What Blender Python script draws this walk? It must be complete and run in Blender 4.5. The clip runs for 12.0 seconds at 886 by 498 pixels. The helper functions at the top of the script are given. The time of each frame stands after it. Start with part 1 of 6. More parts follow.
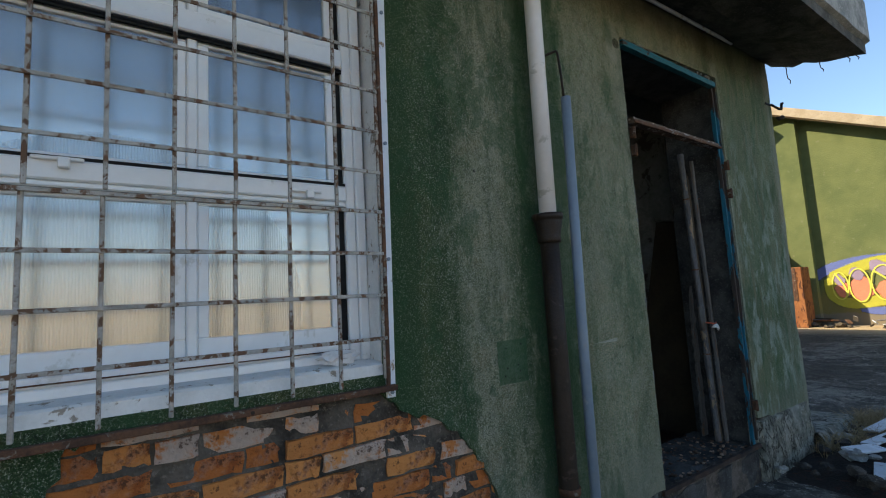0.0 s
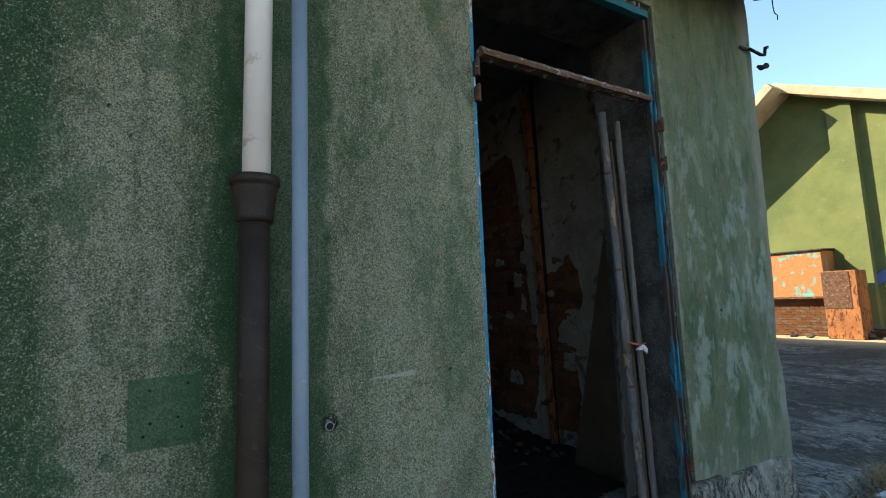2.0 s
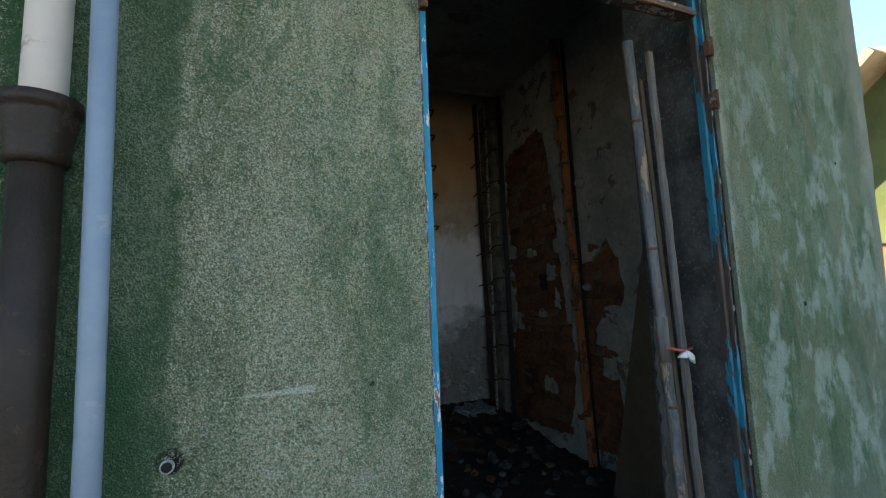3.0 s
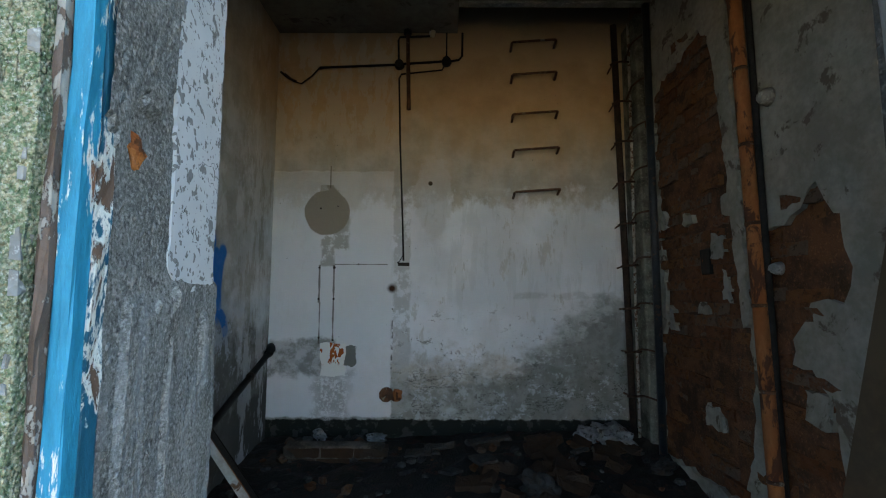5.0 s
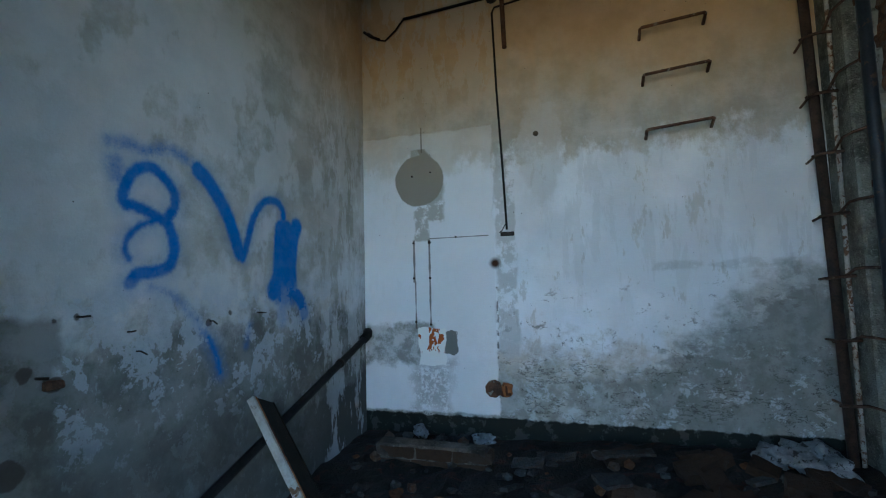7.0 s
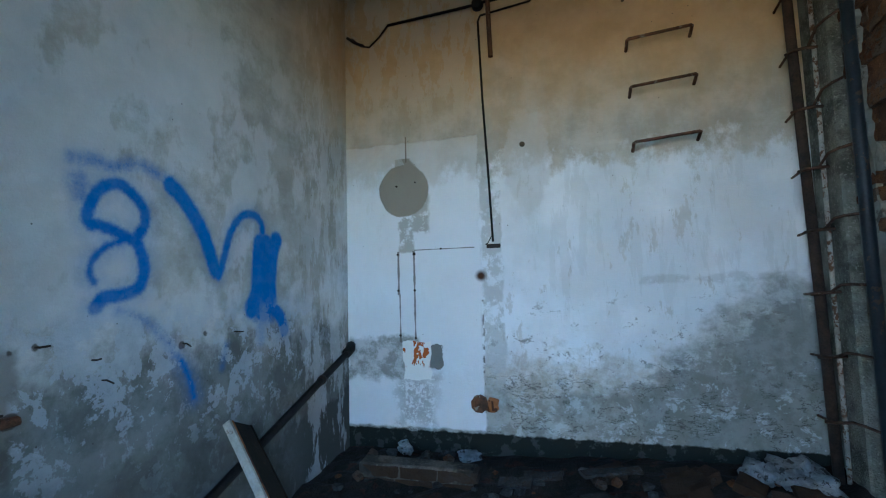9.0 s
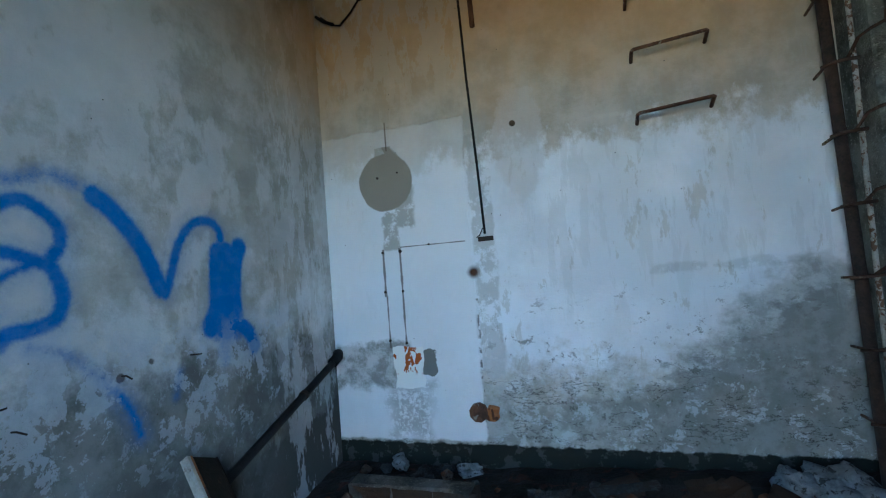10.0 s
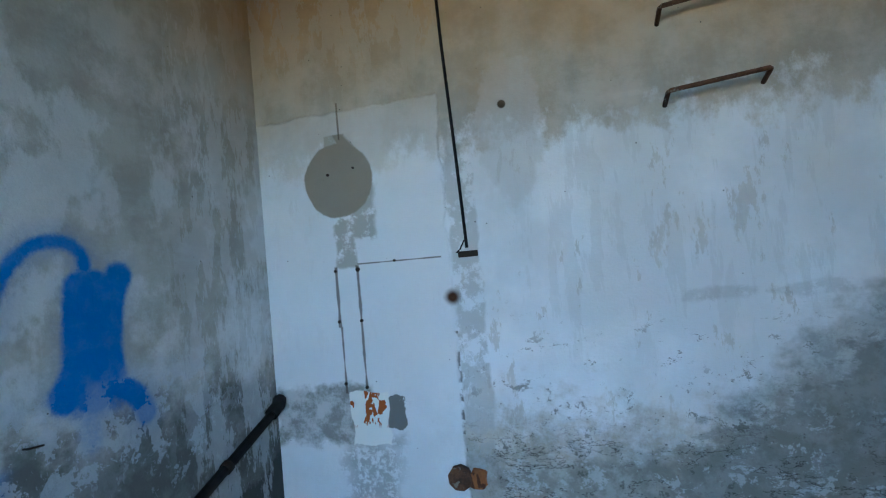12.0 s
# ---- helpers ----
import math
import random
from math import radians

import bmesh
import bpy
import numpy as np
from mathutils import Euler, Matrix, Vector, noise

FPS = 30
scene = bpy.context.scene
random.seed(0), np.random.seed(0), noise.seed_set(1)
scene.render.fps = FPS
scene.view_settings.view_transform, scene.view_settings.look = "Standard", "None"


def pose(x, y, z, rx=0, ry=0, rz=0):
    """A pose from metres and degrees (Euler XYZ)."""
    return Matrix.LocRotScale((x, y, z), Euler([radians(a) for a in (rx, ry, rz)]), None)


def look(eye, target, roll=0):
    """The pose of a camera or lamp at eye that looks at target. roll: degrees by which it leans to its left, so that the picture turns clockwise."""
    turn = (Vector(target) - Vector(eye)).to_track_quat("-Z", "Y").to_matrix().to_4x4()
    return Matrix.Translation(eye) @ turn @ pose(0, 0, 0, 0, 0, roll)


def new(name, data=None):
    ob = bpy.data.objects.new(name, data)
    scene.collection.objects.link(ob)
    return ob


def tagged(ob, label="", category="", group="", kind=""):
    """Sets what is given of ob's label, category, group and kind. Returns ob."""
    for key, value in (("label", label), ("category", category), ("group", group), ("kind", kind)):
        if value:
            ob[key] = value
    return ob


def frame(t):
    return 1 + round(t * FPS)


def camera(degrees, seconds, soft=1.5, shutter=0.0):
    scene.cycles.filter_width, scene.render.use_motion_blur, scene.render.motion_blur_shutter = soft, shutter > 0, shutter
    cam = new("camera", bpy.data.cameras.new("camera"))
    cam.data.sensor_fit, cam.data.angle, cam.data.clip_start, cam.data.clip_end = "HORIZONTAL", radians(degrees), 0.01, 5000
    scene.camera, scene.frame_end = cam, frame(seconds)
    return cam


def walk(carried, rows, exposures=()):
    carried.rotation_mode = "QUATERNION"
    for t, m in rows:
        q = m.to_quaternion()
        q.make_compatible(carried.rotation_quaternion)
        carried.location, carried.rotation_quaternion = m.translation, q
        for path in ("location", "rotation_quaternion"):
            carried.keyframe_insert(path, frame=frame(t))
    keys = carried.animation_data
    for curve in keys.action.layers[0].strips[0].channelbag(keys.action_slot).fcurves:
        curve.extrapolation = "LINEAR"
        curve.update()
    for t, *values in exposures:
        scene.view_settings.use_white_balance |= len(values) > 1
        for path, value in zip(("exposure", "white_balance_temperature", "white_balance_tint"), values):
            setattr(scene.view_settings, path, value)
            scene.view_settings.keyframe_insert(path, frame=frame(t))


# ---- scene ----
cam = camera(86.6, 12.0, soft=1.1)
PATH = [
    (0, (-0.017, 0.02, 1.493), (1.127, 1.646, 1.706), -3.3),
    (0.5, (0.388, -0.017, 1.487), (1.514, 1.621, 1.71), -3.0),
    (1, (0.792, -0.07, 1.511), (1.865, 1.603, 1.734), -3.1),
    (1.5, (1.223, 0.009, 1.496), (2.269, 1.701, 1.709), -2.5),
    (2, (1.59, 0.062, 1.474), (2.57, 1.791, 1.692), -2.3),
    (2.5, (1.927, 0.144, 1.482), (2.781, 1.939, 1.704), -2.0),
    (2.7, (2.058, 0.256, 1.447), (2.866, 2.071, 1.671), -2.2),
    (4.3, (2.893, 0.973, 1.377), (3.236, 2.93, 1.611), -0.5),
    (4.5, (2.961, 1.096, 1.386), (3.223, 3.066, 1.609), -0.2),
    (5, (3.137, 1.276, 1.367), (3.139, 3.266, 1.561), 0.1),
    (5.5, (3.301, 1.365, 1.393), (3.017, 3.337, 1.572), 0.1),
    (6, (3.332, 1.5, 1.38), (2.846, 3.432, 1.556), -0.4),
    (6.5, (3.359, 1.823, 1.318), (2.776, 3.727, 1.499), -0.3),
    (7, (3.386, 1.985, 1.263), (2.777, 3.884, 1.422), -1.5),
    (7.2, (3.408, 1.982, 1.286), (2.81, 3.882, 1.457), -1.5),
    (8.8, (3.363, 2.026, 1.359), (2.866, 3.955, 1.536), -1.5),
    (9, (3.371, 2.045, 1.351), (2.822, 3.962, 1.511), -1.6),
    (9.5, (3.398, 2.097, 1.371), (2.802, 4.003, 1.479), -3.5),
    (10, (3.443, 2.391, 1.437), (2.84, 4.295, 1.535), -4.5),
    (10.5, (3.344, 2.498, 1.565), (2.751, 4.406, 1.639), -5.2),
    (11, (3.187, 2.525, 1.629), (2.615, 4.44, 1.687), -5.7),
    (11.5, (3.205, 2.764, 1.578), (2.636, 4.681, 1.625), -5.6),
    (12, (3.272, 3.057, 1.599), (2.767, 4.991, 1.655), -5.0),
]
EXPOSURES = [(0, 1.3, 6700, 8), (1.0, 1.33, 6700, 7), (1.5, 1.63, 6750, 6), (2.5, 2.2, 6850, 5), (3.4, 2.68, 6900, 5), (4.5, 3.3, 7050, 5), (5.0, 3.56, 7150, 6), (5.5, 3.8, 6700, 6), (6.0, 3.86, 6250, 3), (6.5, 4.0, 5900, 0), (9.0, 4.62, 5550, 0), (10.5, 4.45, 5450, 0), (12.0, 4.5, 5400, 0)]
walk(cam, [(t, look(eye, target, roll)) for t, eye, target, roll in PATH], EXPOSURES)

# ---- light ----
SUN_WAY = Vector((1.0, -1.0, -1.15)).normalized()
world = bpy.data.worlds.new("world")
scene.world = world
world.use_nodes = True
wn = world.node_tree
sky = wn.nodes.new("ShaderNodeTexSky")
sky.sky_type, sky.sun_disc = "NISHITA", False
sky.sun_elevation = math.asin(-SUN_WAY.z)
sky.sun_rotation = math.atan2(-SUN_WAY.x, -SUN_WAY.y)
sky.air_density, sky.dust_density, sky.ozone_density = 1.0, 0.3, 3.2
wn.links.new(sky.outputs[0], wn.nodes["Background"].inputs[0])
wn.nodes["Background"].inputs[1].default_value = 0.11
sun = new("sun", bpy.data.lights.new("sun", "SUN"))
sun.data.energy, sun.data.angle, sun.data.color = 4.2, radians(0.5), (1.0, 0.86, 0.66)
sun.matrix_world = look((0, 0, 30), Vector((0, 0, 30)) + SUN_WAY)


# ---- materials ----
class G:
    """Small helper that writes node maths."""

    def __init__(g, nt, local=False):
        g.nt = nt
        geo = nt.nodes.new("ShaderNodeTexCoord" if local else "ShaderNodeNewGeometry")
        g.p = geo.outputs["Object" if local else "Position"]
        sep = nt.nodes.new("ShaderNodeSeparateXYZ")
        nt.links.new(g.p, sep.inputs[0])
        g.x, g.y, g.z = sep.outputs

    def put(g, sock, v):
        if isinstance(v, bpy.types.NodeSocket):
            g.nt.links.new(v, sock)
        elif isinstance(v, (tuple, list)):
            sock.default_value = (*v, 1) if len(v) == 3 and sock.type == "RGBA" else v
        else:
            sock.default_value = (v, v, v, 1) if sock.type == "RGBA" else v

    def m(g, op, a, b=0.0, c=0.0, clamp=False):
        n = g.nt.nodes.new("ShaderNodeMath")
        n.operation, n.use_clamp = op, clamp
        for s, v in zip(n.inputs, (a, b, c)):
            g.put(s, v)
        return n.outputs[0]

    def add(g, a, b): return g.m("ADD", a, b)
    def sub(g, a, b): return g.m("SUBTRACT", a, b)
    def mul(g, a, b): return g.m("MULTIPLY", a, b)
    def mx(g, a, b): return g.m("MAXIMUM", a, b)
    def mn(g, a, b): return g.m("MINIMUM", a, b)
    def inv(g, a): return g.m("SUBTRACT", 1.0, a, clamp=True)

    def ss(g, x, lo, hi, to=1.0):
        n = g.nt.nodes.new("ShaderNodeMapRange")
        n.interpolation_type = "SMOOTHSTEP"
        flip = lo > hi
        for i, v in enumerate((x, min(lo, hi), max(lo, hi), to if flip else 0.0, 0.0 if flip else to)):
            g.put(n.inputs[i], v)
        return n.outputs[0]

    def scaled(g, sx, sy, sz):
        n = g.nt.nodes.new("ShaderNodeVectorMath")
        n.operation = "MULTIPLY"
        g.nt.links.new(g.p, n.inputs[0])
        n.inputs[1].default_value = (sx, sy, sz)
        return n.outputs[0]

    def noise(g, scale, detail=4.0, rough=0.55, at=None, warp=0.0):
        n = g.nt.nodes.new("ShaderNodeTexNoise")
        g.nt.links.new(at or g.p, n.inputs["Vector"])
        n.inputs["Scale"].default_value, n.inputs["Detail"].default_value = scale, detail
        n.inputs["Roughness"].default_value, n.inputs["Distortion"].default_value = rough, warp
        return n.outputs[0]

    def cells(g, scale, feature="F1", at=None):
        n = g.nt.nodes.new("ShaderNodeTexVoronoi")
        n.feature = feature
        g.nt.links.new(at or g.p, n.inputs["Vector"])
        n.inputs["Scale"].default_value = scale
        return n.outputs["Distance"]

    def mix(g, f, a, b):
        n = g.nt.nodes.new("ShaderNodeMix")
        n.data_type = "RGBA"
        g.put(n.inputs[0], f), g.put(n.inputs[6], a), g.put(n.inputs[7], b)
        return n.outputs[2]

    def box(g, u, v, u0, u1, v0, v1, wob=0.0, soft=0.01, wobble=None):
        """1 inside a rectangle of the plane u, v with a ragged edge."""
        d = g.mx(g.mx(g.sub(u0, u), g.sub(u, u1)), g.mx(g.sub(v0, v), g.sub(v, v1)))
        if wob:
            d = g.add(d, g.mul(g.sub(wobble or g.noise(6, 6, 0.6), 0.5), wob))
        return g.ss(d, soft, -soft)

    def disc(g, u, v, cu, cv, r, wob=0.0, soft=0.01, wobble=None, stretch=1.0):
        du, dv = g.sub(u, cu), g.mul(g.sub(v, cv), stretch)
        d = g.sub(g.m("SQRT", g.add(g.mul(du, du), g.mul(dv, dv))), r)
        if wob:
            d = g.add(d, g.mul(g.sub(wobble or g.noise(9, 5, 0.6), 0.5), wob))
        return g.ss(d, soft, -soft)

    def rand(g):
        return g.nt.nodes.new("ShaderNodeObjectInfo").outputs["Random"]

    def island(g):
        return g.nt.nodes.new("ShaderNodeNewGeometry").outputs["Random Per Island"]


def material(name, fn, local=False):
    mt = bpy.data.materials.new(name)
    mt.use_nodes = True
    nt = mt.node_tree
    bsdf = nt.nodes["Principled BSDF"]
    g = G(nt, local)
    out = fn(g)
    g.put(bsdf.inputs["Base Color"], out["color"])
    g.put(bsdf.inputs["Roughness"], out.get("rough", 0.85))
    g.put(bsdf.inputs["Metallic"], out.get("metal", 0.0))
    g.put(bsdf.inputs["Specular IOR Level"], out.get("spec", 0.35))
    if "alpha" in out:
        g.put(bsdf.inputs["Alpha"], out["alpha"])
    if "glass" in out:
        bsdf.inputs["Transmission Weight"].default_value = out["glass"]
    if "bump" in out:
        b = nt.nodes.new("ShaderNodeBump")
        b.inputs["Strength"].default_value = out.get("strength", 0.6)
        b.inputs["Distance"].default_value = out.get("deep", 0.004)
        g.put(b.inputs["Height"], out["bump"])
        nt.links.new(b.outputs[0], bsdf.inputs["Normal"])
    return mt


def plain(a, b, scale=8, rough=0.8, deep=0.003, metal=0.0, spec=0.35, spots=None, amount=0.5, stretch=None, local=False):
    """Two tones, grain, and worn spots of a third colour."""
    def fn(g):
        at = g.scaled(*stretch) if stretch else None
        n, f = g.noise(scale, 6, 0.62, at), g.noise(scale * 9, 3, 0.6, at)
        col = g.mix(g.ss(g.add(g.mul(n, 0.7), g.mul(f, 0.3)), 0.36, 0.64), a, b)
        r = rough
        if spots:
            s = g.ss(g.noise(scale * 1.7, 7, 0.68, at, 0.4), 1 - amount - 0.02, 1 - amount + 0.03)
            col = g.mix(s, col, spots)
            n = g.sub(g.add(n, f), g.mul(s, 0.5))
        return dict(color=col, rough=r, bump=g.add(n, f), deep=deep, metal=metal, spec=spec)
    return fn


def green_facade(g):
    at = g.scaled(1.0, 1.0, 0.35)
    big = g.noise(1.1, 3, 0.5, at)
    mid = g.noise(3.2, 5, 0.6, at)
    grit = g.add(g.noise(165, 3, 0.8), g.mul(g.sub(g.noise(22, 5, 0.75), 0.5), 0.28))
    fleck = g.noise(210, 2, 0.6)
    col = g.mix(g.ss(mid, 0.35, 0.68), (0.028, 0.075, 0.028), (0.06, 0.115, 0.05))
    olive = g.ss(g.noise(0.8, 4, 0.6, g.scaled(1.3, 1, 0.4)), 0.48, 0.66)
    col = g.mix(g.mul(olive, 0.6), col, (0.12, 0.125, 0.052))
    worn = g.ss(g.add(g.add(g.mul(big, 0.5), g.mul(g.noise(5, 6, 0.65, at), 0.5)), g.mul(g.ss(g.x, 1.9, 2.7), 0.1)), 0.43, 0.6)
    near = g.ss(g.add(g.x, g.mul(g.noise(3, 4), 0.5)), 2.15, 2.5)
    streaks = g.ss(g.noise(4.5, 5, 0.6, g.scaled(1.8, 1, 0.3)), 0.36, 0.62)
    worn = g.mx(g.mul(worn, g.ss(g.x, 1.05, 1.3)), g.mul(near, g.add(0.08, g.mul(streaks, 0.6))))
    worn = g.mx(worn, g.mul(g.box(g.x, g.z, 1.3, 1.64, 0.0, 5.0, 0.35, 0.08), g.add(0.35, g.mul(streaks, 0.65))))
    col = g.mix(g.mul(worn, 0.72), col, g.mix(g.noise(8, 5, 0.65), (0.18, 0.225, 0.13), (0.34, 0.34, 0.24)))
    # pebbles showing pale through the paint, dark pinholes between
    show = g.add(g.mul(worn, 0.1), g.mul(g.ss(g.x, 2.0, 2.7), 0.03))
    speck = g.ss(g.add(grit, show), 0.56, 0.70)
    col = g.mix(g.mul(speck, g.add(0.36, g.mul(worn, 0.34))), col, (0.42, 0.41, 0.31))
    col = g.mix(g.mul(g.ss(g.sub(grit, g.mul(worn, 0.035)), 0.44, 0.37), 0.6), col, (0.03, 0.05, 0.025))
    close = g.mul(g.ss(g.add(g.x, g.mul(g.noise(2.5, 4), 0.5)), 2.2, 2.6), g.ss(g.x, 3.9, 3.8))
    grain = g.mix(g.ss(g.noise(95, 4, 0.8), 0.45, 0.56), (0.17, 0.24, 0.14), (0.43, 0.4, 0.29))
    grain = g.mix(g.mul(g.ss(g.noise(150, 3, 0.75), 0.57, 0.61), 0.85), grain, (0.42, 0.45, 0.41))
    grain = g.mix(g.mul(g.ss(g.noise(120, 4, 0.75), 0.43, 0.38), 0.85), grain, (0.035, 0.055, 0.03))
    col = g.mix(g.mul(close, g.add(0.34, g.mul(g.ss(g.noise(2.6, 6, 0.65, at), 0.42, 0.58), 0.58))), col, grain)
    lanes = g.mul(g.ss(g.noise(3.2, 4, 0.55, g.scaled(3.0, 1, 0.28)), 0.52, 0.64), g.ss(g.x, 1.9, 2.2))
    col = g.mix(g.mul(lanes, 0.28), col, (0.045, 0.125, 0.055))
    tan = g.mul(g.ss(g.noise(7, 6, 0.7), 0.52, 0.64), g.mul(worn, 0.5))
    col = g.mix(tan, col, (0.24, 0.21, 0.13))
    chips = g.mul(g.ss(g.noise(58, 4, 0.75), 0.635, 0.66), g.add(0.25, g.mul(worn, 0.75)))
    col = g.mix(g.mul(chips, 0.8), col, (0.4, 0.41, 0.36))
    shade = g.ss(g.noise(17, 6, 0.72, g.scaled(1, 1, 0.7)), 0.47, 0.38)
    col = g.mix(g.mul(shade, 0.3), col, (0.022, 0.05, 0.024))
    hair = g.mul(g.ss(g.m("ABSOLUTE", g.sub(g.noise(14, 5, 0.6, None, 0.4), 0.5)), 0.006, 0.0), g.ss(g.noise(5), 0.5, 0.56))
    col = g.mix(g.mul(hair, 0.7), col, (0.02, 0.03, 0.016))
    bleach = g.mul(g.ss(g.noise(11, 5, 0.65, g.scaled(1, 1, 0.7)), 0.5, 0.64), g.mul(worn, 0.5))
    col = g.mix(g.mul(bleach, 0.6), col, (0.3, 0.31, 0.28))
    rusty = g.mul(g.ss(g.noise(160, 3, 0.7, g.scaled(1, 1, 0.9)), 0.64, 0.68), g.mul(worn, 0.6))
    col = g.mix(rusty, col, (0.2, 0.11, 0.05))
    # bare lime bloom towards the corner and over the lower wall
    bloom = g.mul(g.ss(g.add(g.noise(3.8, 5, 0.6, g.scaled(1.2, 1, 0.75)), g.mul(g.ss(g.x, 4.0, 5.1), 0.06)), 0.5, 0.6), g.ss(g.x, 3.95, 4.15))
    bloom = g.mul(bloom, g.ss(g.z, 3.0, 1.3))
    col = g.mix(g.mul(g.mul(bloom, 0.8), g.ss(g.noise(16, 5, 0.6), 0.3, 0.55)), col, (0.36, 0.43, 0.39))
    grey = g.mul(g.ss(g.x, 3.95, 4.2), g.ss(g.noise(2.4, 6, 0.65, g.scaled(1.5, 1, 0.5)), 0.47, 0.6))
    col = g.mix(g.mul(g.ss(g.x, 3.95, 4.2), 0.6), col, (0.07, 0.14, 0.065))
    col = g.mix(g.mul(grey, 0.6), col, (0.14, 0.155, 0.105))
    run = g.mul(g.ss(g.x, 3.95, 4.1), g.ss(g.noise(2.2, 7, 0.68, g.scaled(2.4, 1, 0.5)), 0.53, 0.59))
    col = g.mix(g.mul(run, 0.6), col, (0.035, 0.1, 0.045))
    soft = g.mul(g.ss(g.x, 4.03, 4.1), g.ss(g.noise(5.2, 6, 0.62, g.scaled(1.3, 1, 0.6)), 0.49, 0.6))
    col = g.mix(g.mul(soft, g.mul(g.ss(g.z, 3.3, 1.6), 0.75)), col, (0.33, 0.41, 0.38))
    tan = g.mul(g.ss(g.x, 4.03, 4.1), g.ss(g.noise(4.1, 4, 0.55, g.scaled(2.2, 1, 0.5)), 0.55, 0.68))
    col = g.mix(g.mul(tan, 0.5), col, (0.2, 0.19, 0.12))
    lime = g.box(g.x, g.z, 3.98, 4.06, 0.9, 3.3, 0.16, 0.02)
    col = g.mix(g.mul(lime, 0.6), col, (0.36, 0.41, 0.36))
    edge = g.ss(g.add(g.x, g.mul(g.noise(7, 5), 0.12)), 5.02, 5.14)
    col = g.mix(g.mul(edge, 0.7), col, (0.3, 0.31, 0.27))
    # lime patch round a pipe hole beside the door head, scratch, drill holes
    halo = g.disc(g.x, g.z, 2.645, 3.10, 0.075, 0.05, 0.008, None, 0.55)
    col = g.mix(g.mul(halo, 0.85), col, (0.36, 0.36, 0.3))
    col = g.mix(g.disc(g.x, g.z, 2.675, 3.11, 0.035, 0.03, 0.006), col, (0.05, 0.03, 0.02))
    mark = g.ss(g.sub(g.mul(g.ss(g.x, 2.1, 2.48), 0.014), g.m("ABSOLUTE", g.sub(g.sub(g.z, 1.2), g.mul(g.sub(g.x, 2.2), 0.02)))), 0.0, 0.003)
    mark = g.mul(mark, g.mul(g.ss(g.x, 2.14, 2.2), g.ss(g.x, 2.4, 2.39)))
    col = g.mix(g.mul(mark, 0.8), col, (0.5, 0.52, 0.48))
    for hx, hz, hr in ((2.55, 1.2, 0.008), (2.06, 1.07, 0.03), (1.4, 2.1, 0.008), (4.45, 1.35, 0.01), (4.8, 2.0, 0.008)):
        col = g.mix(g.disc(g.x, g.z, hx, hz, hr, 0.01, 0.003), col, (0.012, 0.012, 0.01))
    # roughcast pebbles: pale tops where the paint is gone, dark gaps between
    cell = g.cells(210)
    bare = g.ss(g.add(g.noise(26, 4, 0.65), g.mul(worn, 0.12)), 0.5, 0.58)
    calm = g.mul(g.add(0.3, g.mul(g.ss(g.x, 4.1, 3.9), 0.7)), g.add(0.65, g.mul(g.ss(g.x, 2.5, 2.25), 0.35)))
    col = g.mix(g.mul(calm, g.mul(g.mul(g.ss(cell, 0.5, 0.25), bare), g.add(0.12, g.mul(worn, 0.5)))), col, (0.5, 0.49, 0.42))
    col = g.mix(g.mul(g.ss(cell, 0.5, 0.66), 0.3), col, (0.03, 0.045, 0.025))
    sharp = g.add(g.noise(150, 5, 0.9), g.mul(worn, 0.012))
    col = g.mix(g.mul(calm, g.mul(g.ss(sharp, 0.56, 0.6), 0.8)), col, (0.55, 0.56, 0.5))
    col = g.mix(g.mul(calm, g.mul(g.ss(sharp, 0.45, 0.41), 0.6)), col, (0.02, 0.035, 0.02))
    sound = g.ss(g.noise(2.6, 8, 0.7, g.scaled(1.4, 1, 0.8), 0.3), 0.555, 0.575)
    sound = g.mul(sound, g.ss(g.noise(40, 5, 0.75), 0.62, 0.52))
    col = g.mix(g.mul(sound, g.mul(g.ss(g.x, 4.1, 3.9), g.add(0.3, g.mul(g.ss(g.x, 2.5, 2.25), 0.2)))), col, (0.036, 0.1, 0.045))
    # darker towards the canopy, damp at the foot
    top_dark = g.mul(g.ss(g.add(g.z, g.mul(g.noise(2.5, 5), 0.8)), 3.5, 4.1), 0.75)
    col = g.mix(top_dark, col, (0.05, 0.05, 0.035))
    foot = g.mul(g.ss(g.add(g.z, g.mul(g.noise(5, 5), 0.6)), 1.05, 0.6), 0.5)
    col = g.mix(foot, col, (0.22, 0.235, 0.2))
    # repainted square and the clean strip behind the pipes
    patch = g.box(g.x, g.z, 1.7, 2.06, 0.0, 5.0, 0.24, 0.02)
    patch = g.mx(patch, g.mul(g.box(g.x, g.z, 0.9, 1.05, 0.9, 5.0, 0.15, 0.02), 0.7))
    col = g.mix(g.mul(patch, 0.7), col, g.mix(g.mul(speck, 0.25), (0.026, 0.08, 0.032), (0.3, 0.33, 0.27)))
    square = g.box(g.x, g.z, 1.47, 1.66, 1.075, 1.28, 0.012, 0.002)
    col = g.mix(g.mul(square, 0.75), col, (0.042, 0.112, 0.056))
    for hx, hz in ((1.524, 1.243), (1.623, 1.255), (1.527, 1.149), (1.598, 1.158), (1.609, 1.128), (1.51, 1.114)):
        col = g.mix(g.disc(g.x, g.z, hx, hz, 0.004, 0.004, 0.002), col, (0.012, 0.012, 0.01))
    clean = g.ss(g.noise(2.3, 3, 0.5, g.scaled(1.6, 1, 0.5)), 0.6, 0.68)
    col = g.mix(g.mul(clean, 0.55), col, (0.03, 0.09, 0.034))
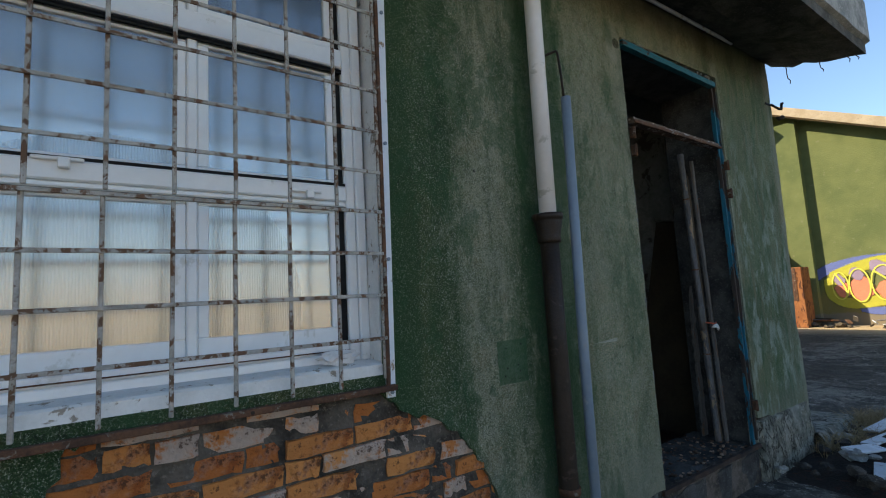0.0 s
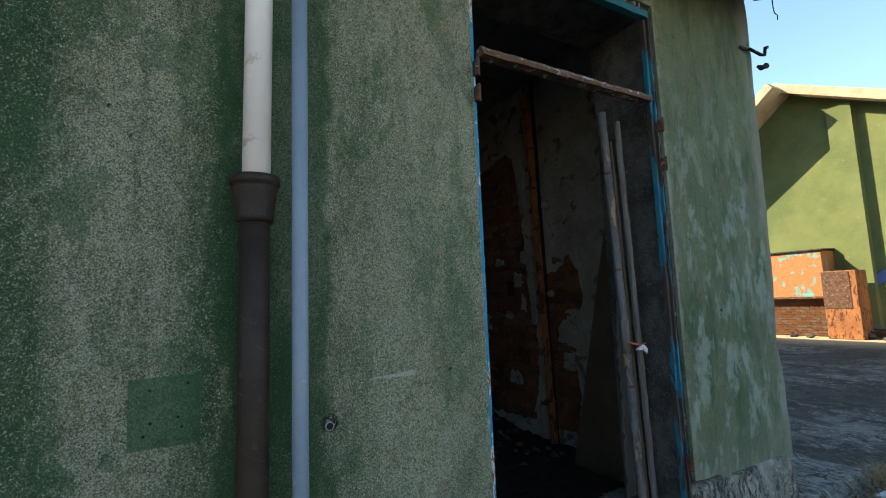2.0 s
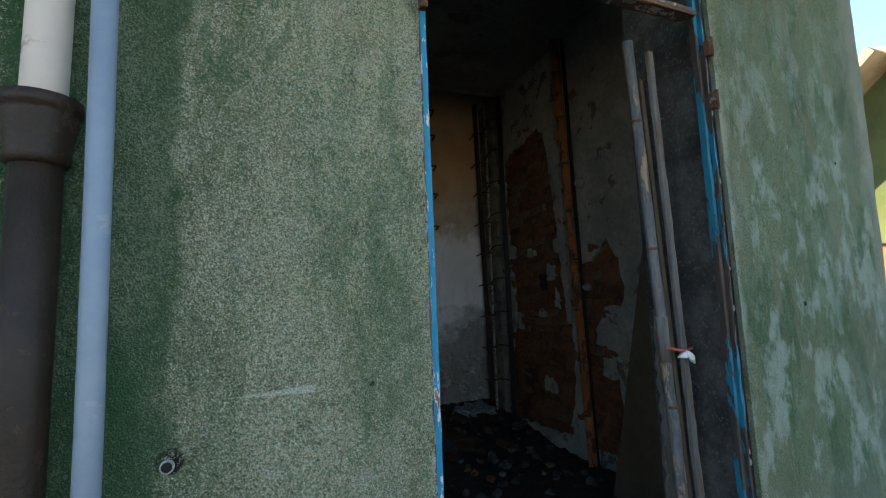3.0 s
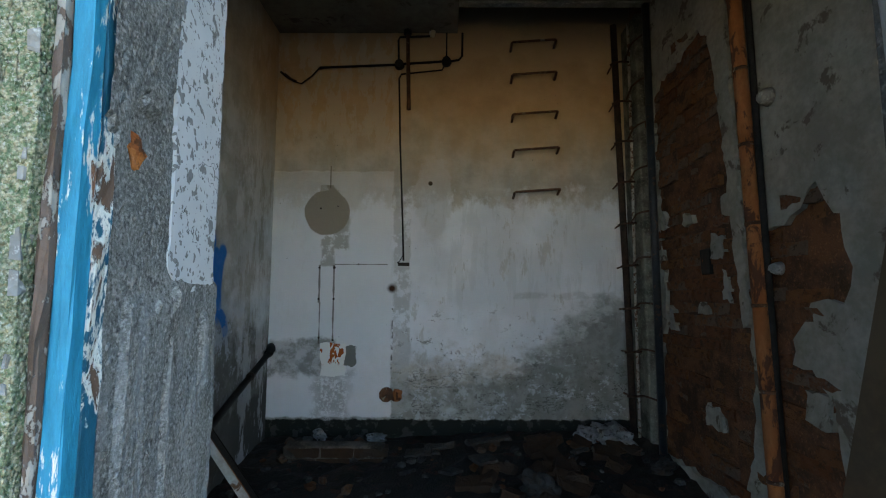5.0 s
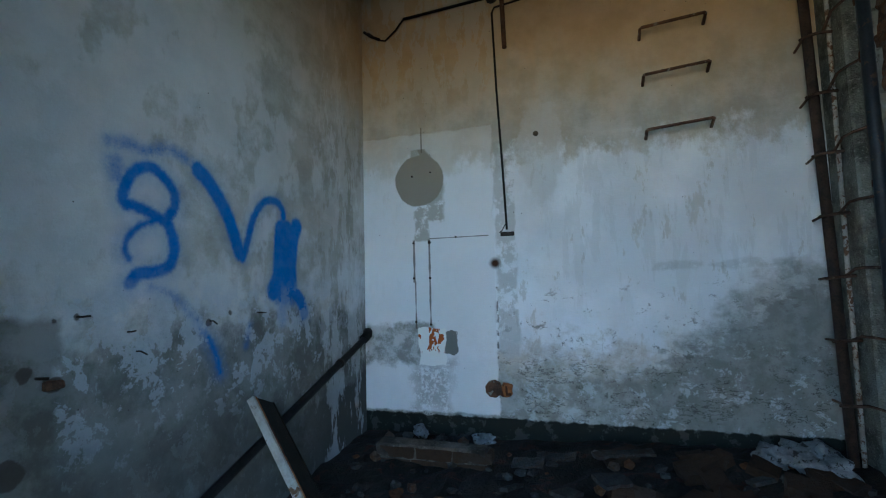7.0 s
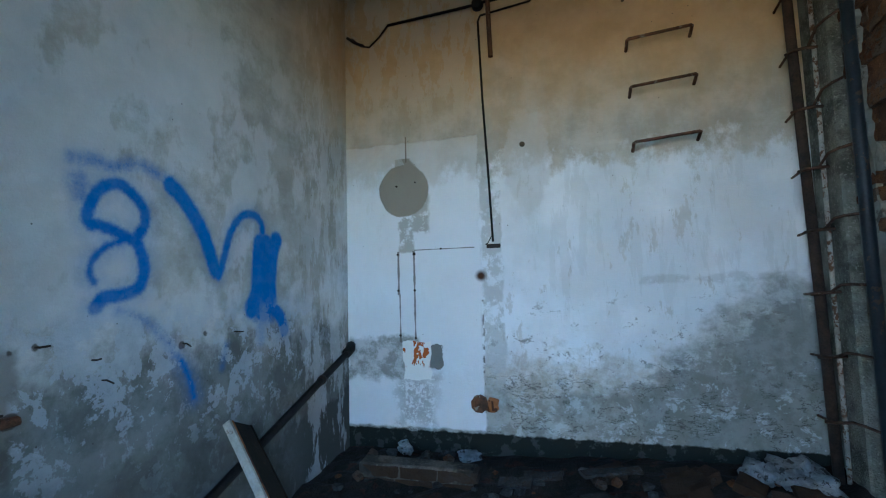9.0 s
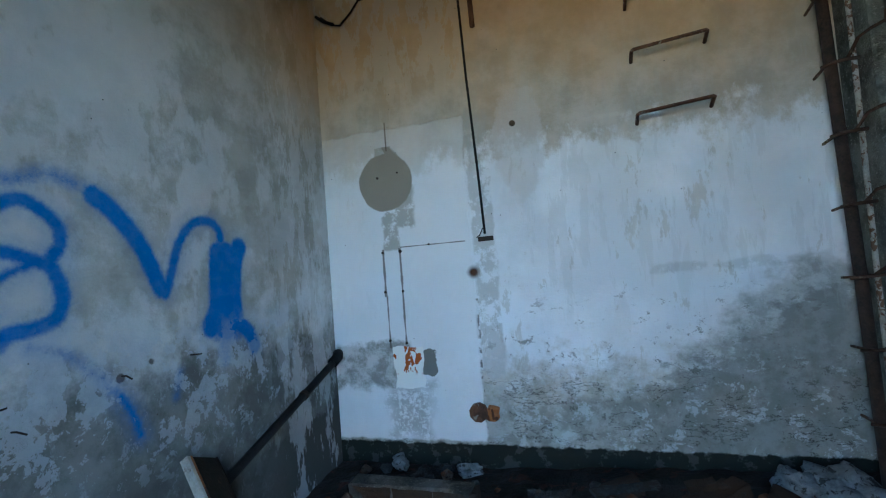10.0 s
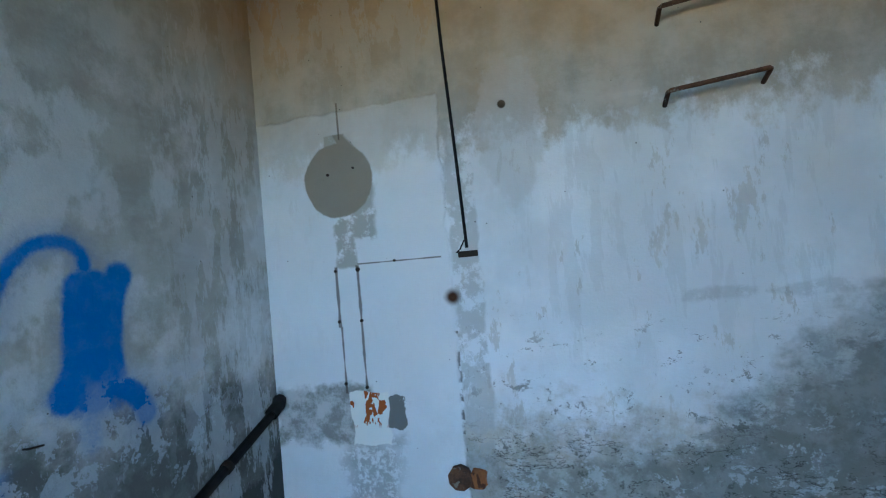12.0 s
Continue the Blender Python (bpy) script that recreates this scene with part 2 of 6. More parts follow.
    crack = g.mul(g.ss(g.m("ABSOLUTE", g.sub(g.noise(1.9, 7, 0.6, g.scaled(1.6, 1, 0.7)), 0.5)), 0.0035, 0.0), g.ss(g.noise(1.3), 0.5, 0.56))
    col = g.mix(g.mul(crack, 0.6), col, (0.02, 0.025, 0.018))
    tint = g.nt.nodes.new("ShaderNodeMix")
    tint.data_type, tint.blend_type = "RGBA", "MULTIPLY"
    g.put(tint.inputs[0], 1.0), g.put(tint.inputs[6], col), g.put(tint.inputs[7], (1.06, 1.03, 0.92))
    col = tint.outputs[2]
    return dict(color=col, rough=0.88, spec=0.25, bump=g.add(g.add(grit, g.mul(cell, -0.7)), g.add(g.mul(fleck, 0.35), g.mul(crack, -0.6))), deep=0.011, strength=1.0)


def inner_plaster(g, side):
    u = g.y if side else g.x
    big, mid = g.noise(1.6, 5, 0.6), g.noise(5, 7, 0.65)
    blot = g.noise(9, 8, 0.7)
    z = g.add(g.z, g.mul(g.sub(mid, 0.5), 0.55))
    stone = g.mix(g.ss(mid, 0.35, 0.65), (0.32, 0.31, 0.27), (0.42, 0.41, 0.37))
    if not side:
        stone = g.mix(g.ss(mid, 0.35, 0.65), (0.37, 0.345, 0.29), (0.5, 0.47, 0.41))
    white = g.mix(g.ss(big, 0.35, 0.65), (0.64, 0.66, 0.68), (0.78, 0.8, 0.83))
    if side:
        # left wall: soft whitewash low down and to the door, bare skim above
        cover = g.ss(g.add(g.add(g.mul(big, 0.75), g.mul(blot, 0.4)), g.mul(g.ss(g.y, 4.6, 2.8), 0.16)), 0.56, 0.72)
        patches = g.mul(g.ss(g.add(g.noise(2.3, 6, 0.62, g.scaled(1, 1.2, 0.8)), g.mul(g.ss(g.y, 4.4, 3.0), 0.09)), 0.5, 0.57), g.ss(z, 3.2, 2.2))
        cover = g.mx(g.mul(cover, g.ss(z, 3.3, 1.9)), g.mul(patches, 0.85))
        col = g.mix(g.mul(cover, 0.5), stone, white)
        streak = g.ss(g.noise(3, 6, 0.7, g.scaled(1, 1.0, 2.4)), 0.5, 0.66)
        col = g.mix(g.mul(streak, 0.25), col, (0.5, 0.51, 0.5))
        low = g.ss(z, 1.25, 1.0)
        col = g.mix(g.mul(low, 0.88), col, g.mix(g.ss(mid, 0.4, 0.6), (0.085, 0.088, 0.08), (0.165, 0.17, 0.158)))
        skin = g.mul(g.ss(z, 1.35, 1.2), g.ss(g.add(g.noise(6.5, 8, 0.7, g.scaled(1, 1.0, 0.95), 0.2), g.mul(g.ss(z, 0.75, 1.15), 0.07)), 0.56, 0.568))
        skin = g.mul(skin, g.ss(g.y, 5.2, 4.7))
        col = g.mix(g.mul(skin, g.add(0.2, g.mul(g.ss(g.z, 0.5, 1.05), 0.42))), col, (0.44, 0.47, 0.51))
        scuff = g.mul(g.ss(g.noise(15, 7, 0.75, g.scaled(1, 1.3, 0.9)), 0.58, 0.6), g.ss(z, 1.4, 1.15))
        col = g.mix(g.mul(scuff, 0.3), col, (0.42, 0.45, 0.48))
        # darker towards the floor
        foot_dark = g.ss(g.add(g.z, g.mul(g.sub(blot, 0.5), 0.3)), 0.85, 0.5)
        col = g.mix(g.mul(foot_dark, 0.6), col, (0.05, 0.05, 0.044))
        rim = g.mul(g.ss(g.m("ABSOLUTE", g.sub(g.noise(6.5, 8, 0.7, g.scaled(1, 1.2, 0.8), 0.2), 0.562)), 0.004, 0.0), g.ss(z, 1.2, 1.0))
        col = g.mix(g.mul(rim, 0.5), col, (0.1, 0.1, 0.09))
        old = g.box(g.y, g.z, 2.2, 3.12, 0.2, 1.19, 0.1, 0.015)
        col = g.mix(g.mul(old, 0.8), col, g.mix(g.ss(mid, 0.4, 0.6), (0.1, 0.098, 0.083), (0.2, 0.195, 0.175)))
        for hy, hz, hr in ((3.02, 1.02, 0.035), (3.1, 0.97, 0.03), (2.98, 0.72, 0.06), (3.17, 1.19, 0.022), (3.1, 1.18, 0.012), (3.765, 1.12, 0.02), (3.9, 1.16, 0.02), (3.0, 0.45, 0.03), (3.63, 0.35, 0.015)):
            col = g.mix(g.mul(g.disc(g.y, g.z, hy, hz, hr * 0.8, 0.06, 0.004), 0.85), col, (0.07, 0.055, 0.045))
        rise = g.ss(g.add(g.z, g.add(g.mul(g.sub(g.y, 3.6), -0.12), g.mul(g.sub(blot, 0.5), 0.25))), 0.42, 0.38)
        col = g.mix(g.mul(rise, g.ss(g.y, 4.3, 4.9)), col, (0.06, 0.06, 0.055))
        corner = g.mul(g.ss(g.y, 4.55, 4.9), g.ss(g.noise(5, 7, 0.7, g.scaled(1, 1.6, 0.5)), 0.5, 0.53))
        col = g.mix(g.mul(corner, 0.35), col, white)
        bump = g.add(blot, g.mul(cover, 0.5))
    else:
        lime = g.mul(g.ss(g.add(z, g.mul(g.sub(g.noise(9, 6, 0.7, g.scaled(1.2, 1, 0.8)), 0.5), 0.5)), 2.27, 2.08), g.ss(g.add(g.z, g.mul(g.sub(blot, 0.5), 1.1)), 0.55, 1.0))
        lime = g.mul(lime, g.sub(1.0, g.mul(g.ss(g.noise(4, 8, 0.72, g.scaled(1.7, 1, 0.6)), 0.58, 0.61), 0.45)))
        col = g.mix(lime, stone, white)
        # damp grey rising to the right
        wet = g.ss(g.sub(g.add(z, g.mul(g.sub(g.noise(3.2, 5, 0.6, g.scaled(0.7, 1, 1.6)), 0.5), 0.5)), g.mul(g.ss(g.x, 3.5, 4.6), 0.75)), 0.72, 0.5)
        col = g.mix(g.mul(wet, 0.78), col, g.mix(g.ss(blot, 0.42, 0.6), (0.19, 0.2, 0.18), (0.36, 0.375, 0.36)))
        pool = g.ss(g.add(g.sub(g.z, g.mul(g.ss(g.x, 3.6, 4.7), 0.5)), g.mul(g.sub(g.noise(4.5, 7, 0.7, g.scaled(0.8, 1, 1.3)), 0.5), 0.9)), 0.72, 0.64)
        col = g.mix(g.mul(g.mul(pool, 0.62), g.ss(g.x, 3.1, 4.0)), col, (0.15, 0.16, 0.145))
        scar = g.mul(g.box(g.x, g.z, 3.75, 4.62, 1.335, 1.385, 0.09, 0.012), g.ss(blot, 0.4, 0.52))
        col = g.mix(g.mul(scar, 0.28), col, (0.24, 0.26, 0.25))
        edge = g.mul(g.box(g.x, g.z, 2.69, 2.712, 0.38, 1.25, 0.03, 0.004), g.ss(g.noise(14, 4), 0.5, 0.56))
        col = g.mix(g.mul(edge, 0.8), col, (0.07, 0.06, 0.05))
        white_scab = g.mul(g.ss(g.noise(10, 8, 0.78, g.scaled(1, 1, 1.2), 0.3), 0.565, 0.575), g.mul(g.ss(g.z, 1.0, 0.7), g.ss(g.x, 2.7, 2.8)))
        col = g.mix(g.mul(white_scab, 0.55), col, (0.5, 0.53, 0.55))
        flake = g.mul(g.mul(g.ss(z, 1.15, 0.8), 0.75), g.ss(g.noise(11, 8, 0.75), 0.6, 0.62))
        col = g.mix(flake, col, (0.1, 0.1, 0.09))
        # lower edge of the lime: peeled scabs and dark crevices
        scab = g.mul(g.ss(g.noise(8, 8, 0.78, g.scaled(1, 1, 1.5), 0.3), 0.59, 0.605), g.box(g.x, g.z, 2.72, 4.8, 0.3, 1.25, 0.3, 0.2))
        col = g.mix(g.mul(scab, 0.7), col, (0.17, 0.165, 0.15))
        crev = g.mul(g.ss(g.m("ABSOLUTE", g.sub(g.noise(5, 7, 0.7, g.scaled(0.6, 1, 1.6)), 0.5)), 0.009, 0.002), g.ss(g.z, 0.85, 0.65))
        col = g.mix(g.mul(crev, g.ss(g.noise(4), 0.48, 0.54)), col, (0.03, 0.028, 0.025))
        line = g.mul(g.ss(g.m("ABSOLUTE", g.sub(g.add(g.z, g.mul(g.noise(3), 0.03)), 2.31)), 0.02, 0.005), g.ss(g.noise(3.3), 0.5, 0.6))
        col = g.mix(g.mul(line, 0.35), col, (0.6, 0.58, 0.52))
        # clean panel in the corner
        panel = g.box(g.x, g.z, 1.6, 2.7, 0.34, 2.45, 0.07, 0.008)
        col = g.mix(g.mul(panel, g.add(0.42, g.mul(g.ss(g.z, 2.3, 1.7), 0.46))), col, g.mix(big, (0.66, 0.67, 0.68), (0.78, 0.79, 0.81)))
        low = g.mul(g.mul(g.box(g.x, g.z, 1.66, 2.22, 0.68, 0.98, 0.3, 0.03), g.add(0.45, g.mul(g.ss(blot, 0.4, 0.6), 0.55))), 0.9)
        low = g.mx(low, g.mul(g.mul(g.box(g.x, g.z, 2.05, 2.35, 0.35, 0.7, 0.3, 0.06), 0.6), g.ss(g.noise(24, 6, 0.8), 0.42, 0.55)))
        col = g.mix(low, col, (0.2, 0.2, 0.18))
        # skimmed disc with a tail
        disc = g.disc(g.x, g.z, 2.125, 2.085, 0.198, 0.03, 0.006)
        tail = g.mx(g.box(g.x, g.z, 2.13, 2.32, 1.76, 2.1, 0.14, 0.02), g.box(g.x, g.z, 2.08, 2.2, 1.62, 1.9, 0.1, 0.01))
        tail = g.mx(tail, g.box(g.x, g.z, 2.06, 2.18, 2.26, 2.33, 0.03, 0.005))
        spout = g.box(g.add(g.x, g.mul(g.sub(g.z, 2.2), 0.42)), g.z, 2.17, 2.26, 2.12, 2.33, 0.02, 0.005)
        disc = g.mx(disc, g.mul(spout, g.ss(g.add(g.x, g.mul(g.sub(g.z, 2.2), 0.9)), 2.3, 2.27)))
        col = g.mix(g.mul(g.mul(tail, 0.8), g.ss(g.noise(15, 6, 0.7), 0.36, 0.5)), col, (0.33, 0.32, 0.28))
        col = g.mix(disc, col, g.mix(mid, (0.25, 0.225, 0.18), (0.3, 0.27, 0.22)))
        chase = g.mx(g.box(g.x, g.z, 2.145, 2.155, 2.3, 2.5, 0.01, 0.003), g.box(g.x, g.z, 2.2, 2.66, 1.625, 1.632, 0.012, 0.003))
        chase = g.mx(chase, g.mx(g.box(g.x, g.z, 2.065, 2.08, 1.3, 1.62, 0.025, 0.004), g.box(g.x, g.z, 2.19, 2.205, 0.98, 1.62, 0.03, 0.004)))
        chase = g.mx(chase, g.box(g.x, g.z, 2.075, 2.085, 0.95, 1.3, 0.02, 0.004))
        col = g.mix(g.mul(chase, 0.8), col, (0.09, 0.07, 0.055))
        # flaked brick-red patch
        hull = g.box(g.x, g.z, 2.1, 2.31, 0.68, 0.95, 0.09, 0.004)
        col = g.mix(g.disc(g.x, g.z, 2.33, 0.84, 0.09, 0.14, 0.004), col, (0.17, 0.17, 0.16))
        col = g.mix(hull, col, g.mix(g.mul(g.ss(g.noise(17, 3, 0.6, g.scaled(1, 1, 0.6)), 0.53, 0.54), g.ss(g.z, 0.76, 0.8)), (0.75, 0.75, 0.72), (0.35, 0.09, 0.02)))
        # strip by the cable
        runs = g.mul(g.ss(g.noise(5, 6, 0.66, g.scaled(2.4, 1, 0.42)), 0.53, 0.57), g.mul(g.ss(g.z, 0.9, 1.3), g.ss(g.x, 2.75, 3.3)))
        col = g.mix(g.mul(runs, 0.2), col, (0.42, 0.43, 0.42))
        strip = g.mul(g.box(g.x, g.z, 2.715, 2.86, 0.4, 3.3, 0.08, 0.01), g.ss(blot, 0.42, 0.52))
        col = g.mix(g.mul(strip, 0.55), col, (0.36, 0.36, 0.34))
        rust = g.disc(g.x, g.z, 2.7, 1.42, 0.035, 0.03, 0.02)
        col = g.mix(rust, col, (0.06, 0.025, 0.012))
        hole = g.disc(g.x, g.z, 3.03, 2.345, 0.02, 0.01, 0.004)
        col = g.mix(g.mul(g.disc(g.x, g.z, 3.06, 2.22, 0.16, 0.2, 0.02, None, 0.45), 0.6), col, (0.55, 0.55, 0.54))
        col = g.mix(hole, col, (0.01, 0.01, 0.01))
        # dark skirting band
        base = g.ss(g.add(g.z, g.mul(g.sub(blot, 0.5), 0.07)), 0.33, 0.315)
        col = g.mix(base, col, g.mix(g.ss(blot, 0.54, 0.57), (0.014, 0.016, 0.013), (0.04, 0.043, 0.038)))
        bump = g.add(g.add(blot, g.mul(lime, 0.5)), g.add(g.mul(panel, 1.5), g.mul(disc, 0.8)))
    # ochre stain under the ceiling, with warm bounce light painted in
    ochre = g.ss(g.add(g.add(g.z, g.mul(g.sub(big, 0.5), 0.8)), g.mul(g.sub(g.noise(4, 6, 0.65, g.scaled(1.6, 1.6, 0.5)), 0.5), 0.7)), 2.15, 3.05)
    if side:
        ochre = g.mul(ochre, g.ss(g.y, 4.2, 5.4))
    old_lime = g.mul(g.ss(g.noise(6, 8, 0.7, g.scaled(1.6, 1.6, 0.5)), 0.5, 0.515), g.mul(ochre, g.ss(u, 2.9, 2.6) if not side else 0.3))
    col = g.mix(g.mul(ochre, 0.8), col, g.mix(mid, (0.36, 0.245, 0.13), (0.62, 0.43, 0.23)))
    col = g.mix(g.mul(old_lime, 0.7), col, (0.5, 0.44, 0.35))
    # darker towards the ceiling
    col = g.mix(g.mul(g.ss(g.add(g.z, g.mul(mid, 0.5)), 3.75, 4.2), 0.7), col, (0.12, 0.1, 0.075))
    if side:
        at = g.nt.nodes.new("ShaderNodeAttribute")
        at.attribute_name = "paint"
        film = g.mul(g.add(at.outputs["Fac"], g.mul(g.sub(g.noise(30, 6, 0.8), 0.5), g.mul(g.ss(at.outputs["Fac"], 0.0, 0.5), 0.75))), 1.0)
        film = g.mul(g.ss(film, 0.06, 0.78), g.mul(g.inv(g.mul(skin, 0.4)), g.add(0.82, g.mul(g.noise(18, 5, 0.7), 0.3))))
        col = g.mix(film, col, g.mix(g.noise(5, 4), (0.004, 0.11, 0.36), (0.008, 0.17, 0.5)))
    pits = g.ss(g.cells(14), 0.06, 0.03)
    col = g.mix(g.mul(pits, g.ss(g.noise(3), 0.5, 0.6)), col, (0.08, 0.075, 0.065))
    return dict(color=col, rough=0.92, spec=0.2, bump=g.add(bump, g.mul(g.noise(90, 3), 0.3)), deep=0.005, strength=0.7)


def concrete(a=(0.16, 0.16, 0.15), b=(0.28, 0.28, 0.26), cracks=0.0):
    def fn(g):
        n, f, c = g.noise(6, 7, 0.65), g.noise(60, 4, 0.7), g.cells(90)
        col = g.mix(g.ss(n, 0.35, 0.65), a, b)
        col = g.mix(g.mul(g.ss(f, 0.55, 0.66), 0.6), col, tuple(v * 1.7 for v in b))
        col = g.mix(g.mul(g.ss(g.noise(2.2, 6, 0.7), 0.54, 0.62), 0.5), col, tuple(v * 0.4 for v in a))
        h = g.add(g.add(n, g.mul(c, 0.6)), g.mul(f, 0.6))
        if cracks:
            slant = g.noise(cracks, 6, 0.65, g.scaled(1.9, 1, 0.55), 0.9)
            k = g.ss(g.m("ABSOLUTE", g.sub(slant, 0.5)), 0.03, 0.008)
            k = g.mul(k, g.ss(g.noise(3.5, 3), 0.38, 0.46))
            col, h = g.mix(g.mul(k, 0.85), col, (0.015, 0.015, 0.013)), g.sub(h, g.mul(k, 2))
        return dict(color=col, rough=0.93, spec=0.2, bump=h, deep=0.008, strength=0.8)
    return fn


def aggregate(g):
    """Hacked concrete: sand, pale stones and dark pits, smoother and streaked lower down."""
    n, sand = g.noise(7, 6, 0.65), g.noise(170, 3, 0.75)
    cell = g.cells(75)
    stone = g.mul(g.ss(cell, 0.34, 0.24), g.ss(g.noise(48, 2), 0.52, 0.6))
    lower = g.ss(g.add(g.z, g.mul(n, 0.25)), 1.55, 1.4)
    runs = g.noise(22, 5, 0.65, g.scaled(1, 1.2, 0.16))
    col = g.mix(g.ss(n, 0.35, 0.65), (0.115, 0.114, 0.105), (0.185, 0.184, 0.172))
    col = g.mix(g.mul(g.ss(sand, 0.5, 0.62), 0.6), col, (0.36, 0.36, 0.34))
    col = g.mix(g.mul(g.ss(sand, 0.46, 0.36), 0.75), col, (0.04, 0.04, 0.038))
    col = g.mix(g.mul(stone, 0.55), col, (0.44, 0.44, 0.42))
    col = g.mix(g.mul(g.ss(g.noise(40, 4, 0.7), 0.6, 0.64), 0.7), col, (0.05, 0.05, 0.047))
    col = g.mix(g.mul(lower, g.mul(g.ss(runs, 0.45, 0.62), 0.4)), col, (0.3, 0.31, 0.31))
    col = g.mix(g.mul(lower, g.mul(g.ss(runs, 0.42, 0.34), 0.5)), col, (0.08, 0.08, 0.078))
    crack = g.mul(g.ss(g.m("ABSOLUTE", g.sub(g.noise(3.0, 5, 0.6, g.scaled(1, 1.2, 0.7)), 0.5)), 0.0022, 0.0005), g.ss(g.noise(2.1), 0.5, 0.55))
    col = g.mix(g.mul(crack, 0.7), col, (0.03, 0.03, 0.027))
    h = g.add(g.add(g.mul(sand, 0.9), g.mul(stone, 0.6)), g.sub(g.mul(n, 0.6), g.mul(crack, 2)))
    return dict(color=col, rough=0.93, spec=0.2, bump=h, deep=0.004, strength=0.9)


def brick_face(darken):
    def fn(g):
        r = g.rand()
        n, f = g.noise(14, 7, 0.7), g.noise(70, 4, 0.7)
        col = g.mix(r, (0.46, 0.14, 0.035), (0.68, 0.28, 0.085))
        col = g.mix(g.mul(g.ss(n, 0.5, 0.62), 0.75), col, (0.26, 0.07, 0.02))
        pale = g.m("GREATER_THAN", g.m("FRACT", g.mul(r, 7.31)), 0.66)
        lime = g.mul(g.ss(g.add(g.noise(9, 7, 0.75), g.mul(pale, 0.1)), 0.52, 0.64), g.add(0.2, g.mul(pale, 0.65)))
        col = g.mix(lime, col, (0.52, 0.43, 0.36))
        col = g.mix(g.mul(g.ss(g.noise(24, 6, 0.75), 0.55, 0.62), 0.8), col, (0.075, 0.035, 0.018))
        col = g.mix(g.mul(g.ss(g.noise(30, 7, 0.8, g.scaled(0.5, 1, 1.4)), 0.6, 0.63), 0.6), col, (0.06, 0.03, 0.018))
        # mixes the whole face towards dark brown
        if darken:
            col = g.mix(darken + 0.06, col, (0.035, 0.022, 0.014))
        return dict(color=col, rough=0.9, spec=0.2, bump=g.add(g.add(n, f), g.noise(30, 7, 0.8)), deep=0.012, strength=1.0)
    return fn


def asphalt(g):
    n, f, c = g.noise(0.9, 6, 0.65), g.noise(45, 4, 0.7), g.cells(60)
    col = g.mix(g.ss(n, 0.38, 0.62), (0.028, 0.027, 0.022), (0.092, 0.086, 0.07))
    col = g.mix(g.mul(g.ss(f, 0.55, 0.68), 0.5), col, (0.22, 0.205, 0.17))
    slabs = g.ss(g.noise(2.3, 8, 0.75, g.scaled(1, 0.6, 1), 0.4), 0.54, 0.58)
    col = g.mix(g.mul(slabs, 0.6), col, (0.2, 0.19, 0.155))
    col = g.mix(g.mul(g.ss(g.noise(11, 7, 0.78), 0.56, 0.6), 0.7), col, (0.3, 0.285, 0.24))
    flakes = g.mul(g.ss(g.noise(30, 5, 0.8), 0.58, 0.62), g.ss(g.noise(2.0, 5, 0.65), 0.44, 0.54))
    col = g.mix(g.mul(flakes, 0.85), col, (0.42, 0.4, 0.35))
    scree = g.mul(g.ss(g.noise(0.7, 5, 0.6, g.scaled(1, 0.5, 1)), 0.48, 0.58), g.ss(g.noise(22, 6, 0.8), 0.46, 0.54))
    col = g.mix(g.mul(scree, 0.55), col, (0.19, 0.18, 0.15))
    col = g.mix(g.mul(g.ss(g.noise(3.5, 8, 0.75, None, 0.6), 0.53, 0.56), 0.8), col, (0.02, 0.02, 0.019))
    macro = g.ss(g.noise(0.75, 7, 0.7, g.scaled(1, 0.7, 1), 0.5), 0.46, 0.53)
    col = g.mix(g.mul(g.inv(macro), 0.72), col, (0.022, 0.021, 0.017))
    # sandy ground beyond the shade, kept pale to bounce warm light indoors
    bounce_sand = g.mul(g.mx(g.ss(g.x, 15.0, 17.5), g.ss(g.y, -6.0, -9.0)), 0.85)
    col = g.mix(bounce_sand, col, (0.46, 0.35, 0.21))
    return dict(color=col, rough=0.9, spec=0.25, bump=g.add(g.add(n, c), g.mul(slabs, 0.6)), deep=0.012, strength=0.8)


def far_green(g):
    n = g.noise(0.8, 5, 0.6)
    col = g.mix(g.ss(n, 0.35, 0.65), (0.1, 0.125, 0.048), (0.14, 0.16, 0.062))
    col = g.mix(g.mul(g.ss(g.add(g.z, g.mul(n, 1.4)), 2.3, 1.4), 0.6), col, (0.25, 0.19, 0.07))
    col = g.mix(g.mul(g.ss(g.noise(6, 6, 0.7), 0.6, 0.66), 0.35), col, (0.2, 0.2, 0.12))
    col = g.mix(g.ss(g.add(g.z, g.mul(g.noise(5), 0.25)), 0.5, 0.44), col, (0.2, 0.17, 0.12))
    return dict(color=col, rough=0.9, spec=0.2, bump=g.noise(20, 5, 0.65), deep=0.01)


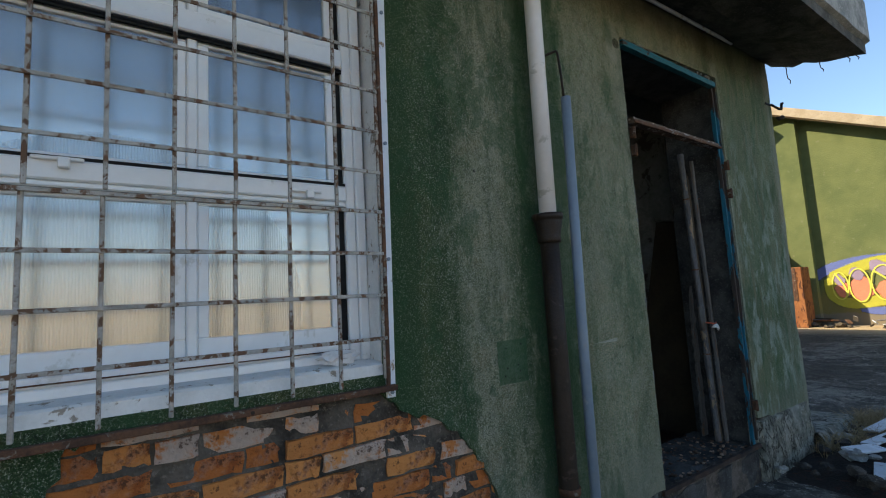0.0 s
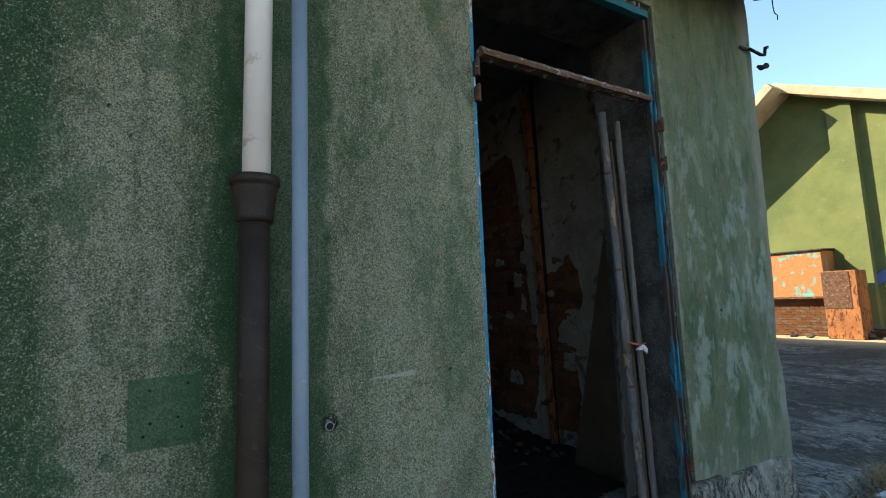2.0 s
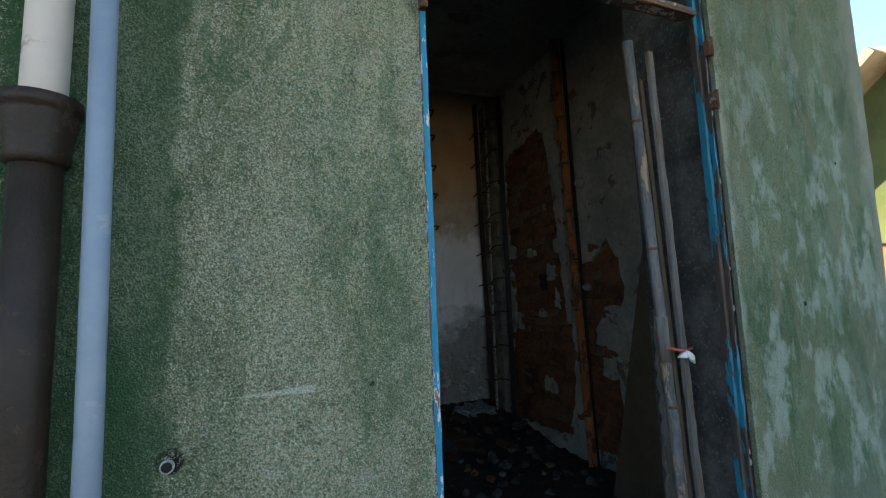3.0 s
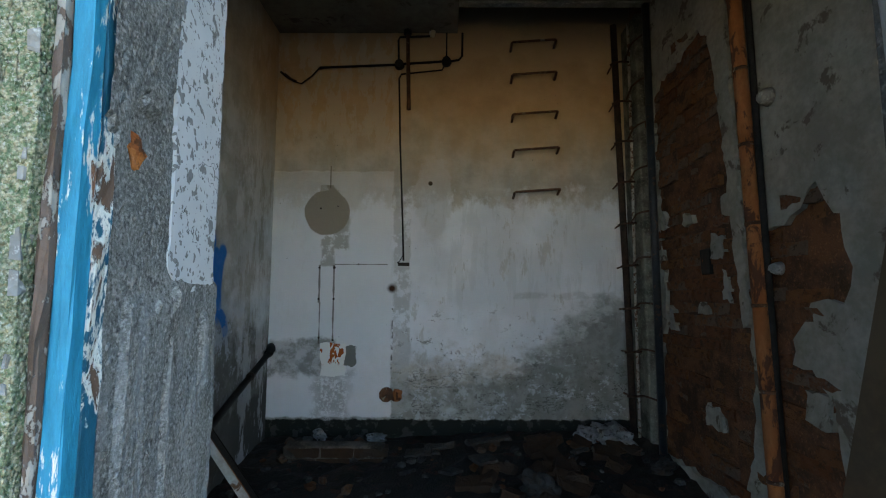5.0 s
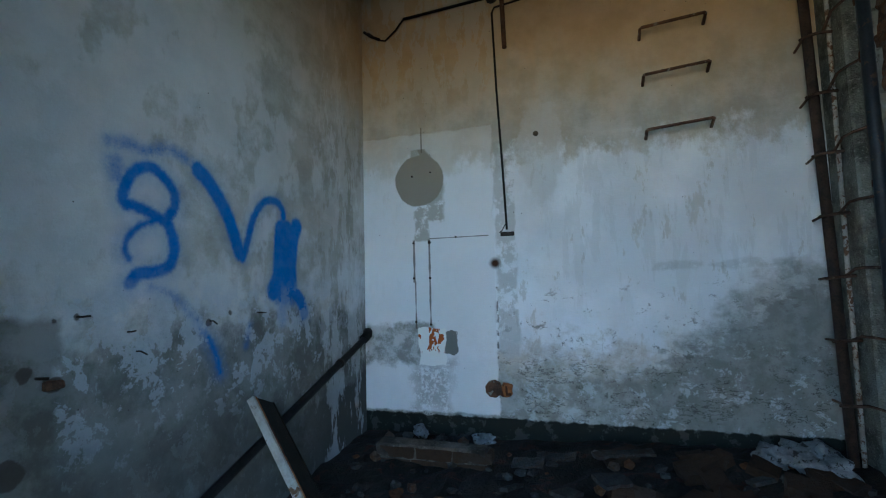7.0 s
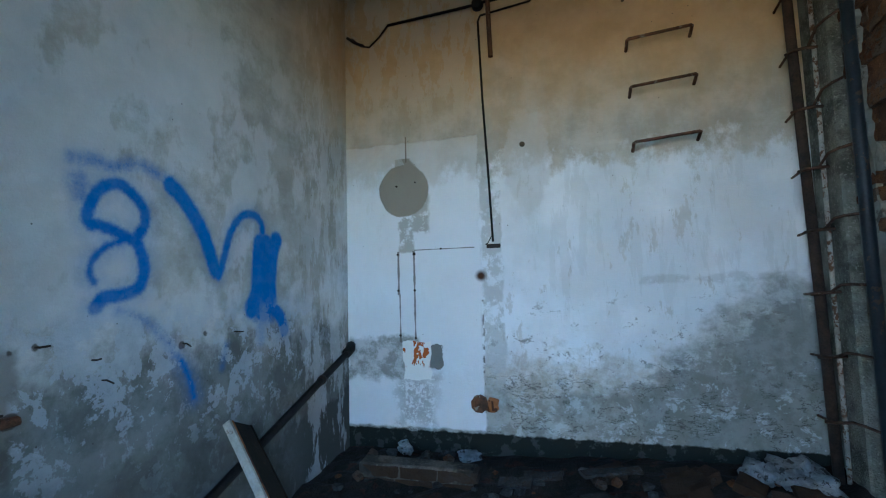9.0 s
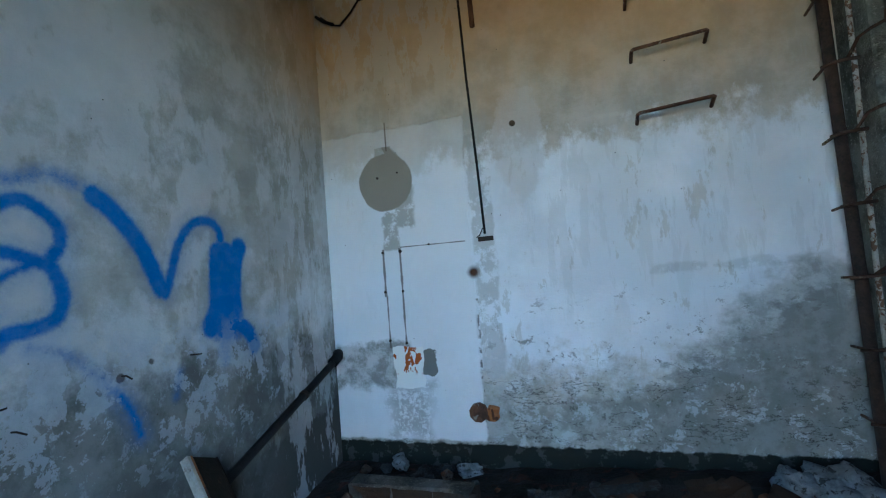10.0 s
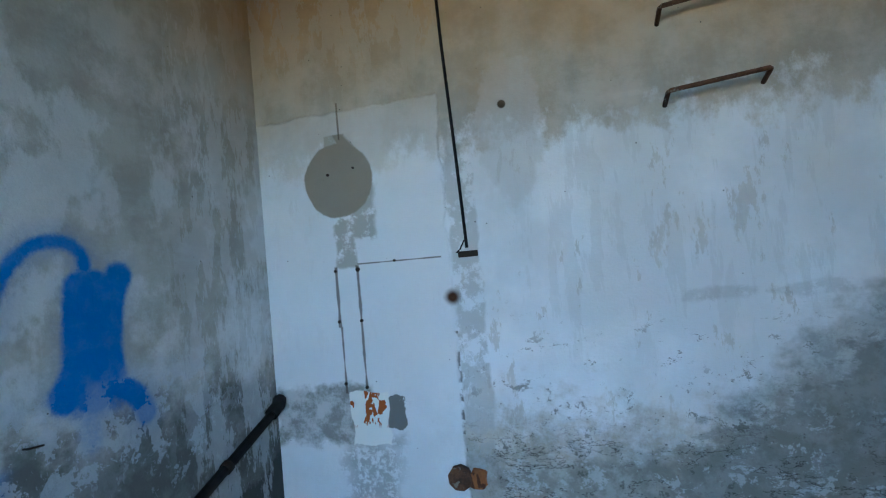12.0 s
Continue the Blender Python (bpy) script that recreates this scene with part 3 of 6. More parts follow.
def peeling(base, under, scale=14, amount=0.48, stretch=(1, 1, 0.35), white=True):
    """Old paint that flakes down to primer and rust."""
    def fn(g):
        at = g.scaled(*stretch)
        n, f = g.noise(scale, 7, 0.68, at, 0.3), g.noise(scale * 5, 4, 0.65, at)
        gone = g.ss(n, 1 - amount - 0.01, 1 - amount + 0.01)
        col = g.mix(g.ss(f, 0.3, 0.7), base, tuple(v * 0.75 for v in base))
        if white:
            col = g.mix(g.ss(n, 1 - amount - 0.06, 1 - amount - 0.03), col, (0.55, 0.56, 0.52))
        col = g.mix(gone, col, g.mix(f, under, tuple(v * 0.35 for v in under)))
        return dict(color=col, rough=0.6, spec=0.35, bump=g.sub(f, g.mul(gone, 2.5)), deep=0.003, strength=0.8)
    return fn


M = {}
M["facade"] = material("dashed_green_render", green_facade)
M["left"] = material("whitewashed_plaster_side", lambda g: inner_plaster(g, True))
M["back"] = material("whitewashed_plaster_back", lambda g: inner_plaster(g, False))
M["masonry"] = material("mortar", concrete((0.035, 0.03, 0.024), (0.12, 0.1, 0.08)))
M["concrete"] = material("raw_concrete", concrete())
M["dark_concrete"] = material("dark_grey_concrete", concrete((0.03, 0.03, 0.028), (0.075, 0.073, 0.068)))
M["plinth"] = material("cracked_plinth", concrete((0.09, 0.095, 0.075), (0.24, 0.24, 0.2), 7.0))
M["reveal"] = material("chiselled_reveal", aggregate)
M["transom"] = material("brown_transom_paint", plain((0.07, 0.045, 0.03), (0.13, 0.09, 0.065), 9, 0.75, 0.003, spots=(0.4, 0.37, 0.34), amount=0.43, stretch=(1, 1, 2)))
M["mud"] = material("burnt_brown_masonry", concrete((0.05, 0.028, 0.018), (0.13, 0.06, 0.03)))
M["brick"] = material("orange_brick", brick_face(0), True)
M["dark_brick"] = material("dark_brown_brick", brick_face(0.78), True)
M["floor_brick"] = material("near_black_brick", brick_face(0.91), True)
M["apron"] = material("worn_apron", concrete((0.09, 0.088, 0.07), (0.22, 0.21, 0.175), 4.0))
M["asphalt"] = material("broken_asphalt", asphalt)
M["far_green"] = material("sunlit_green_render", far_green)
M["blue_paint"] = material("peeling_blue_paint", peeling((0.012, 0.21, 0.34), (0.3, 0.15, 0.09), 17, 0.4, (1.3, 1, 0.3)))
M["head_paint"] = material("peeling_head_paint", peeling((0.01, 0.13, 0.17), (0.07, 0.05, 0.04), 12, 0.4, (0.35, 1, 1.6), white=False))
M["teal_paint"] = material("peeling_teal_paint", peeling((0.006, 0.085, 0.14), (0.16, 0.1, 0.07), 19, 0.43))
M["dark_jamb"] = material("worn_blue_jamb", peeling((0.012, 0.14, 0.21), (0.06, 0.045, 0.036), 13, 0.52, (1, 1, 0.2), white=False))
M["edge_mix"] = material("flaked_edge", peeling((0.33, 0.3, 0.26), (0.15, 0.1, 0.075), 24, 0.52, (1, 1, 0.6), white=False))
M["flange"] = material("old_white_flange", plain((0.3, 0.28, 0.24), (0.44, 0.42, 0.37), 10, 0.7, 0.002, spots=(0.12, 0.06, 0.025), amount=0.39))
M["black_iron"] = material("black_rusted_iron", plain((0.015, 0.011, 0.009), (0.05, 0.028, 0.018), 12, 0.85))
M["white_paint"] = material("peeling_white_paint", peeling((0.6, 0.6, 0.57), (0.2, 0.14, 0.1), 16, 0.5, white=False))
M["grey_wood"] = material("weathered_wood", plain((0.085, 0.08, 0.072), (0.16, 0.152, 0.14), 10, 0.8, 0.003, spots=(0.14, 0.08, 0.045), amount=0.42, stretch=(3, 3, 0.3)))
M["pole"] = material("whitewashed_pole", plain((0.055, 0.055, 0.055), (0.13, 0.13, 0.133), 6, 0.75, spots=(0.25, 0.18, 0.11), amount=0.43, stretch=(2, 2, 0.5)))
M["rust"] = material("brown_rust", plain((0.05, 0.025, 0.015), (0.13, 0.06, 0.03), 12, 0.85, spots=(0.2, 0.18, 0.15), amount=0.4))
M["orange_rust"] = material("orange_rust", plain((0.2, 0.07, 0.022), (0.3, 0.12, 0.04), 7, 0.85, spots=(0.08, 0.03, 0.015), amount=0.46, stretch=(1, 1, 0.4)))
M["bar"] = material("painted_rusty_bar", plain((0.24, 0.215, 0.18), (0.42, 0.39, 0.35), 17, 0.65, spots=(0.12, 0.06, 0.03), amount=0.465, stretch=(1, 1, 0.8)))
M["dark_rust"] = material("dark_brown_rust", plain((0.03, 0.017, 0.01), (0.08, 0.04, 0.022), 12, 0.85, spots=(0.12, 0.09, 0.06), amount=0.38))
M["blue_iron"] = material("blue_grey_iron", plain((0.01, 0.014, 0.019), (0.022, 0.029, 0.036), 9, 0.55, 0.001, spots=(0.07, 0.04, 0.025), amount=0.4))
M["pvc"] = material("white_plastic", plain((0.68, 0.64, 0.61), (0.74, 0.7, 0.68), 3, 0.4, 0.0005, spots=(0.5, 0.47, 0.42), amount=0.35))
M["iron"] = material("dark_cast_iron", plain((0.016, 0.0095, 0.005), (0.028, 0.017, 0.01), 10, 0.6, 0.002, spots=(0.05, 0.03, 0.02), amount=0.4, spec=0.3))
M["conduit"] = material("grey_blue_conduit", plain((0.16, 0.2, 0.25), (0.19, 0.235, 0.28), 4, 0.5, 0.0005, spots=(0.24, 0.26, 0.28), amount=0.36))
M["upvc"] = material("white_window_plastic", plain((0.74, 0.74, 0.73), (0.8, 0.8, 0.79), 3, 0.35, 0.0004, spots=(0.62, 0.61, 0.57), amount=0.38))
M["sill"] = material("chalky_white_sill", plain((0.62, 0.61, 0.58), (0.72, 0.71, 0.68), 9, 0.75, 0.002, spots=(0.28, 0.24, 0.19), amount=0.4))
M["zinc"] = material("painted_metal_strip", plain((0.6, 0.63, 0.67), (0.7, 0.72, 0.75), 4, 0.5, 0.0006, spots=(0.28, 0.2, 0.13), amount=0.37))
M["pier"] = material("grimy_pier_concrete", concrete((0.06, 0.062, 0.05), (0.17, 0.17, 0.145)))
M["tar"] = material("black_brown_steel", plain((0.008, 0.006, 0.004), (0.02, 0.013, 0.008), 8, 0.7, 0.002, spots=(0.06, 0.033, 0.015), amount=0.36, spec=0.12))
M["crumbs"] = material("brown_crumbs", lambda g: dict(color=g.mix(g.ss(g.island(), 0.3, 0.9), (0.09, 0.05, 0.03), (0.32, 0.21, 0.14)), rough=0.95))
M["black"] = material("black_rubber", plain((0.007, 0.007, 0.007), (0.016, 0.015, 0.014), 20, 0.7, 0.001, spec=0.2))
M["ceiling"] = material("sooty_ceiling", plain((0.1, 0.094, 0.08), (0.17, 0.16, 0.135), 2, 0.95, 0.006, spots=(0.07, 0.062, 0.05), amount=0.4))
M["canopy"] = material("stained_canopy", concrete((0.05, 0.048, 0.042), (0.12, 0.115, 0.1)))
M["canopy_edge"] = material("canopy_edge_plaster", concrete((0.2, 0.21, 0.2), (0.36, 0.36, 0.34)))
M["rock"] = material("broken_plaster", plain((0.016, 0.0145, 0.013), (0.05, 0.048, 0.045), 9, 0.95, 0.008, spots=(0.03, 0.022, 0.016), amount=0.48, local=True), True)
M["chalk"] = material("white_plaster_lump", plain((0.14, 0.145, 0.145), (0.25, 0.255, 0.255), 14, 0.95, 0.006, spots=(0.045, 0.043, 0.04), amount=0.43), True)
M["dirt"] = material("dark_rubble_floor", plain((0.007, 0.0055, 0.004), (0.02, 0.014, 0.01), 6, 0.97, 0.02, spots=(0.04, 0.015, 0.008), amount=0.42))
M["board"] = material("dark_hardboard", plain((0.05, 0.037, 0.022), (0.075, 0.055, 0.033), 3, 0.8, 0.001))
M["straw"] = material("dry_grass", plain((0.17, 0.12, 0.06), (0.34, 0.26, 0.14), 30, 0.9))
M["roof_tan"] = material("weathered_fascia", plain((0.33, 0.265, 0.175), (0.42, 0.35, 0.25), 3, 0.85, 0.004, spots=(0.2, 0.14, 0.1), amount=0.36))
M["roof_sheet"] = material("grey_roof_sheet", plain((0.5, 0.5, 0.47), (0.6, 0.58, 0.54), 2, 0.8))
M["tank"] = material("rusty_painted_sheet", peeling((0.42, 0.15, 0.05), (0.2, 0.42, 0.36), 3.5, 0.42, (1, 1, 1), white=False))
M["warm_wall"] = material("pale_warm_wall", plain((0.6, 0.48, 0.33), (0.68, 0.56, 0.4), 0.4, 0.9))
M["tile"] = material("white_board_scrap", plain((0.42, 0.44, 0.46), (0.55, 0.57, 0.6), 6, 0.7, 0.002, spots=(0.3, 0.29, 0.26), amount=0.4))
M["cloth"] = material("white_cloth", plain((0.62, 0.6, 0.58), (0.72, 0.7, 0.69), 20, 0.9, 0.002))
M["red_cord"] = material("faded_red_cord", plain((0.4, 0.07, 0.04), (0.5, 0.12, 0.07), 20, 0.9, 0.001))
# near-black colour that stands in for unlit hollows
M["dark_void"] = material("void_black", plain((0.008, 0.008, 0.007), (0.016, 0.014, 0.012), 5, 0.95))


# ---- mesh helpers ----
def mesh_object(name, bm, mat, parent=None, label="", smooth=False):
    me = bpy.data.meshes.new(name)
    bm.normal_update()
    bm.to_mesh(me)
    bm.free()
    for mt in (mat if isinstance(mat, list) else [mat]):
        me.materials.append(mt)
    if smooth:
        for p in me.polygons:
            p.use_smooth = True
    ob = new(name, me)
    if parent:
        ob.parent = parent
    if label:
        tagged(ob, label)
    return ob


part = mesh_object


def thing(name, label, category, at=(0, 0, 0), group=""):
    ob = new(name)
    ob.location = at
    ob.empty_display_size = 0.1
    return tagged(ob, label, category, group)


def structure(name, bm, mat, label="", smooth=False):
    return tagged(mesh_object(name, bm, mat, None, label, smooth), kind="structure")


def box(bm, x0, x1, y0, y1, z0, z1, bevel=0.0, jitter=0.0):
    m = Matrix.LocRotScale(((x0 + x1) / 2, (y0 + y1) / 2, (z0 + z1) / 2), None, (x1 - x0, y1 - y0, z1 - z0))
    made = bmesh.ops.create_cube(bm, size=1, matrix=m)["verts"]
    if jitter:
        for v in made:
            v.co += Vector([random.uniform(-jitter, jitter) for _ in range(3)])
    if bevel:
        es = list({e for v in made for e in v.link_edges})
        bmesh.ops.bevel(bm, geom=es, offset=bevel, segments=1, affect="EDGES")
    return bm


def boxed(*a, **k):
    return box(bmesh.new(), *a, **k)


def beam(bm, a, b, w, h, bevel=0.0, spin=0.0):
    """A bar of rectangular section from a to b."""
    a, b = Vector(a), Vector(b)
    d = b - a
    m = Matrix.Translation((a + b) / 2) @ d.to_track_quat("Z", "Y").to_matrix().to_4x4() @ pose(0, 0, 0, 0, 0, spin) @ Matrix.Diagonal((w, h, d.length, 1))
    made = bmesh.ops.create_cube(bm, size=1, matrix=m)["verts"]
    if bevel:
        bmesh.ops.bevel(bm, geom=list({e for v in made for e in v.link_edges}), offset=bevel, segments=1, affect="EDGES")
    return bm


def tube(bm, pts, r, sides=8, radii=None, caps=True):
    """A round bar along points."""
    pts = [Vector(p) for p in pts]
    rings = []
    up = None
    for i, p in enumerate(pts):
        d = (pts[min(i + 1, len(pts) - 1)] - pts[max(i - 1, 0)]).normalized()
        if up is None:
            up = d.orthogonal().normalized()
        up = (up - d * up.dot(d)).normalized()
        side = d.cross(up)
        rr = radii[i] if radii else r
        rings.append([bm.verts.new(p + (up * math.cos(6.28319 * k / sides) + side * math.sin(6.28319 * k / sides)) * rr) for k in range(sides)])
    for a, b in zip(rings, rings[1:]):
        for k in range(sides):
            bm.faces.new((a[k], a[(k + 1) % sides], b[(k + 1) % sides], b[k])).smooth = True
    if caps:
        bm.faces.new(rings[0][::-1])
        bm.faces.new(rings[-1])
    return bm


def ragged(pts, step=0.05, amount=0.012, seed=0, closed=True):
    """Breaks a polyline into short steps with uneven offsets."""
    rnd = random.Random(seed)
    out = []
    n = len(pts)
    for i in range(n if closed else n - 1):
        a, b = Vector(pts[i]), Vector(pts[(i + 1) % n])
        k = max(1, int((b - a).length / step))
        for j in range(k):
            p = a.lerp(b, j / k)
            out.append((p.x + rnd.uniform(-amount, amount), p.y + rnd.uniform(-amount, amount)))
    if not closed:
        out.append(tuple(pts[-1]))
    return out


def sheet(outer, holes, place, thick):
    """A slab from an outline with holes; place(u, v, d) gives the point, d from 0 (face) to thick."""
    from mathutils.geometry import tessellate_polygon
    loops = [[Vector((u, v, 0)) for u, v in ring] for ring in [outer, *holes]]
    flat = [p for ring in loops for p in ring]
    bm = bmesh.new()
    front = [bm.verts.new(place(p.x, p.y, 0)) for p in flat]
    back = [bm.verts.new(place(p.x, p.y, thick)) for p in flat]
    for tri in tessellate_polygon(loops):
        bm.faces.new([front[i] for i in tri])
        bm.faces.new([back[i] for i in reversed(tri)])
    start = 0
    for ring in loops:
        n = len(ring)
        for i in range(n):
            a, b = start + i, start + (i + 1) % n
            bm.faces.new((front[a], front[b], back[b], back[a]))
        start += n
    bmesh.ops.recalc_face_normals(bm, faces=bm.faces)
    return bm


def rubble_bm(r, seed, flat=1.0, cuts=2):
    rnd = random.Random(seed)
    bm = bmesh.new()
    bmesh.ops.create_icosphere(bm, subdivisions=cuts, radius=r)
    off = Vector((rnd.uniform(0, 50), rnd.uniform(0, 50), rnd.uniform(0, 50)))
    for v in bm.verts:
        d = v.co.normalized()
        k = 0.75 + 0.45 * noise.noise(d * 1.6 + off) + 0.2 * noise.noise(d * 4 + off)
        v.co = Vector((d.x * r * k, d.y * r * k, d.z * r * k * flat))
    return bm


FRONT, BACK, INNER, LEFT, RIGHT, CORNER, FLOOR, CEIL = 1.735, 5.35, 2.20, 1.65, 4.81, 5.12, 0.06, 3.74

# ---- ground and far building ----
bm = bmesh.new()
bmesh.ops.create_grid(bm, x_segments=1, y_segments=1, size=400, matrix=Matrix.Translation((0, 0, -0.02)))
structure("ground", bm, M["asphalt"], "cracked grey asphalt yard, pale sand beyond the shade to bounce light")

# ---- facade ----
DOOR = [(2.76, 0.26), (3.975, 0.26), (3.985, 3.12), (2.755, 3.14)]
WIN = [(-3.2, 1.17), (0.865, 1.17), (0.9, 3.25), (-3.2, 3.25)]
BREAK = [(-0.13, 1.165), (0.05, 1.185), (0.3, 1.19), (0.6, 1.18), (0.82, 1.185), (0.9, 1.1), (1.0, 1.02), (1.12, 0.98), (1.25, 0.9), (1.32, 0.78),
         (1.38, 0.7), (1.42, 0.55), (1.3, 0.42), (0.9, 0.3), (0.4, 0.36), (0.0, 0.45), (-0.12, 0.62), (-0.1, 0.8), (-0.16, 0.95)]
right_edge = [(5.07, 0.38), (5.075, 0.7), (5.06, 0.95), (5.03, 1.1), (5.06, 1.3), (5.09, 1.8), (5.11, 2.4), (5.13, 3.1), (5.14, 13.5)]
low_edge = [(-6, 0.35), (0.5, 0.2), (2.6, 0.24), (2.755, 0.3)]
outer = [(-6, 13.5), (-6, 0.3), *ragged([(-5.9, 0.3), (1.0, 0.25), (2.72, 0.28)], 0.1, 0.02, 3, False), *ragged([(2.728, 0.26), (2.724, 3.17)], 0.05, 0.003, 31, False), (4.05, 3.19), (4.05, 0.46),
         *ragged([(4.06, 0.46), (4.5, 0.4), (5.06, 0.37)], 0.06, 0.012, 4, False), *ragged(right_edge, 0.09, 0.007, 5, False)]
bm = sheet(outer, [[(-3.2, 1.21), (0.868, 1.21), (0.905, 3.25), (-3.2, 3.25)], ragged([p if p[1] < 1.16 else (p[0], p[1] - 0.03) for p in BREAK], 0.03, 0.016, 6)],
           lambda u, v, d: (u, FRONT + d, v), 0.022)
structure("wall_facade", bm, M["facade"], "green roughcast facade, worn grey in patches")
solid = [(-6, 13.5), (-6, -0.3), (4.99, -0.3), (5.0, 13.5)]
bm = sheet(solid, [[(-3.2, 1.205), (0.868, 1.205), (0.905, 3.25), (-3.2, 3.25)], [(2.68, 0.24), (4.05, 0.24), (4.05, 3.19), (2.68, 3.19)]], lambda u, v, d: (u, FRONT + 0.024 + d, v), INNER - FRONT - 0.024)
structure("wall_core", bm, M["masonry"], "mortared masonry of the front wall")
# plinth under the render, rough and cracked
bm = bmesh.new()
for x0, x1, out, amp in ((-6, 2.74, 0.014, 0.012), (4.03, 5.06, -0.016, 0.026)):
    n = int((x1 - x0) / 0.035)
    rows = [[bm.verts.new((x0 + (x1 - x0) * i / n, FRONT + (0.07 if i in (0, n) else out - 0.006 * (j < 12) + amp * noise.noise((i * 0.29, j * 0.33, 0)) + amp * 0.5 * noise.noise((i * 0.9, j * 0.9, 5))), -0.1 + j * 0.037)) for i in range(n + 1)] for j in range(15)]
    rows.append([bm.verts.new((v.co.x, FRONT + 0.05, v.co.z + 0.012)) for v in rows[-1]])
    for a, b in zip(rows, rows[1:]):
        for i in range(n):
            bm.faces.new((a[i], a[i + 1], b[i + 1], b[i]))
structure("plinth", bm, M["plinth"], "cracked grey concrete plinth", True)
# east face, and an unseen upper block sized to shade the yard
structure("wall_east", boxed(4.998, 5.07, FRONT + 0.026, 21, -0.2, 13.5), M["facade"], "green rendered side wall")
structure("wall_upper", boxed(-6, 4.99, 5.8, 21, -0.2, 13.5), M["warm_wall"])
structure("roof_upper", boxed(-6.1, 5.2, 1.7, 21.1, 13.5, 13.7), M["concrete"])
# threshold
bm = bmesh.new()
n = 46
rows = []
for i in range(n + 1):
    x = 2.66 + 1.39 * i / n
    lip = FRONT + 0.02 + 0.03 * noise.noise((x * 5, 0, 3)) + 0.012 * noise.noise((x * 19, 1, 3))
    rough = [0.028 * noise.noise((x * 6, y * 6, 1)) + 0.012 * noise.noise((x * 21, y * 21, 2)) for y in (lip, 1.84, 1.92, 2.0, 2.08, 2.17, 2.26)]
    rows.append([bm.verts.new((x, lip + 0.02, -0.1)), bm.verts.new((x, lip + 0.015 * noise.noise((x * 9, 7, 0)), 0.12)), bm.verts.new((x, lip, 0.21 + rough[0]))]
                + [bm.verts.new((x, y, 0.25 + r)) for y, r in zip((1.84, 1.92, 2.0, 2.08, 2.17, 2.26), rough[1:])] + [bm.verts.new((x, 2.26, -0.1))])
for a, b in zip(rows, rows[1:]):
    for j in range(len(a) - 1):
        bm.faces.new((a[j], b[j], b[j + 1], a[j + 1]))
bmesh.ops.recalc_face_normals(bm, faces=bm.faces)
structure("threshold", bm, M["dark_concrete"], "rubble-strewn broken concrete threshold")

# reveals: chiselled concrete with a strip of pitted white plaster
def reveal_x(y):
    return 2.757 - (y - 1.83) * 0.152


bm = bmesh.new()
ny, nz = 34, 190
rows = []
for i in range(ny + 1):
    y = 1.785 + (2.196 - 1.785) * i / ny
    col = []
    for j in range(nz + 1):
        z = 0.2 + 3.0 * j / nz
        chisel = 0.0012 * noise.noise((y * 45, z * 16, 0)) + 0.005 * noise.noise((y * 9, z * 4, 4)) + 0.0025 * noise.noise((y * 90, z * 70, 1))
        ledge = 0.012 if (z > 1.62 + 0.5 * (y - 1.9) + 0.1 * noise.noise((y * 14, z * 3, 7)) and y < 1.96) else 0.0
        ledge += 0.007 if (z < 1.37 + 0.12 * noise.noise((y * 6, 1, 2)) and y > 1.86 and noise.noise((y * 7, z * 1.5, 9)) > 0) else 0.0
        ledge += 0.007 if z < 1.385 and y > 2.0 else (-0.004 if y > 2.0 else 0)
        col.append(bm.verts.new((reveal_x(y) - 0.011 + chisel + ledge, y, z)))
    rows.append(col)
for a, b in zip(rows, rows[1:]):
    for j in range(nz):
        bm.faces.new((a[j], b[j], b[j + 1], a[j + 1]))
structure("reveal", bm, M["reveal"], "bare chiselled concrete door reveal", False)
structure("reveal", boxed(4.045, 4.09, FRONT + 0.03, INNER + 0.02, 0.2, 3.2, 0.006), M["dark_concrete"], "dark concrete door reveal")
structure("lintel", boxed(2.66, 4.09, FRONT + 0.026, INNER + 0.02, 3.15, 3.24), M["dark_concrete"], "dark concrete lintel over the door")

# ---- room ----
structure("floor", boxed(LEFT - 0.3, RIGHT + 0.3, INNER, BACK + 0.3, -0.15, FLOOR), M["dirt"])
structure("wall_back", boxed(LEFT - 0.3, RIGHT + 0.3, BACK, BACK + 0.35, -0.1, 5.2), M["back"], "stained whitewashed plaster wall, ochre and painted warm light near the ceiling")
structure("wall_left", boxed(LEFT - 0.3, LEFT, INNER, BACK, -0.1, 5.2), M["left"], "blotched grey and white plaster wall with blue spray paint")
structure("wall_inner_front", boxed(LEFT, 2.672, INNER, INNER + 0.02, 0, CEIL), M["left"])
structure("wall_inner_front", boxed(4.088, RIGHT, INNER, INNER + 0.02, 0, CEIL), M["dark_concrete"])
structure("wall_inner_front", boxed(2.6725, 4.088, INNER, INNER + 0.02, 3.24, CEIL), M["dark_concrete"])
# ceiling with an open hatch along the back wall
HX0, HY0 = 3.27, 4.95
bm = bmesh.new()
box(bm, LEFT, RIGHT, INNER, HY0, CEIL, CEIL + 0.18)
box(bm, LEFT, HX0, HY0 + 0.001, BACK, CEIL, CEIL + 0.18)
structure("ceiling", bm, M["ceiling"], "sooty grey ceiling with an open hatch by the back wall")
# black lid in place of the unlit void above the hatch
structure("hatch_shaft", boxed(LEFT, RIGHT + 0.3, INNER, BACK, 5.2, 5.3), M["dark_void"])
structure("ceiling_beam", boxed(HX0, RIGHT, HY0 - 0.08, HY0 - 0.02, CEIL - 0.02, CEIL - 0.001), M["concrete"], "thin pale edge strip of the hatch")

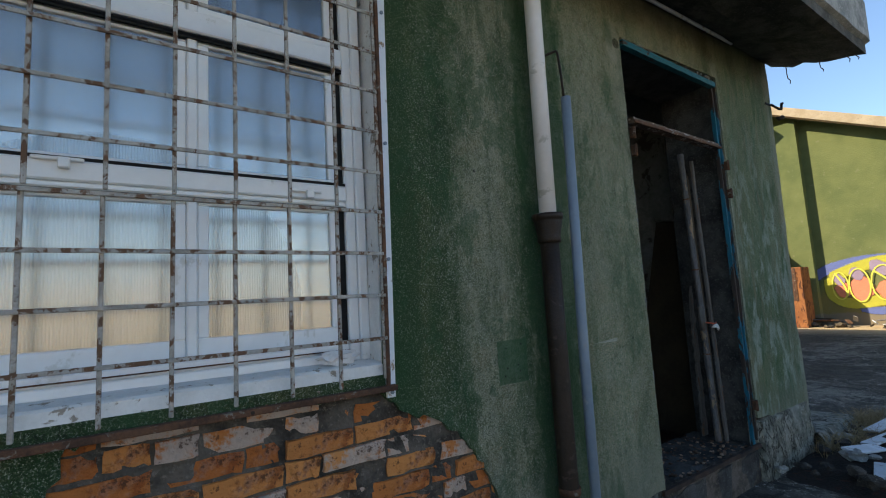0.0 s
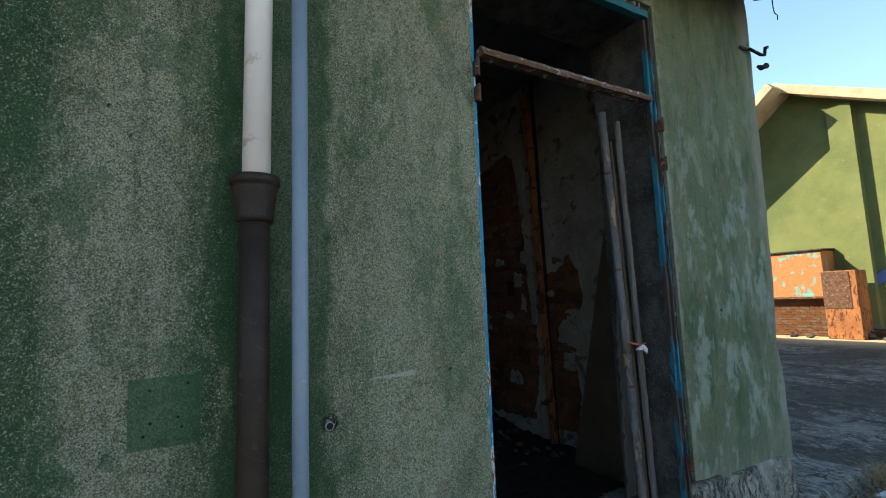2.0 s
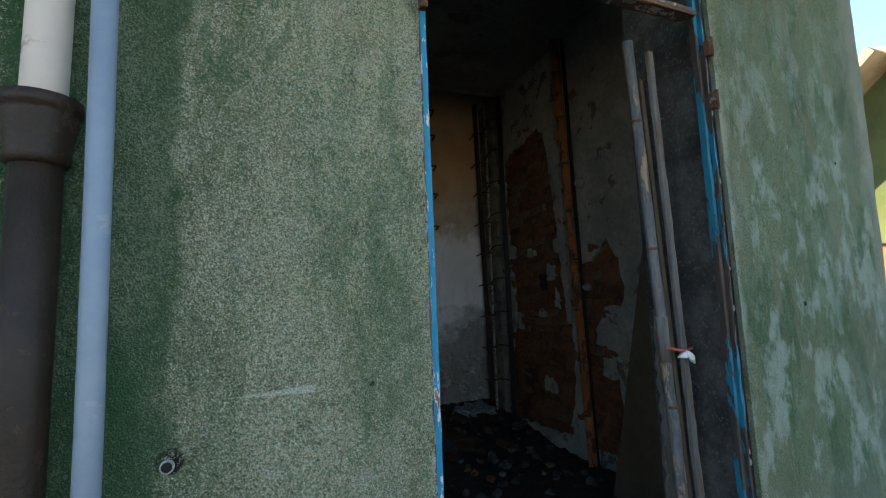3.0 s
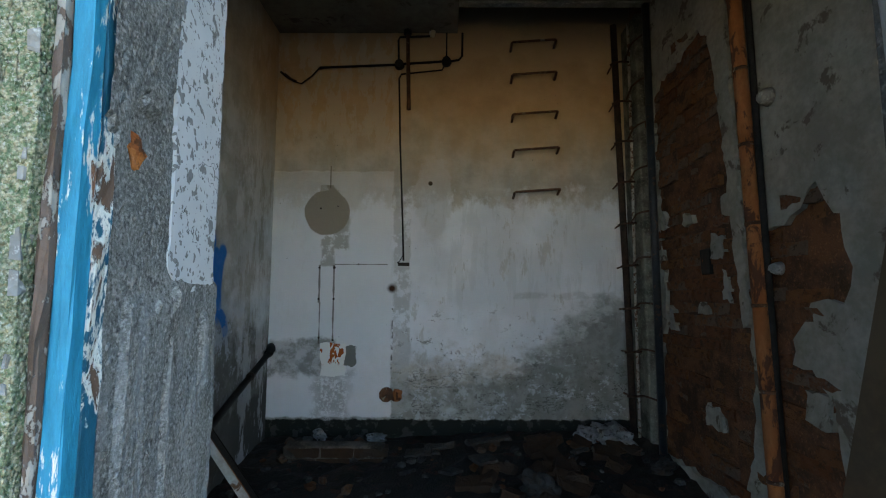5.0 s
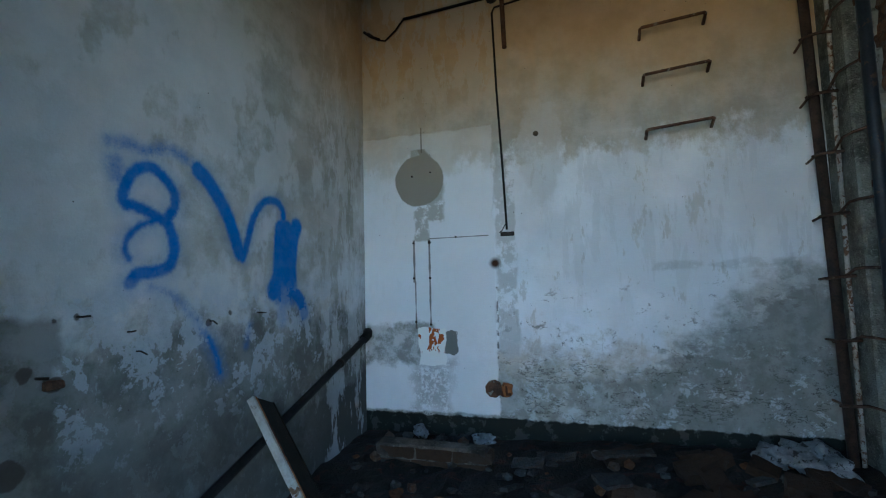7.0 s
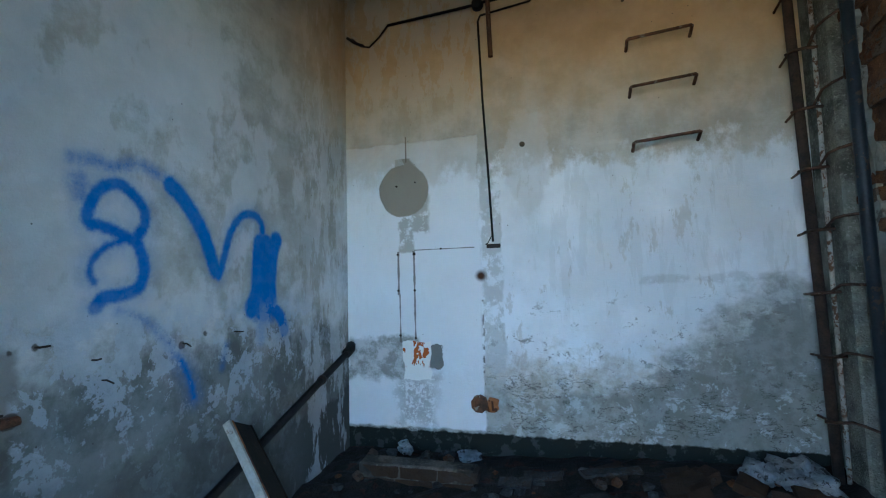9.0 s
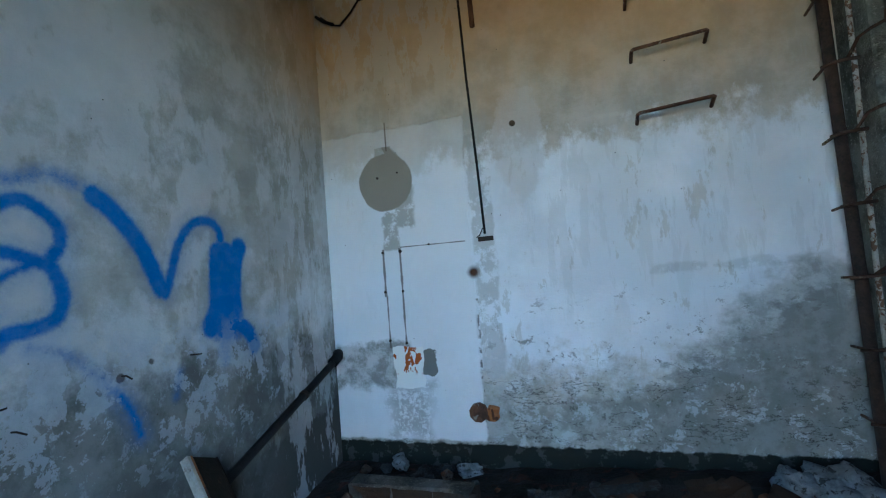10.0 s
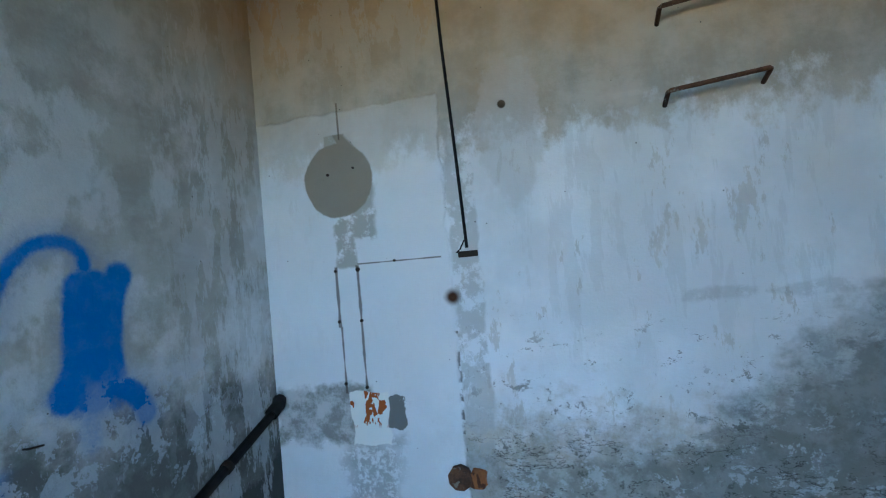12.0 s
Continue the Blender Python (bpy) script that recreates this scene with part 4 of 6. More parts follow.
# right wall: masonry, plaster skin with fallen areas
structure("wall_right", boxed(RIGHT + 0.03, 4.995, INNER, BACK, -0.1, 5.2), M["mud"], "rough masonry behind the fallen plaster")
HOLE_A = [(4.23, 3.10), (4.385, 3.1), (4.5, 3.03), (4.8, 3.02), (4.89, 2.9), (4.9, 2.35), (4.88, 1.99), (4.82, 1.6), (4.82, 1.2), (4.93, 0.9), (4.95, 0.2), (4.0, 0.2), (3.86, 0.6), (3.86, 1.25), (3.92, 1.6), (3.94, 2.1), (3.99, 2.3), (4.0, 2.77), (4.05, 2.98), (4.14, 3.02)]
HOLE_B = [(3.70, 1.70), (3.565, 1.708), (3.50, 1.76), (3.44, 1.77), (3.40, 1.86), (3.34, 1.88), (3.30, 1.80), (3.27, 1.73), (3.23, 1.70), (3.225, 1.56), (3.2, 1.49), (3.2, 1.40), (3.25, 1.34), (3.34, 1.36), (3.43, 1.325), (3.47, 1.24), (3.55, 1.16), (3.55, 1.05), (3.44, 1.02), (3.34, 0.894), (3.3, 0.6), (3.33, 0.2), (3.74, 0.2)]
bm = sheet([(INNER, 0), (BACK, 0), (BACK, CEIL), (INNER, CEIL)], [ragged(HOLE_A, 0.05, 0.02, 8), ragged(HOLE_B, 0.05, 0.014, 9)], lambda u, v, d: (RIGHT + d, u, v), 0.03)
plaster_right = structure("plaster_right", bm, material("grey_plaster", plain((0.16, 0.16, 0.14), (0.26, 0.26, 0.235), 3, 0.92, 0.006, spots=(0.09, 0.08, 0.065), amount=0.42)), "stained grey plaster with areas fallen off")

# ---- canopy ----
bm = bmesh.new()
n, k = 30, 8
low, top = [], []
for i in range(n + 1):
    x = -5 + 10.27 * i / n if i < n else 5.27
    row, rowt = [], []
    for j in range(k + 1):
        y = FRONT - 0.7 * j / k
        zz = 3.585 - 0.2 * (j / k) + (0 if j in (0, k) else -0.03 * abs(noise.noise((x * 2, y * 5, 0))) * 2)
        row.append(bm.verts.new((x + (0.03 * noise.noise((j, 3, 0)) if i == n else 0), y, zz)))
        rowt.append(bm.verts.new((x, y, 3.83)))
    low.append(row), top.append(rowt)
for grid, flip in ((low, False), (top, True)):
    for i in range(n):
        for j in range(k):
            f = (grid[i][j], grid[i][j + 1], grid[i + 1][j + 1], grid[i + 1][j])
            fc = bm.faces.new(f if flip else f[::-1])
for i in range(n):
    bm.faces.new((low[i][k], low[i + 1][k], top[i + 1][k], top[i][k]))
for j in range(k):
    bm.faces.new((low[n][j], top[n][j], top[n][j + 1], low[n][j + 1]))
bmesh.ops.recalc_face_normals(bm, faces=bm.faces)
structure("canopy", bm, [M["canopy"], M["canopy_edge"]], "stained concrete canopy slab with a crumbling edge")

bm = bmesh.new()
n = 90
rings = []
for i in range(n + 1):
    x = -5 + 10.285 * i / n
    chip = 0.012 * noise.noise((x * 4, 0, 0)) + 0.008 * noise.noise((x * 17, 3, 0))
    drop = 0.02 * noise.noise((x * 3, 5, 1)) + 0.014 * noise.noise((x * 13, 5, 2))
    rings.append([bm.verts.new((x + 0.01 * noise.noise((x * 9, j, 4)), y, z)) for j, (y, z) in enumerate(((FRONT - 0.69, 3.47 + drop), (FRONT - 0.735 + chip, 3.49 + drop), (FRONT - 0.74 + chip, 3.84 + drop * 0.6), (FRONT - 0.6, 3.85)))])
for a, b in zip(rings, rings[1:]):
    for j in range(4):
        bm.faces.new((a[j], b[j], b[(j + 1) % 4], a[(j + 1) % 4]))
bm.faces.new(rings[0]), bm.faces.new(rings[-1][::-1])
bmesh.ops.recalc_face_normals(bm, faces=bm.faces)
structure("canopy_lip", bm, M["canopy_edge"], "pale chipped mortar lip along the canopy edge")

# ---- far building ----
def gable_house():
    house = thing("green_warehouse", "low green warehouse with a tan gable roof, partly sunlit, painted graffiti", "building", (18.7, 5, 0))
    inv = Matrix.Translation((-18.7, -5, 0))
    def add(name, bm, mat, label="", smooth=False):
        bm.transform(inv)
        return part(name, bm, mat, house, label, smooth)
    outline = [(-7, -0.1), (11, -0.1), (11, 4.4), (7.35, 7.7), (-7, 0.6)]
    add("wall", sheet(outline, [], lambda u, v, d: (18.7 + d, u, v), 0.4), M["far_green"], "green render lit by the sun")
    add("pilaster", boxed(18.46, 18.697, 5.6, 6.2, 0, 6.72), M["far_green"])
    add("pilaster", boxed(18.25, 18.697, -0.2, 0.2, 0, 3.95), M["far_green"])
    for over, (y0, z0, y1, z1) in ((18.2, (7.42, 7.86, -7.3, 0.58)), (17.4, (10.88, 4.7, 7.1, 7.66))):
        a, b = Vector((0, y0, z0)), Vector((0, y1, z1))
        nrm = Vector((0, -(b - a).z, (b - a).y)).normalized()
        nrm = nrm if nrm.z > 0 else -nrm
        bm = bmesh.new()
        for x in (over, 30):
            for p in (a, b):
                for t in (0, 0.16):
                    bm.verts.new(Vector((x, 0, 0)) + p + nrm * t)
        bmesh.ops.convex_hull(bm, input=bm.verts)
        add("roof", bm, M["roof_tan"], "thin weathered roof sheets")
        bm = bmesh.new()
        for x in (over - 0.05, over - 0.003):
            for p in (a, b):
                for t in (-0.12, 0.13):
                    bm.verts.new(Vector((x, 0, 0)) + p + nrm * t)
        bmesh.ops.convex_hull(bm, input=bm.verts)
        add("fascia", bm, M["roof_tan"], "tan weathered fascia board")
    # plinth stones at the foot
    return house


house = gable_house()
# unseen wall, added for the warm pane reflection and bounce light
structure("wall_opposite", boxed(-60, 60, -34, -33, 0, 3.4), M["warm_wall"], "unseen pale wall added across the yard for warm reflection and bounce")

# ---- door frame ----
door_frame = tagged(new("door_1"), "empty doorway with a peeling blue wooden frame and a bare transom", kind="structure")


def lath(name, a, b, w, h, mat, parent, label="", bevel=0.002, segs=14, wob=0.0015, seed=0):
    """A long bar cut into short lengths with slightly uneven edges."""
    rnd = random.Random(seed)
    a, b = Vector(a), Vector(b)
    d = (b - a)
    v_axis = (Vector((0, 1, 0)) - d.normalized() * d.normalized().y).normalized()
    q = Matrix((v_axis.cross(d.normalized()), v_axis, d.normalized())).transposed()
    bm = bmesh.new()
    rings = []
    c = bevel
    shape = [(-w / 2 + c, -h / 2), (w / 2 - c, -h / 2), (w / 2, -h / 2 + c), (w / 2, h / 2 - c), (w / 2 - c, h / 2), (-w / 2 + c, h / 2), (-w / 2, h / 2 - c), (-w / 2, -h / 2 + c)]
    for i in range(segs + 1):
        p = a + d * i / segs
        rings.append([bm.verts.new(p + q @ Vector((u + rnd.uniform(-wob, wob), v + rnd.uniform(-wob, wob), 0))) for u, v in shape])
    for r, s in zip(rings, rings[1:]):
        for k in range(8):
            bm.faces.new((r[k], r[(k + 1) % 8], s[(k + 1) % 8], s[k]))
    bm.faces.new(rings[0][::-1]), bm.faces.new(rings[-1])
    bmesh.ops.recalc_face_normals(bm, faces=bm.faces)
    if parent:
        return part(name, bm, mat, parent, label)
    return mesh_object(name, bm, mat, None, label)


lath("jamb", (2.7485, 1.77, 0.25), (2.7475, 1.77, 3.12), 0.022, 0.022, M["blue_paint"], door_frame, "blue paint flaking to white and brown wood", segs=40, seed=1)
lath("outer_bead", (2.732, 1.765, 0.28), (2.730, 1.765, 3.12), 0.010, 0.03, M["edge_mix"], door_frame, "peeling off-white edge bead", segs=60, wob=0.003, seed=2)
lath("inner_bead", (2.749, 1.7965, 0.25), (2.747, 1.7965, 3.1), 0.02, 0.026, M["teal_paint"], door_frame, "dark teal stop bead, badly flaked", segs=50, wob=0.0025, seed=3)
lath("jamb", (3.973, 1.757, 0.25), (3.979, 1.757, 3.1), 0.018, 0.03, M["dark_jamb"], door_frame, "blue paint flaking to white and brown wood", segs=40, seed=4)
lath("outer_bead", (3.991, 1.742, 0.3), (3.997, 1.742, 3.1), 0.010, 0.03, M["dark_jamb"], door_frame, "peeling off-white edge bead", segs=60, wob=0.003, seed=5)
lath("head", (2.735, 1.74, 3.128), (3.985, 1.74, 3.108), 0.042, 0.045, M["head_paint"], door_frame, "blue head rail with cracked filler above", segs=30, seed=6)
lath("transom", (2.776, 1.75, 2.6), (3.947, 1.75, 2.585), 0.042, 0.05, M["transom"], door_frame, "brown transom bar, white paint almost gone", segs=26, wob=0.003, seed=7)
lath("transom_lip", (2.776, 1.717, 2.588), (3.947, 1.717, 2.573), 0.02, 0.014, M["rust"], door_frame, "rusty lower lip of the transom", segs=26, wob=0.002, seed=8)
lath("bottom_iron", (2.7, 1.735, 0.262), (4.03, 1.735, 0.255), 0.03, 0.025, M["black_iron"], door_frame, "blackened angle iron along the threshold", segs=20, wob=0.003, seed=9)
for x, z in ((2.735, 2.5), (2.735, 2.38), (4.002, 2.43), (4.0, 2.2), (3.985, 0.56)):
    bm = boxed(x - 0.012, x + 0.012, 1.70, 1.73, z - 0.035, z + 0.035, 0.003)
    tube(bm, [(x, 1.70, z - 0.04), (x, 1.70, z + 0.04)], 0.008, 6)
    part("hinge", bm, M["rust"], door_frame, "rusty hinge leaf")

# cracked filler along the frame
bm = bmesh.new()
for i in range(70):
    t = random.random()
    p = random.choice(((2.72, 0.4 + 2.6 * t), (4.008, 0.5 + 2.55 * t), (2.75 + 1.22 * t, 3.165)))
    s = random.uniform(0.003, 0.008)
    box(bm, p[0] - s * 0.6, p[0] + s * 0.6, FRONT - 0.002, FRONT + 0.01, p[1] - s * 1.6, p[1] + s * 1.6, 0, s * 0.35)
tagged(mesh_object("filler_crumbs", bm, M["concrete"], None, "grey filler crumbs round the frame"), kind="stuff")

# white plaster strip on the inner half of the reveal
bm = sheet(ragged([(1.985, 3.15), (1.99, 2.1), (1.975, 1.9), (1.98, 1.47), (1.97, 1.41), (2.0, 1.385), (2.03, 1.395), (2.06, 1.37), (2.10, 1.38), (2.176, 1.378), (2.18, 1.6), (2.178, 3.15)], 0.015, 0.004, 12), [],
           lambda u, v, d: (reveal_x(u) - 0.006 - d, u, v), 0.01)
def pitted_plaster(g):
    at = g.scaled(1, 1.0, 1.15)
    big, small = g.noise(36, 2, 0.6, at), g.noise(85, 1, 0.5, at)
    where = g.ss(g.noise(7, 3), 0.35, 0.6)
    pit = g.mx(g.ss(g.add(big, g.mul(where, 0.045)), 0.625, 0.632), g.ss(small, 0.65, 0.66))
    crack = g.mul(g.ss(g.m("ABSOLUTE", g.sub(g.noise(3.2, 5, 0.6, g.scaled(1, 1.3, 1.6)), 0.5)), 0.0035, 0.001), g.ss(g.noise(5), 0.46, 0.52))
    col = g.mix(g.noise(9, 5), (0.42, 0.435, 0.45), (0.58, 0.59, 0.59))
    col = g.mix(pit, col, g.mix(g.noise(120, 2), (0.1, 0.1, 0.095), (0.3, 0.3, 0.29)))
    col = g.mix(crack, col, (0.08, 0.08, 0.075))
    return dict(color=col, rough=0.9, spec=0.2, bump=g.sub(g.mul(g.noise(60, 3), 0.2), g.add(pit, crack)), deep=0.006)


pitted = material("pitted_white_plaster", pitted_plaster)
structure("reveal_plaster", bm, pitted, "white plaster with chisel pits on the reveal")
for y, z, s in ((1.868, 1.55, 0.026), (1.93, 0.98, 0.012), (1.9, 0.62, 0.02)):
    bm = rubble_bm(s, int(z * 100), 1.2)
    bm.transform(Matrix.Translation((reveal_x(y) - 0.012, y, z)) @ Matrix.Diagonal((0.3, 1, 1, 1)))
    tagged(mesh_object("exposed_brick", bm, M["brick"], None, "orange brick end showing in the chiselled reveal"), kind="structure")

# leaning poles in the doorway
def leaning_poles():
    pole = thing("leaning_pole", "whitewashed round pole leaning in the doorway, paint worn to brown wood", "pole", (3.9, 1.99, 0.25))
    bm = bmesh.new()
    n = 24
    pts = [(3.84 + 0.09 * (1 - i / n) - 3.9 + 0.0012 * math.sin(i * 1.3), 0.001 * math.sin(i), 2.33 * i / n) for i in range(n + 1)]
    tube(bm, pts, 0.024, 10, [0.024 + 0.002 * noise.noise((i * 0.7, 1, 2)) for i in range(n + 1)])
    part("shaft", bm, M["pole"], pole)
    for i in (7, 14, 20):
        part("band", tube(bmesh.new(), [pts[i], (pts[i][0], pts[i][1], pts[i][2] + 0.012)], 0.0265, 10), M["rust"], pole, "thin rusty band")
    part("bare_patch", tube(bmesh.new(), [(pts[11][0], pts[11][1], pts[11][2]), (pts[9][0], pts[9][1], pts[9][2])], 0.026, 10), M["grey_wood"], pole, "bare brown stretch of wood")
    lat = thing("leaning_lath", "thin weathered grey lath leaning against the door reveal", "lath", (3.975, 1.945, 0.25))
    lath("strip", (0, 0, 0), (-0.059, 0, 2.27), 0.03, 0.02, M["grey_wood"], lat, segs=26, wob=0.0022, seed=22)
    for z in (0.42, 1.3, 1.95):
        x = -0.026 * z
        part("nail", tube(bmesh.new(), [(x + 0.012, -0.004, z), (x + 0.034, -0.012, z + 0.003)], 0.0035, 6, [0.0025, 0.005]), M["rust"], lat, "small rusty nail")
    stile = thing("door_stile", "dark brown door stile standing between two poles", "door", (3.955, 1.985, 0.25))
    lath("stile", (0, 0, 0), (-0.07, 0, 2.15), 0.022, 0.025, M["board"], stile, segs=20, seed=23)
    lath("rebate_strip", (0.017, 0.004, 0), (-0.053, 0.004, 2.12), 0.008, 0.016, M["grey_wood"], stile, "thin paler rebate strip", segs=20, seed=24)
    stub = thing("broken_door_leaf", "rotten torn strip of a grey door leaf in the doorway", "door", (4.0, 2.12, 0.25))
    bm = sheet(ragged([(3.98, 0.25), (4.04, 0.25), (4.04, 1.5), (4.02, 1.45), (3.99, 1.2), (3.985, 0.7)], 0.05, 0.012, 14), [], lambda u, v, d: (u - 4.0, 0 + d, v - 0.25), 0.02)
    part("leaf", bm, M["grey_wood"], stub)


leaning_poles()


def knotted_rag():
    rag = thing("knotted_rag", "small white rag tied round the poles with faded red cord", "rag", (3.9, 1.935, 1.17))
    bm = bmesh.new()
    tube(bm, [(-0.03, 0.02, 0.02), (-0.01, -0.015, 0.012), (0.03, -0.02, 0.005), (0.09, -0.005, 0.012)], 0.006, 6)
    part("cord", bm, M["red_cord"], rag, "faded red cord")
    for s, dx, dz in ((1, 0.05, -0.05), (2, -0.04, -0.02)):
        bm = bmesh.new()
        rows = []
        for i in range(7):
            t = i / 6
            w = 0.014 * math.sin(math.pi * min(1, t + 0.12)) + 0.002
            c = Vector((0.025 + dx * t, -0.03 - 0.01 * math.sin(t * 5), dz * t))
            rows.append([bm.verts.new(c + Vector((w * math.cos(k), 0.006 * math.sin(k * 3 + t * 4), w * math.sin(k)))) for k in (0.4, 1.6, 2.8, 4.0, 5.2)])
        for a, b in zip(rows, rows[1:]):
            for k in range(5):
                bm.faces.new((a[k], a[(k + 1) % 5], b[(k + 1) % 5], b[k]))
        bm.faces.new(rows[0]), bm.faces.new(rows[-1][::-1])
        bmesh.ops.recalc_face_normals(bm, faces=bm.faces)
        part("cloth", bm, M["cloth"], rag, "", True)


knotted_rag()

# dark board leaning in the room
bm = bmesh.new()
c = [(4.73, 2.78, 2.18), (4.73, 2.5, 2.15), (4.52, 2.35, 0.07), (4.5, 3.12, 0.07)]
nn = (Vector(c[1]) - Vector(c[0])).cross(Vector(c[3]) - Vector(c[0])).normalized() * 0.018
f1, f2 = [bm.verts.new(Vector(p)) for p in c], [bm.verts.new(Vector(p) + nn) for p in c]
bm.faces.new(f1), bm.faces.new(f2[::-1])
for i in range(4):
    bm.faces.new((f1[i], f2[i], f2[(i + 1) % 4], f1[(i + 1) % 4]))
bmesh.ops.recalc_face_normals(bm, faces=bm.faces)
tagged(mesh_object("leaning_board", bm, M["board"], None, "dark brown tapered hardboard sheet leaning on the wall"), category="board")

# ---- window ----
def window():
    w = tagged(new("window_1"), "white plastic window with reeded panes behind a rusty grille", kind="structure")
    y0, y1 = 1.85, 1.91
    xs = [0.2045 - 0.97 * k for k in range(4)]
    def bar(name, x0, x1, z0, z1, ya=y0, yb=y1, label="", mat="upvc", bev=0.006):
        return part(name, boxed(x0, x1, ya, yb, z0, z1, bev), M[mat], w, label)
    bar("frame", 0.781, 0.825, 1.2, 3.2)
    bar("frame", 0.8255, 0.868, 1.2, 3.2, 1.842)
    bar("frame", -3.15, 0.7805, 1.21, 1.262)
    bar("frame", -3.15, 0.7805, 1.2625, 1.3, 1.856)
    bar("frame", -3.15, 0.7805, 1.3005, 1.334, 1.862)
    # dark bars stand in for shadow lines in the frame's grooves and gaps
    bar("shadow_gap", -3.15, 0.7805, 1.258, 1.263, 1.845, 1.85, "thin brown bar drawn for the shadow in a groove", "rust", 0.001)
    bar("shadow_gap", -3.15, 0.7805, 1.309, 1.314, 1.851, 1.856, "thin brown bar drawn for the shadow in a groove", "rust", 0.001)
    bar("frame", -3.15, 0.7805, 3.14, 3.2)
    bar("transom", -3.15, 0.7805, 1.925, 1.992, 1.84)
    bar("transom_lip", -3.15, 0.7805, 1.903, 1.9245, 1.848)
    bar("transom", -3.15, 0.7805, 2.516, 2.60, 1.84)
    for z in (2.506, 2.5, 1.998, 1.896):
        bar("shadow_gap", -3.15, 0.7805, z - 0.006, z + 0.006, 1.846, 1.86, "black bar standing in for the shadow in the gap", "black", 0.001)
    for x in xs:
        bar("mullion", x - 0.0172, x + 0.0172, 1.336, 3.139, 1.856)
    edges = [0.752] + [v for x in xs for v in (x + 0.0175, x - 0.0175)]
    for k in range(4):
        x1, x0 = edges[2 * k], edges[2 * k + 1]
        for z0, z1, low in ((1.336, 1.89, 0.07), (2.005, 2.494, 0.014), (2.606, 3.139, 0.03)):
            s, up = 0.038, 0.012
            for a in ((x0, x1, z0, z0 + low), (x0, x1, z1 - up, z1), (x0, x0 + s, z0 + low, z1 - up), (x1 - s, x1, z0 + low, z1 - up)):
                part("sash", boxed(a[0], a[1], 1.866, 1.905, a[2], a[3], 0.004), M["upvc"], w)
            part("pane", boxed(x0 + s - 0.003, x1 - s + 0.003, 1.878, 1.882, z0 + low - 0.003, z1 - up + 0.003), GLASS, w, "reflecting glass pane")
    # black strip put in for the shade of the gap beside the sash
    part("rubber_strip", boxed(0.753, 0.7805, 1.872, 1.9, 1.336, 3.13), M["black"], w, "dark strip standing in for the shaded gap beside the sash")
    for x, z in ((0.62, 1.955), (-0.15, 1.99), (-1.1, 1.99)):
        bm = boxed(x - 0.08, x + 0.05, 1.826, 1.838, z - 0.006, z + 0.006, 0.003)
        box(bm, x - 0.015, x + 0.015, 1.815, 1.84, z - 0.03, z + 0.004, 0.003)
        part("handle", bm, M["upvc"], w, "white folding latch")
    # bent metal sill, chalky
    bm = bmesh.new()
    n = 60
    prof = [(1.86, 1.262), (1.80, 1.258), (1.75, 1.252), (1.742, 1.247), (1.741, 1.208)]
    rows = [[bm.verts.new((-3.15 + 4.015 * i / n, y, z + 0.004 * noise.noise((i * 0.35, j, 0)) - (0.012 * max(0, noise.noise((i * 0.8, 9, 9))) if j == 4 else 0))) for j, (y, z) in enumerate(prof)] for i in range(n + 1)]
    for a, b in zip(rows, rows[1:]):
        for j in range(4):
            bm.faces.new((a[j], b[j], b[j + 1], a[j + 1]))
    ob = part("window_sill", bm, M["sill"], w, "chalky white sill with chipped front edge")
    md = ob.modifiers.new("thick", "SOLIDIFY")
    md.thickness = 0.006
    # reeded blind behind the glass
    bm = bmesh.new()
    n = 900
    top = [bm.verts.new((-3.15 + 3.95 * i / n, 1.93 + (0.004 if i % 2 else 0), 3.15)) for i in range(n + 1)]
    bot = [bm.verts.new((-3.15 + 3.95 * i / n, 1.93 + (0.004 if i % 2 else 0), 1.23)) for i in range(n + 1)]
    for i in range(n):
        bm.faces.new((top[i], top[i + 1], bot[i + 1], bot[i]))
    part("reeded_sheet", bm, material("reeded_blind", plain((0.8, 0.83, 0.87), (0.86, 0.88, 0.91), 2, 0.4)), w, "pale reeded plastic sheet")
    return w


def glass_node():
    mt = bpy.data.materials.new("window_glass")
    mt.use_nodes = True
    nt = mt.node_tree
    nt.nodes.remove(nt.nodes["Principled BSDF"])
    tr, gl, mixn = nt.nodes.new("ShaderNodeBsdfTransparent"), nt.nodes.new("ShaderNodeBsdfGlossy"), nt.nodes.new("ShaderNodeMixShader")
    gl.inputs["Roughness"].default_value = 0.24
    tr.inputs[0].default_value = (0.93, 0.96, 0.97, 1)
    wv, bp, geo, mp = (nt.nodes.new(k) for k in ("ShaderNodeTexNoise", "ShaderNodeBump", "ShaderNodeNewGeometry", "ShaderNodeMapping"))
    mp.inputs["Scale"].default_value = (1.2, 1, 1.6)
    nt.links.new(geo.outputs["Position"], mp.inputs[0]), nt.links.new(mp.outputs[0], wv.inputs["Vector"])
    wv.inputs["Scale"].default_value = 1.5
    bp.inputs["Strength"].default_value, bp.inputs["Distance"].default_value = 0.12, 0.02
    nt.links.new(wv.outputs[0], bp.inputs["Height"]), nt.links.new(bp.outputs[0], gl.inputs["Normal"])
    fr = nt.nodes.new("ShaderNodeFresnel")
    fr.inputs[0].default_value = 3.2
    nt.links.new(fr.outputs[0], mixn.inputs[0])
    nt.links.new(tr.outputs[0], mixn.inputs[1]), nt.links.new(gl.outputs[0], mixn.inputs[2])
    nt.links.new(mixn.outputs[0], nt.nodes["Material Output"].inputs[0])
    return mt


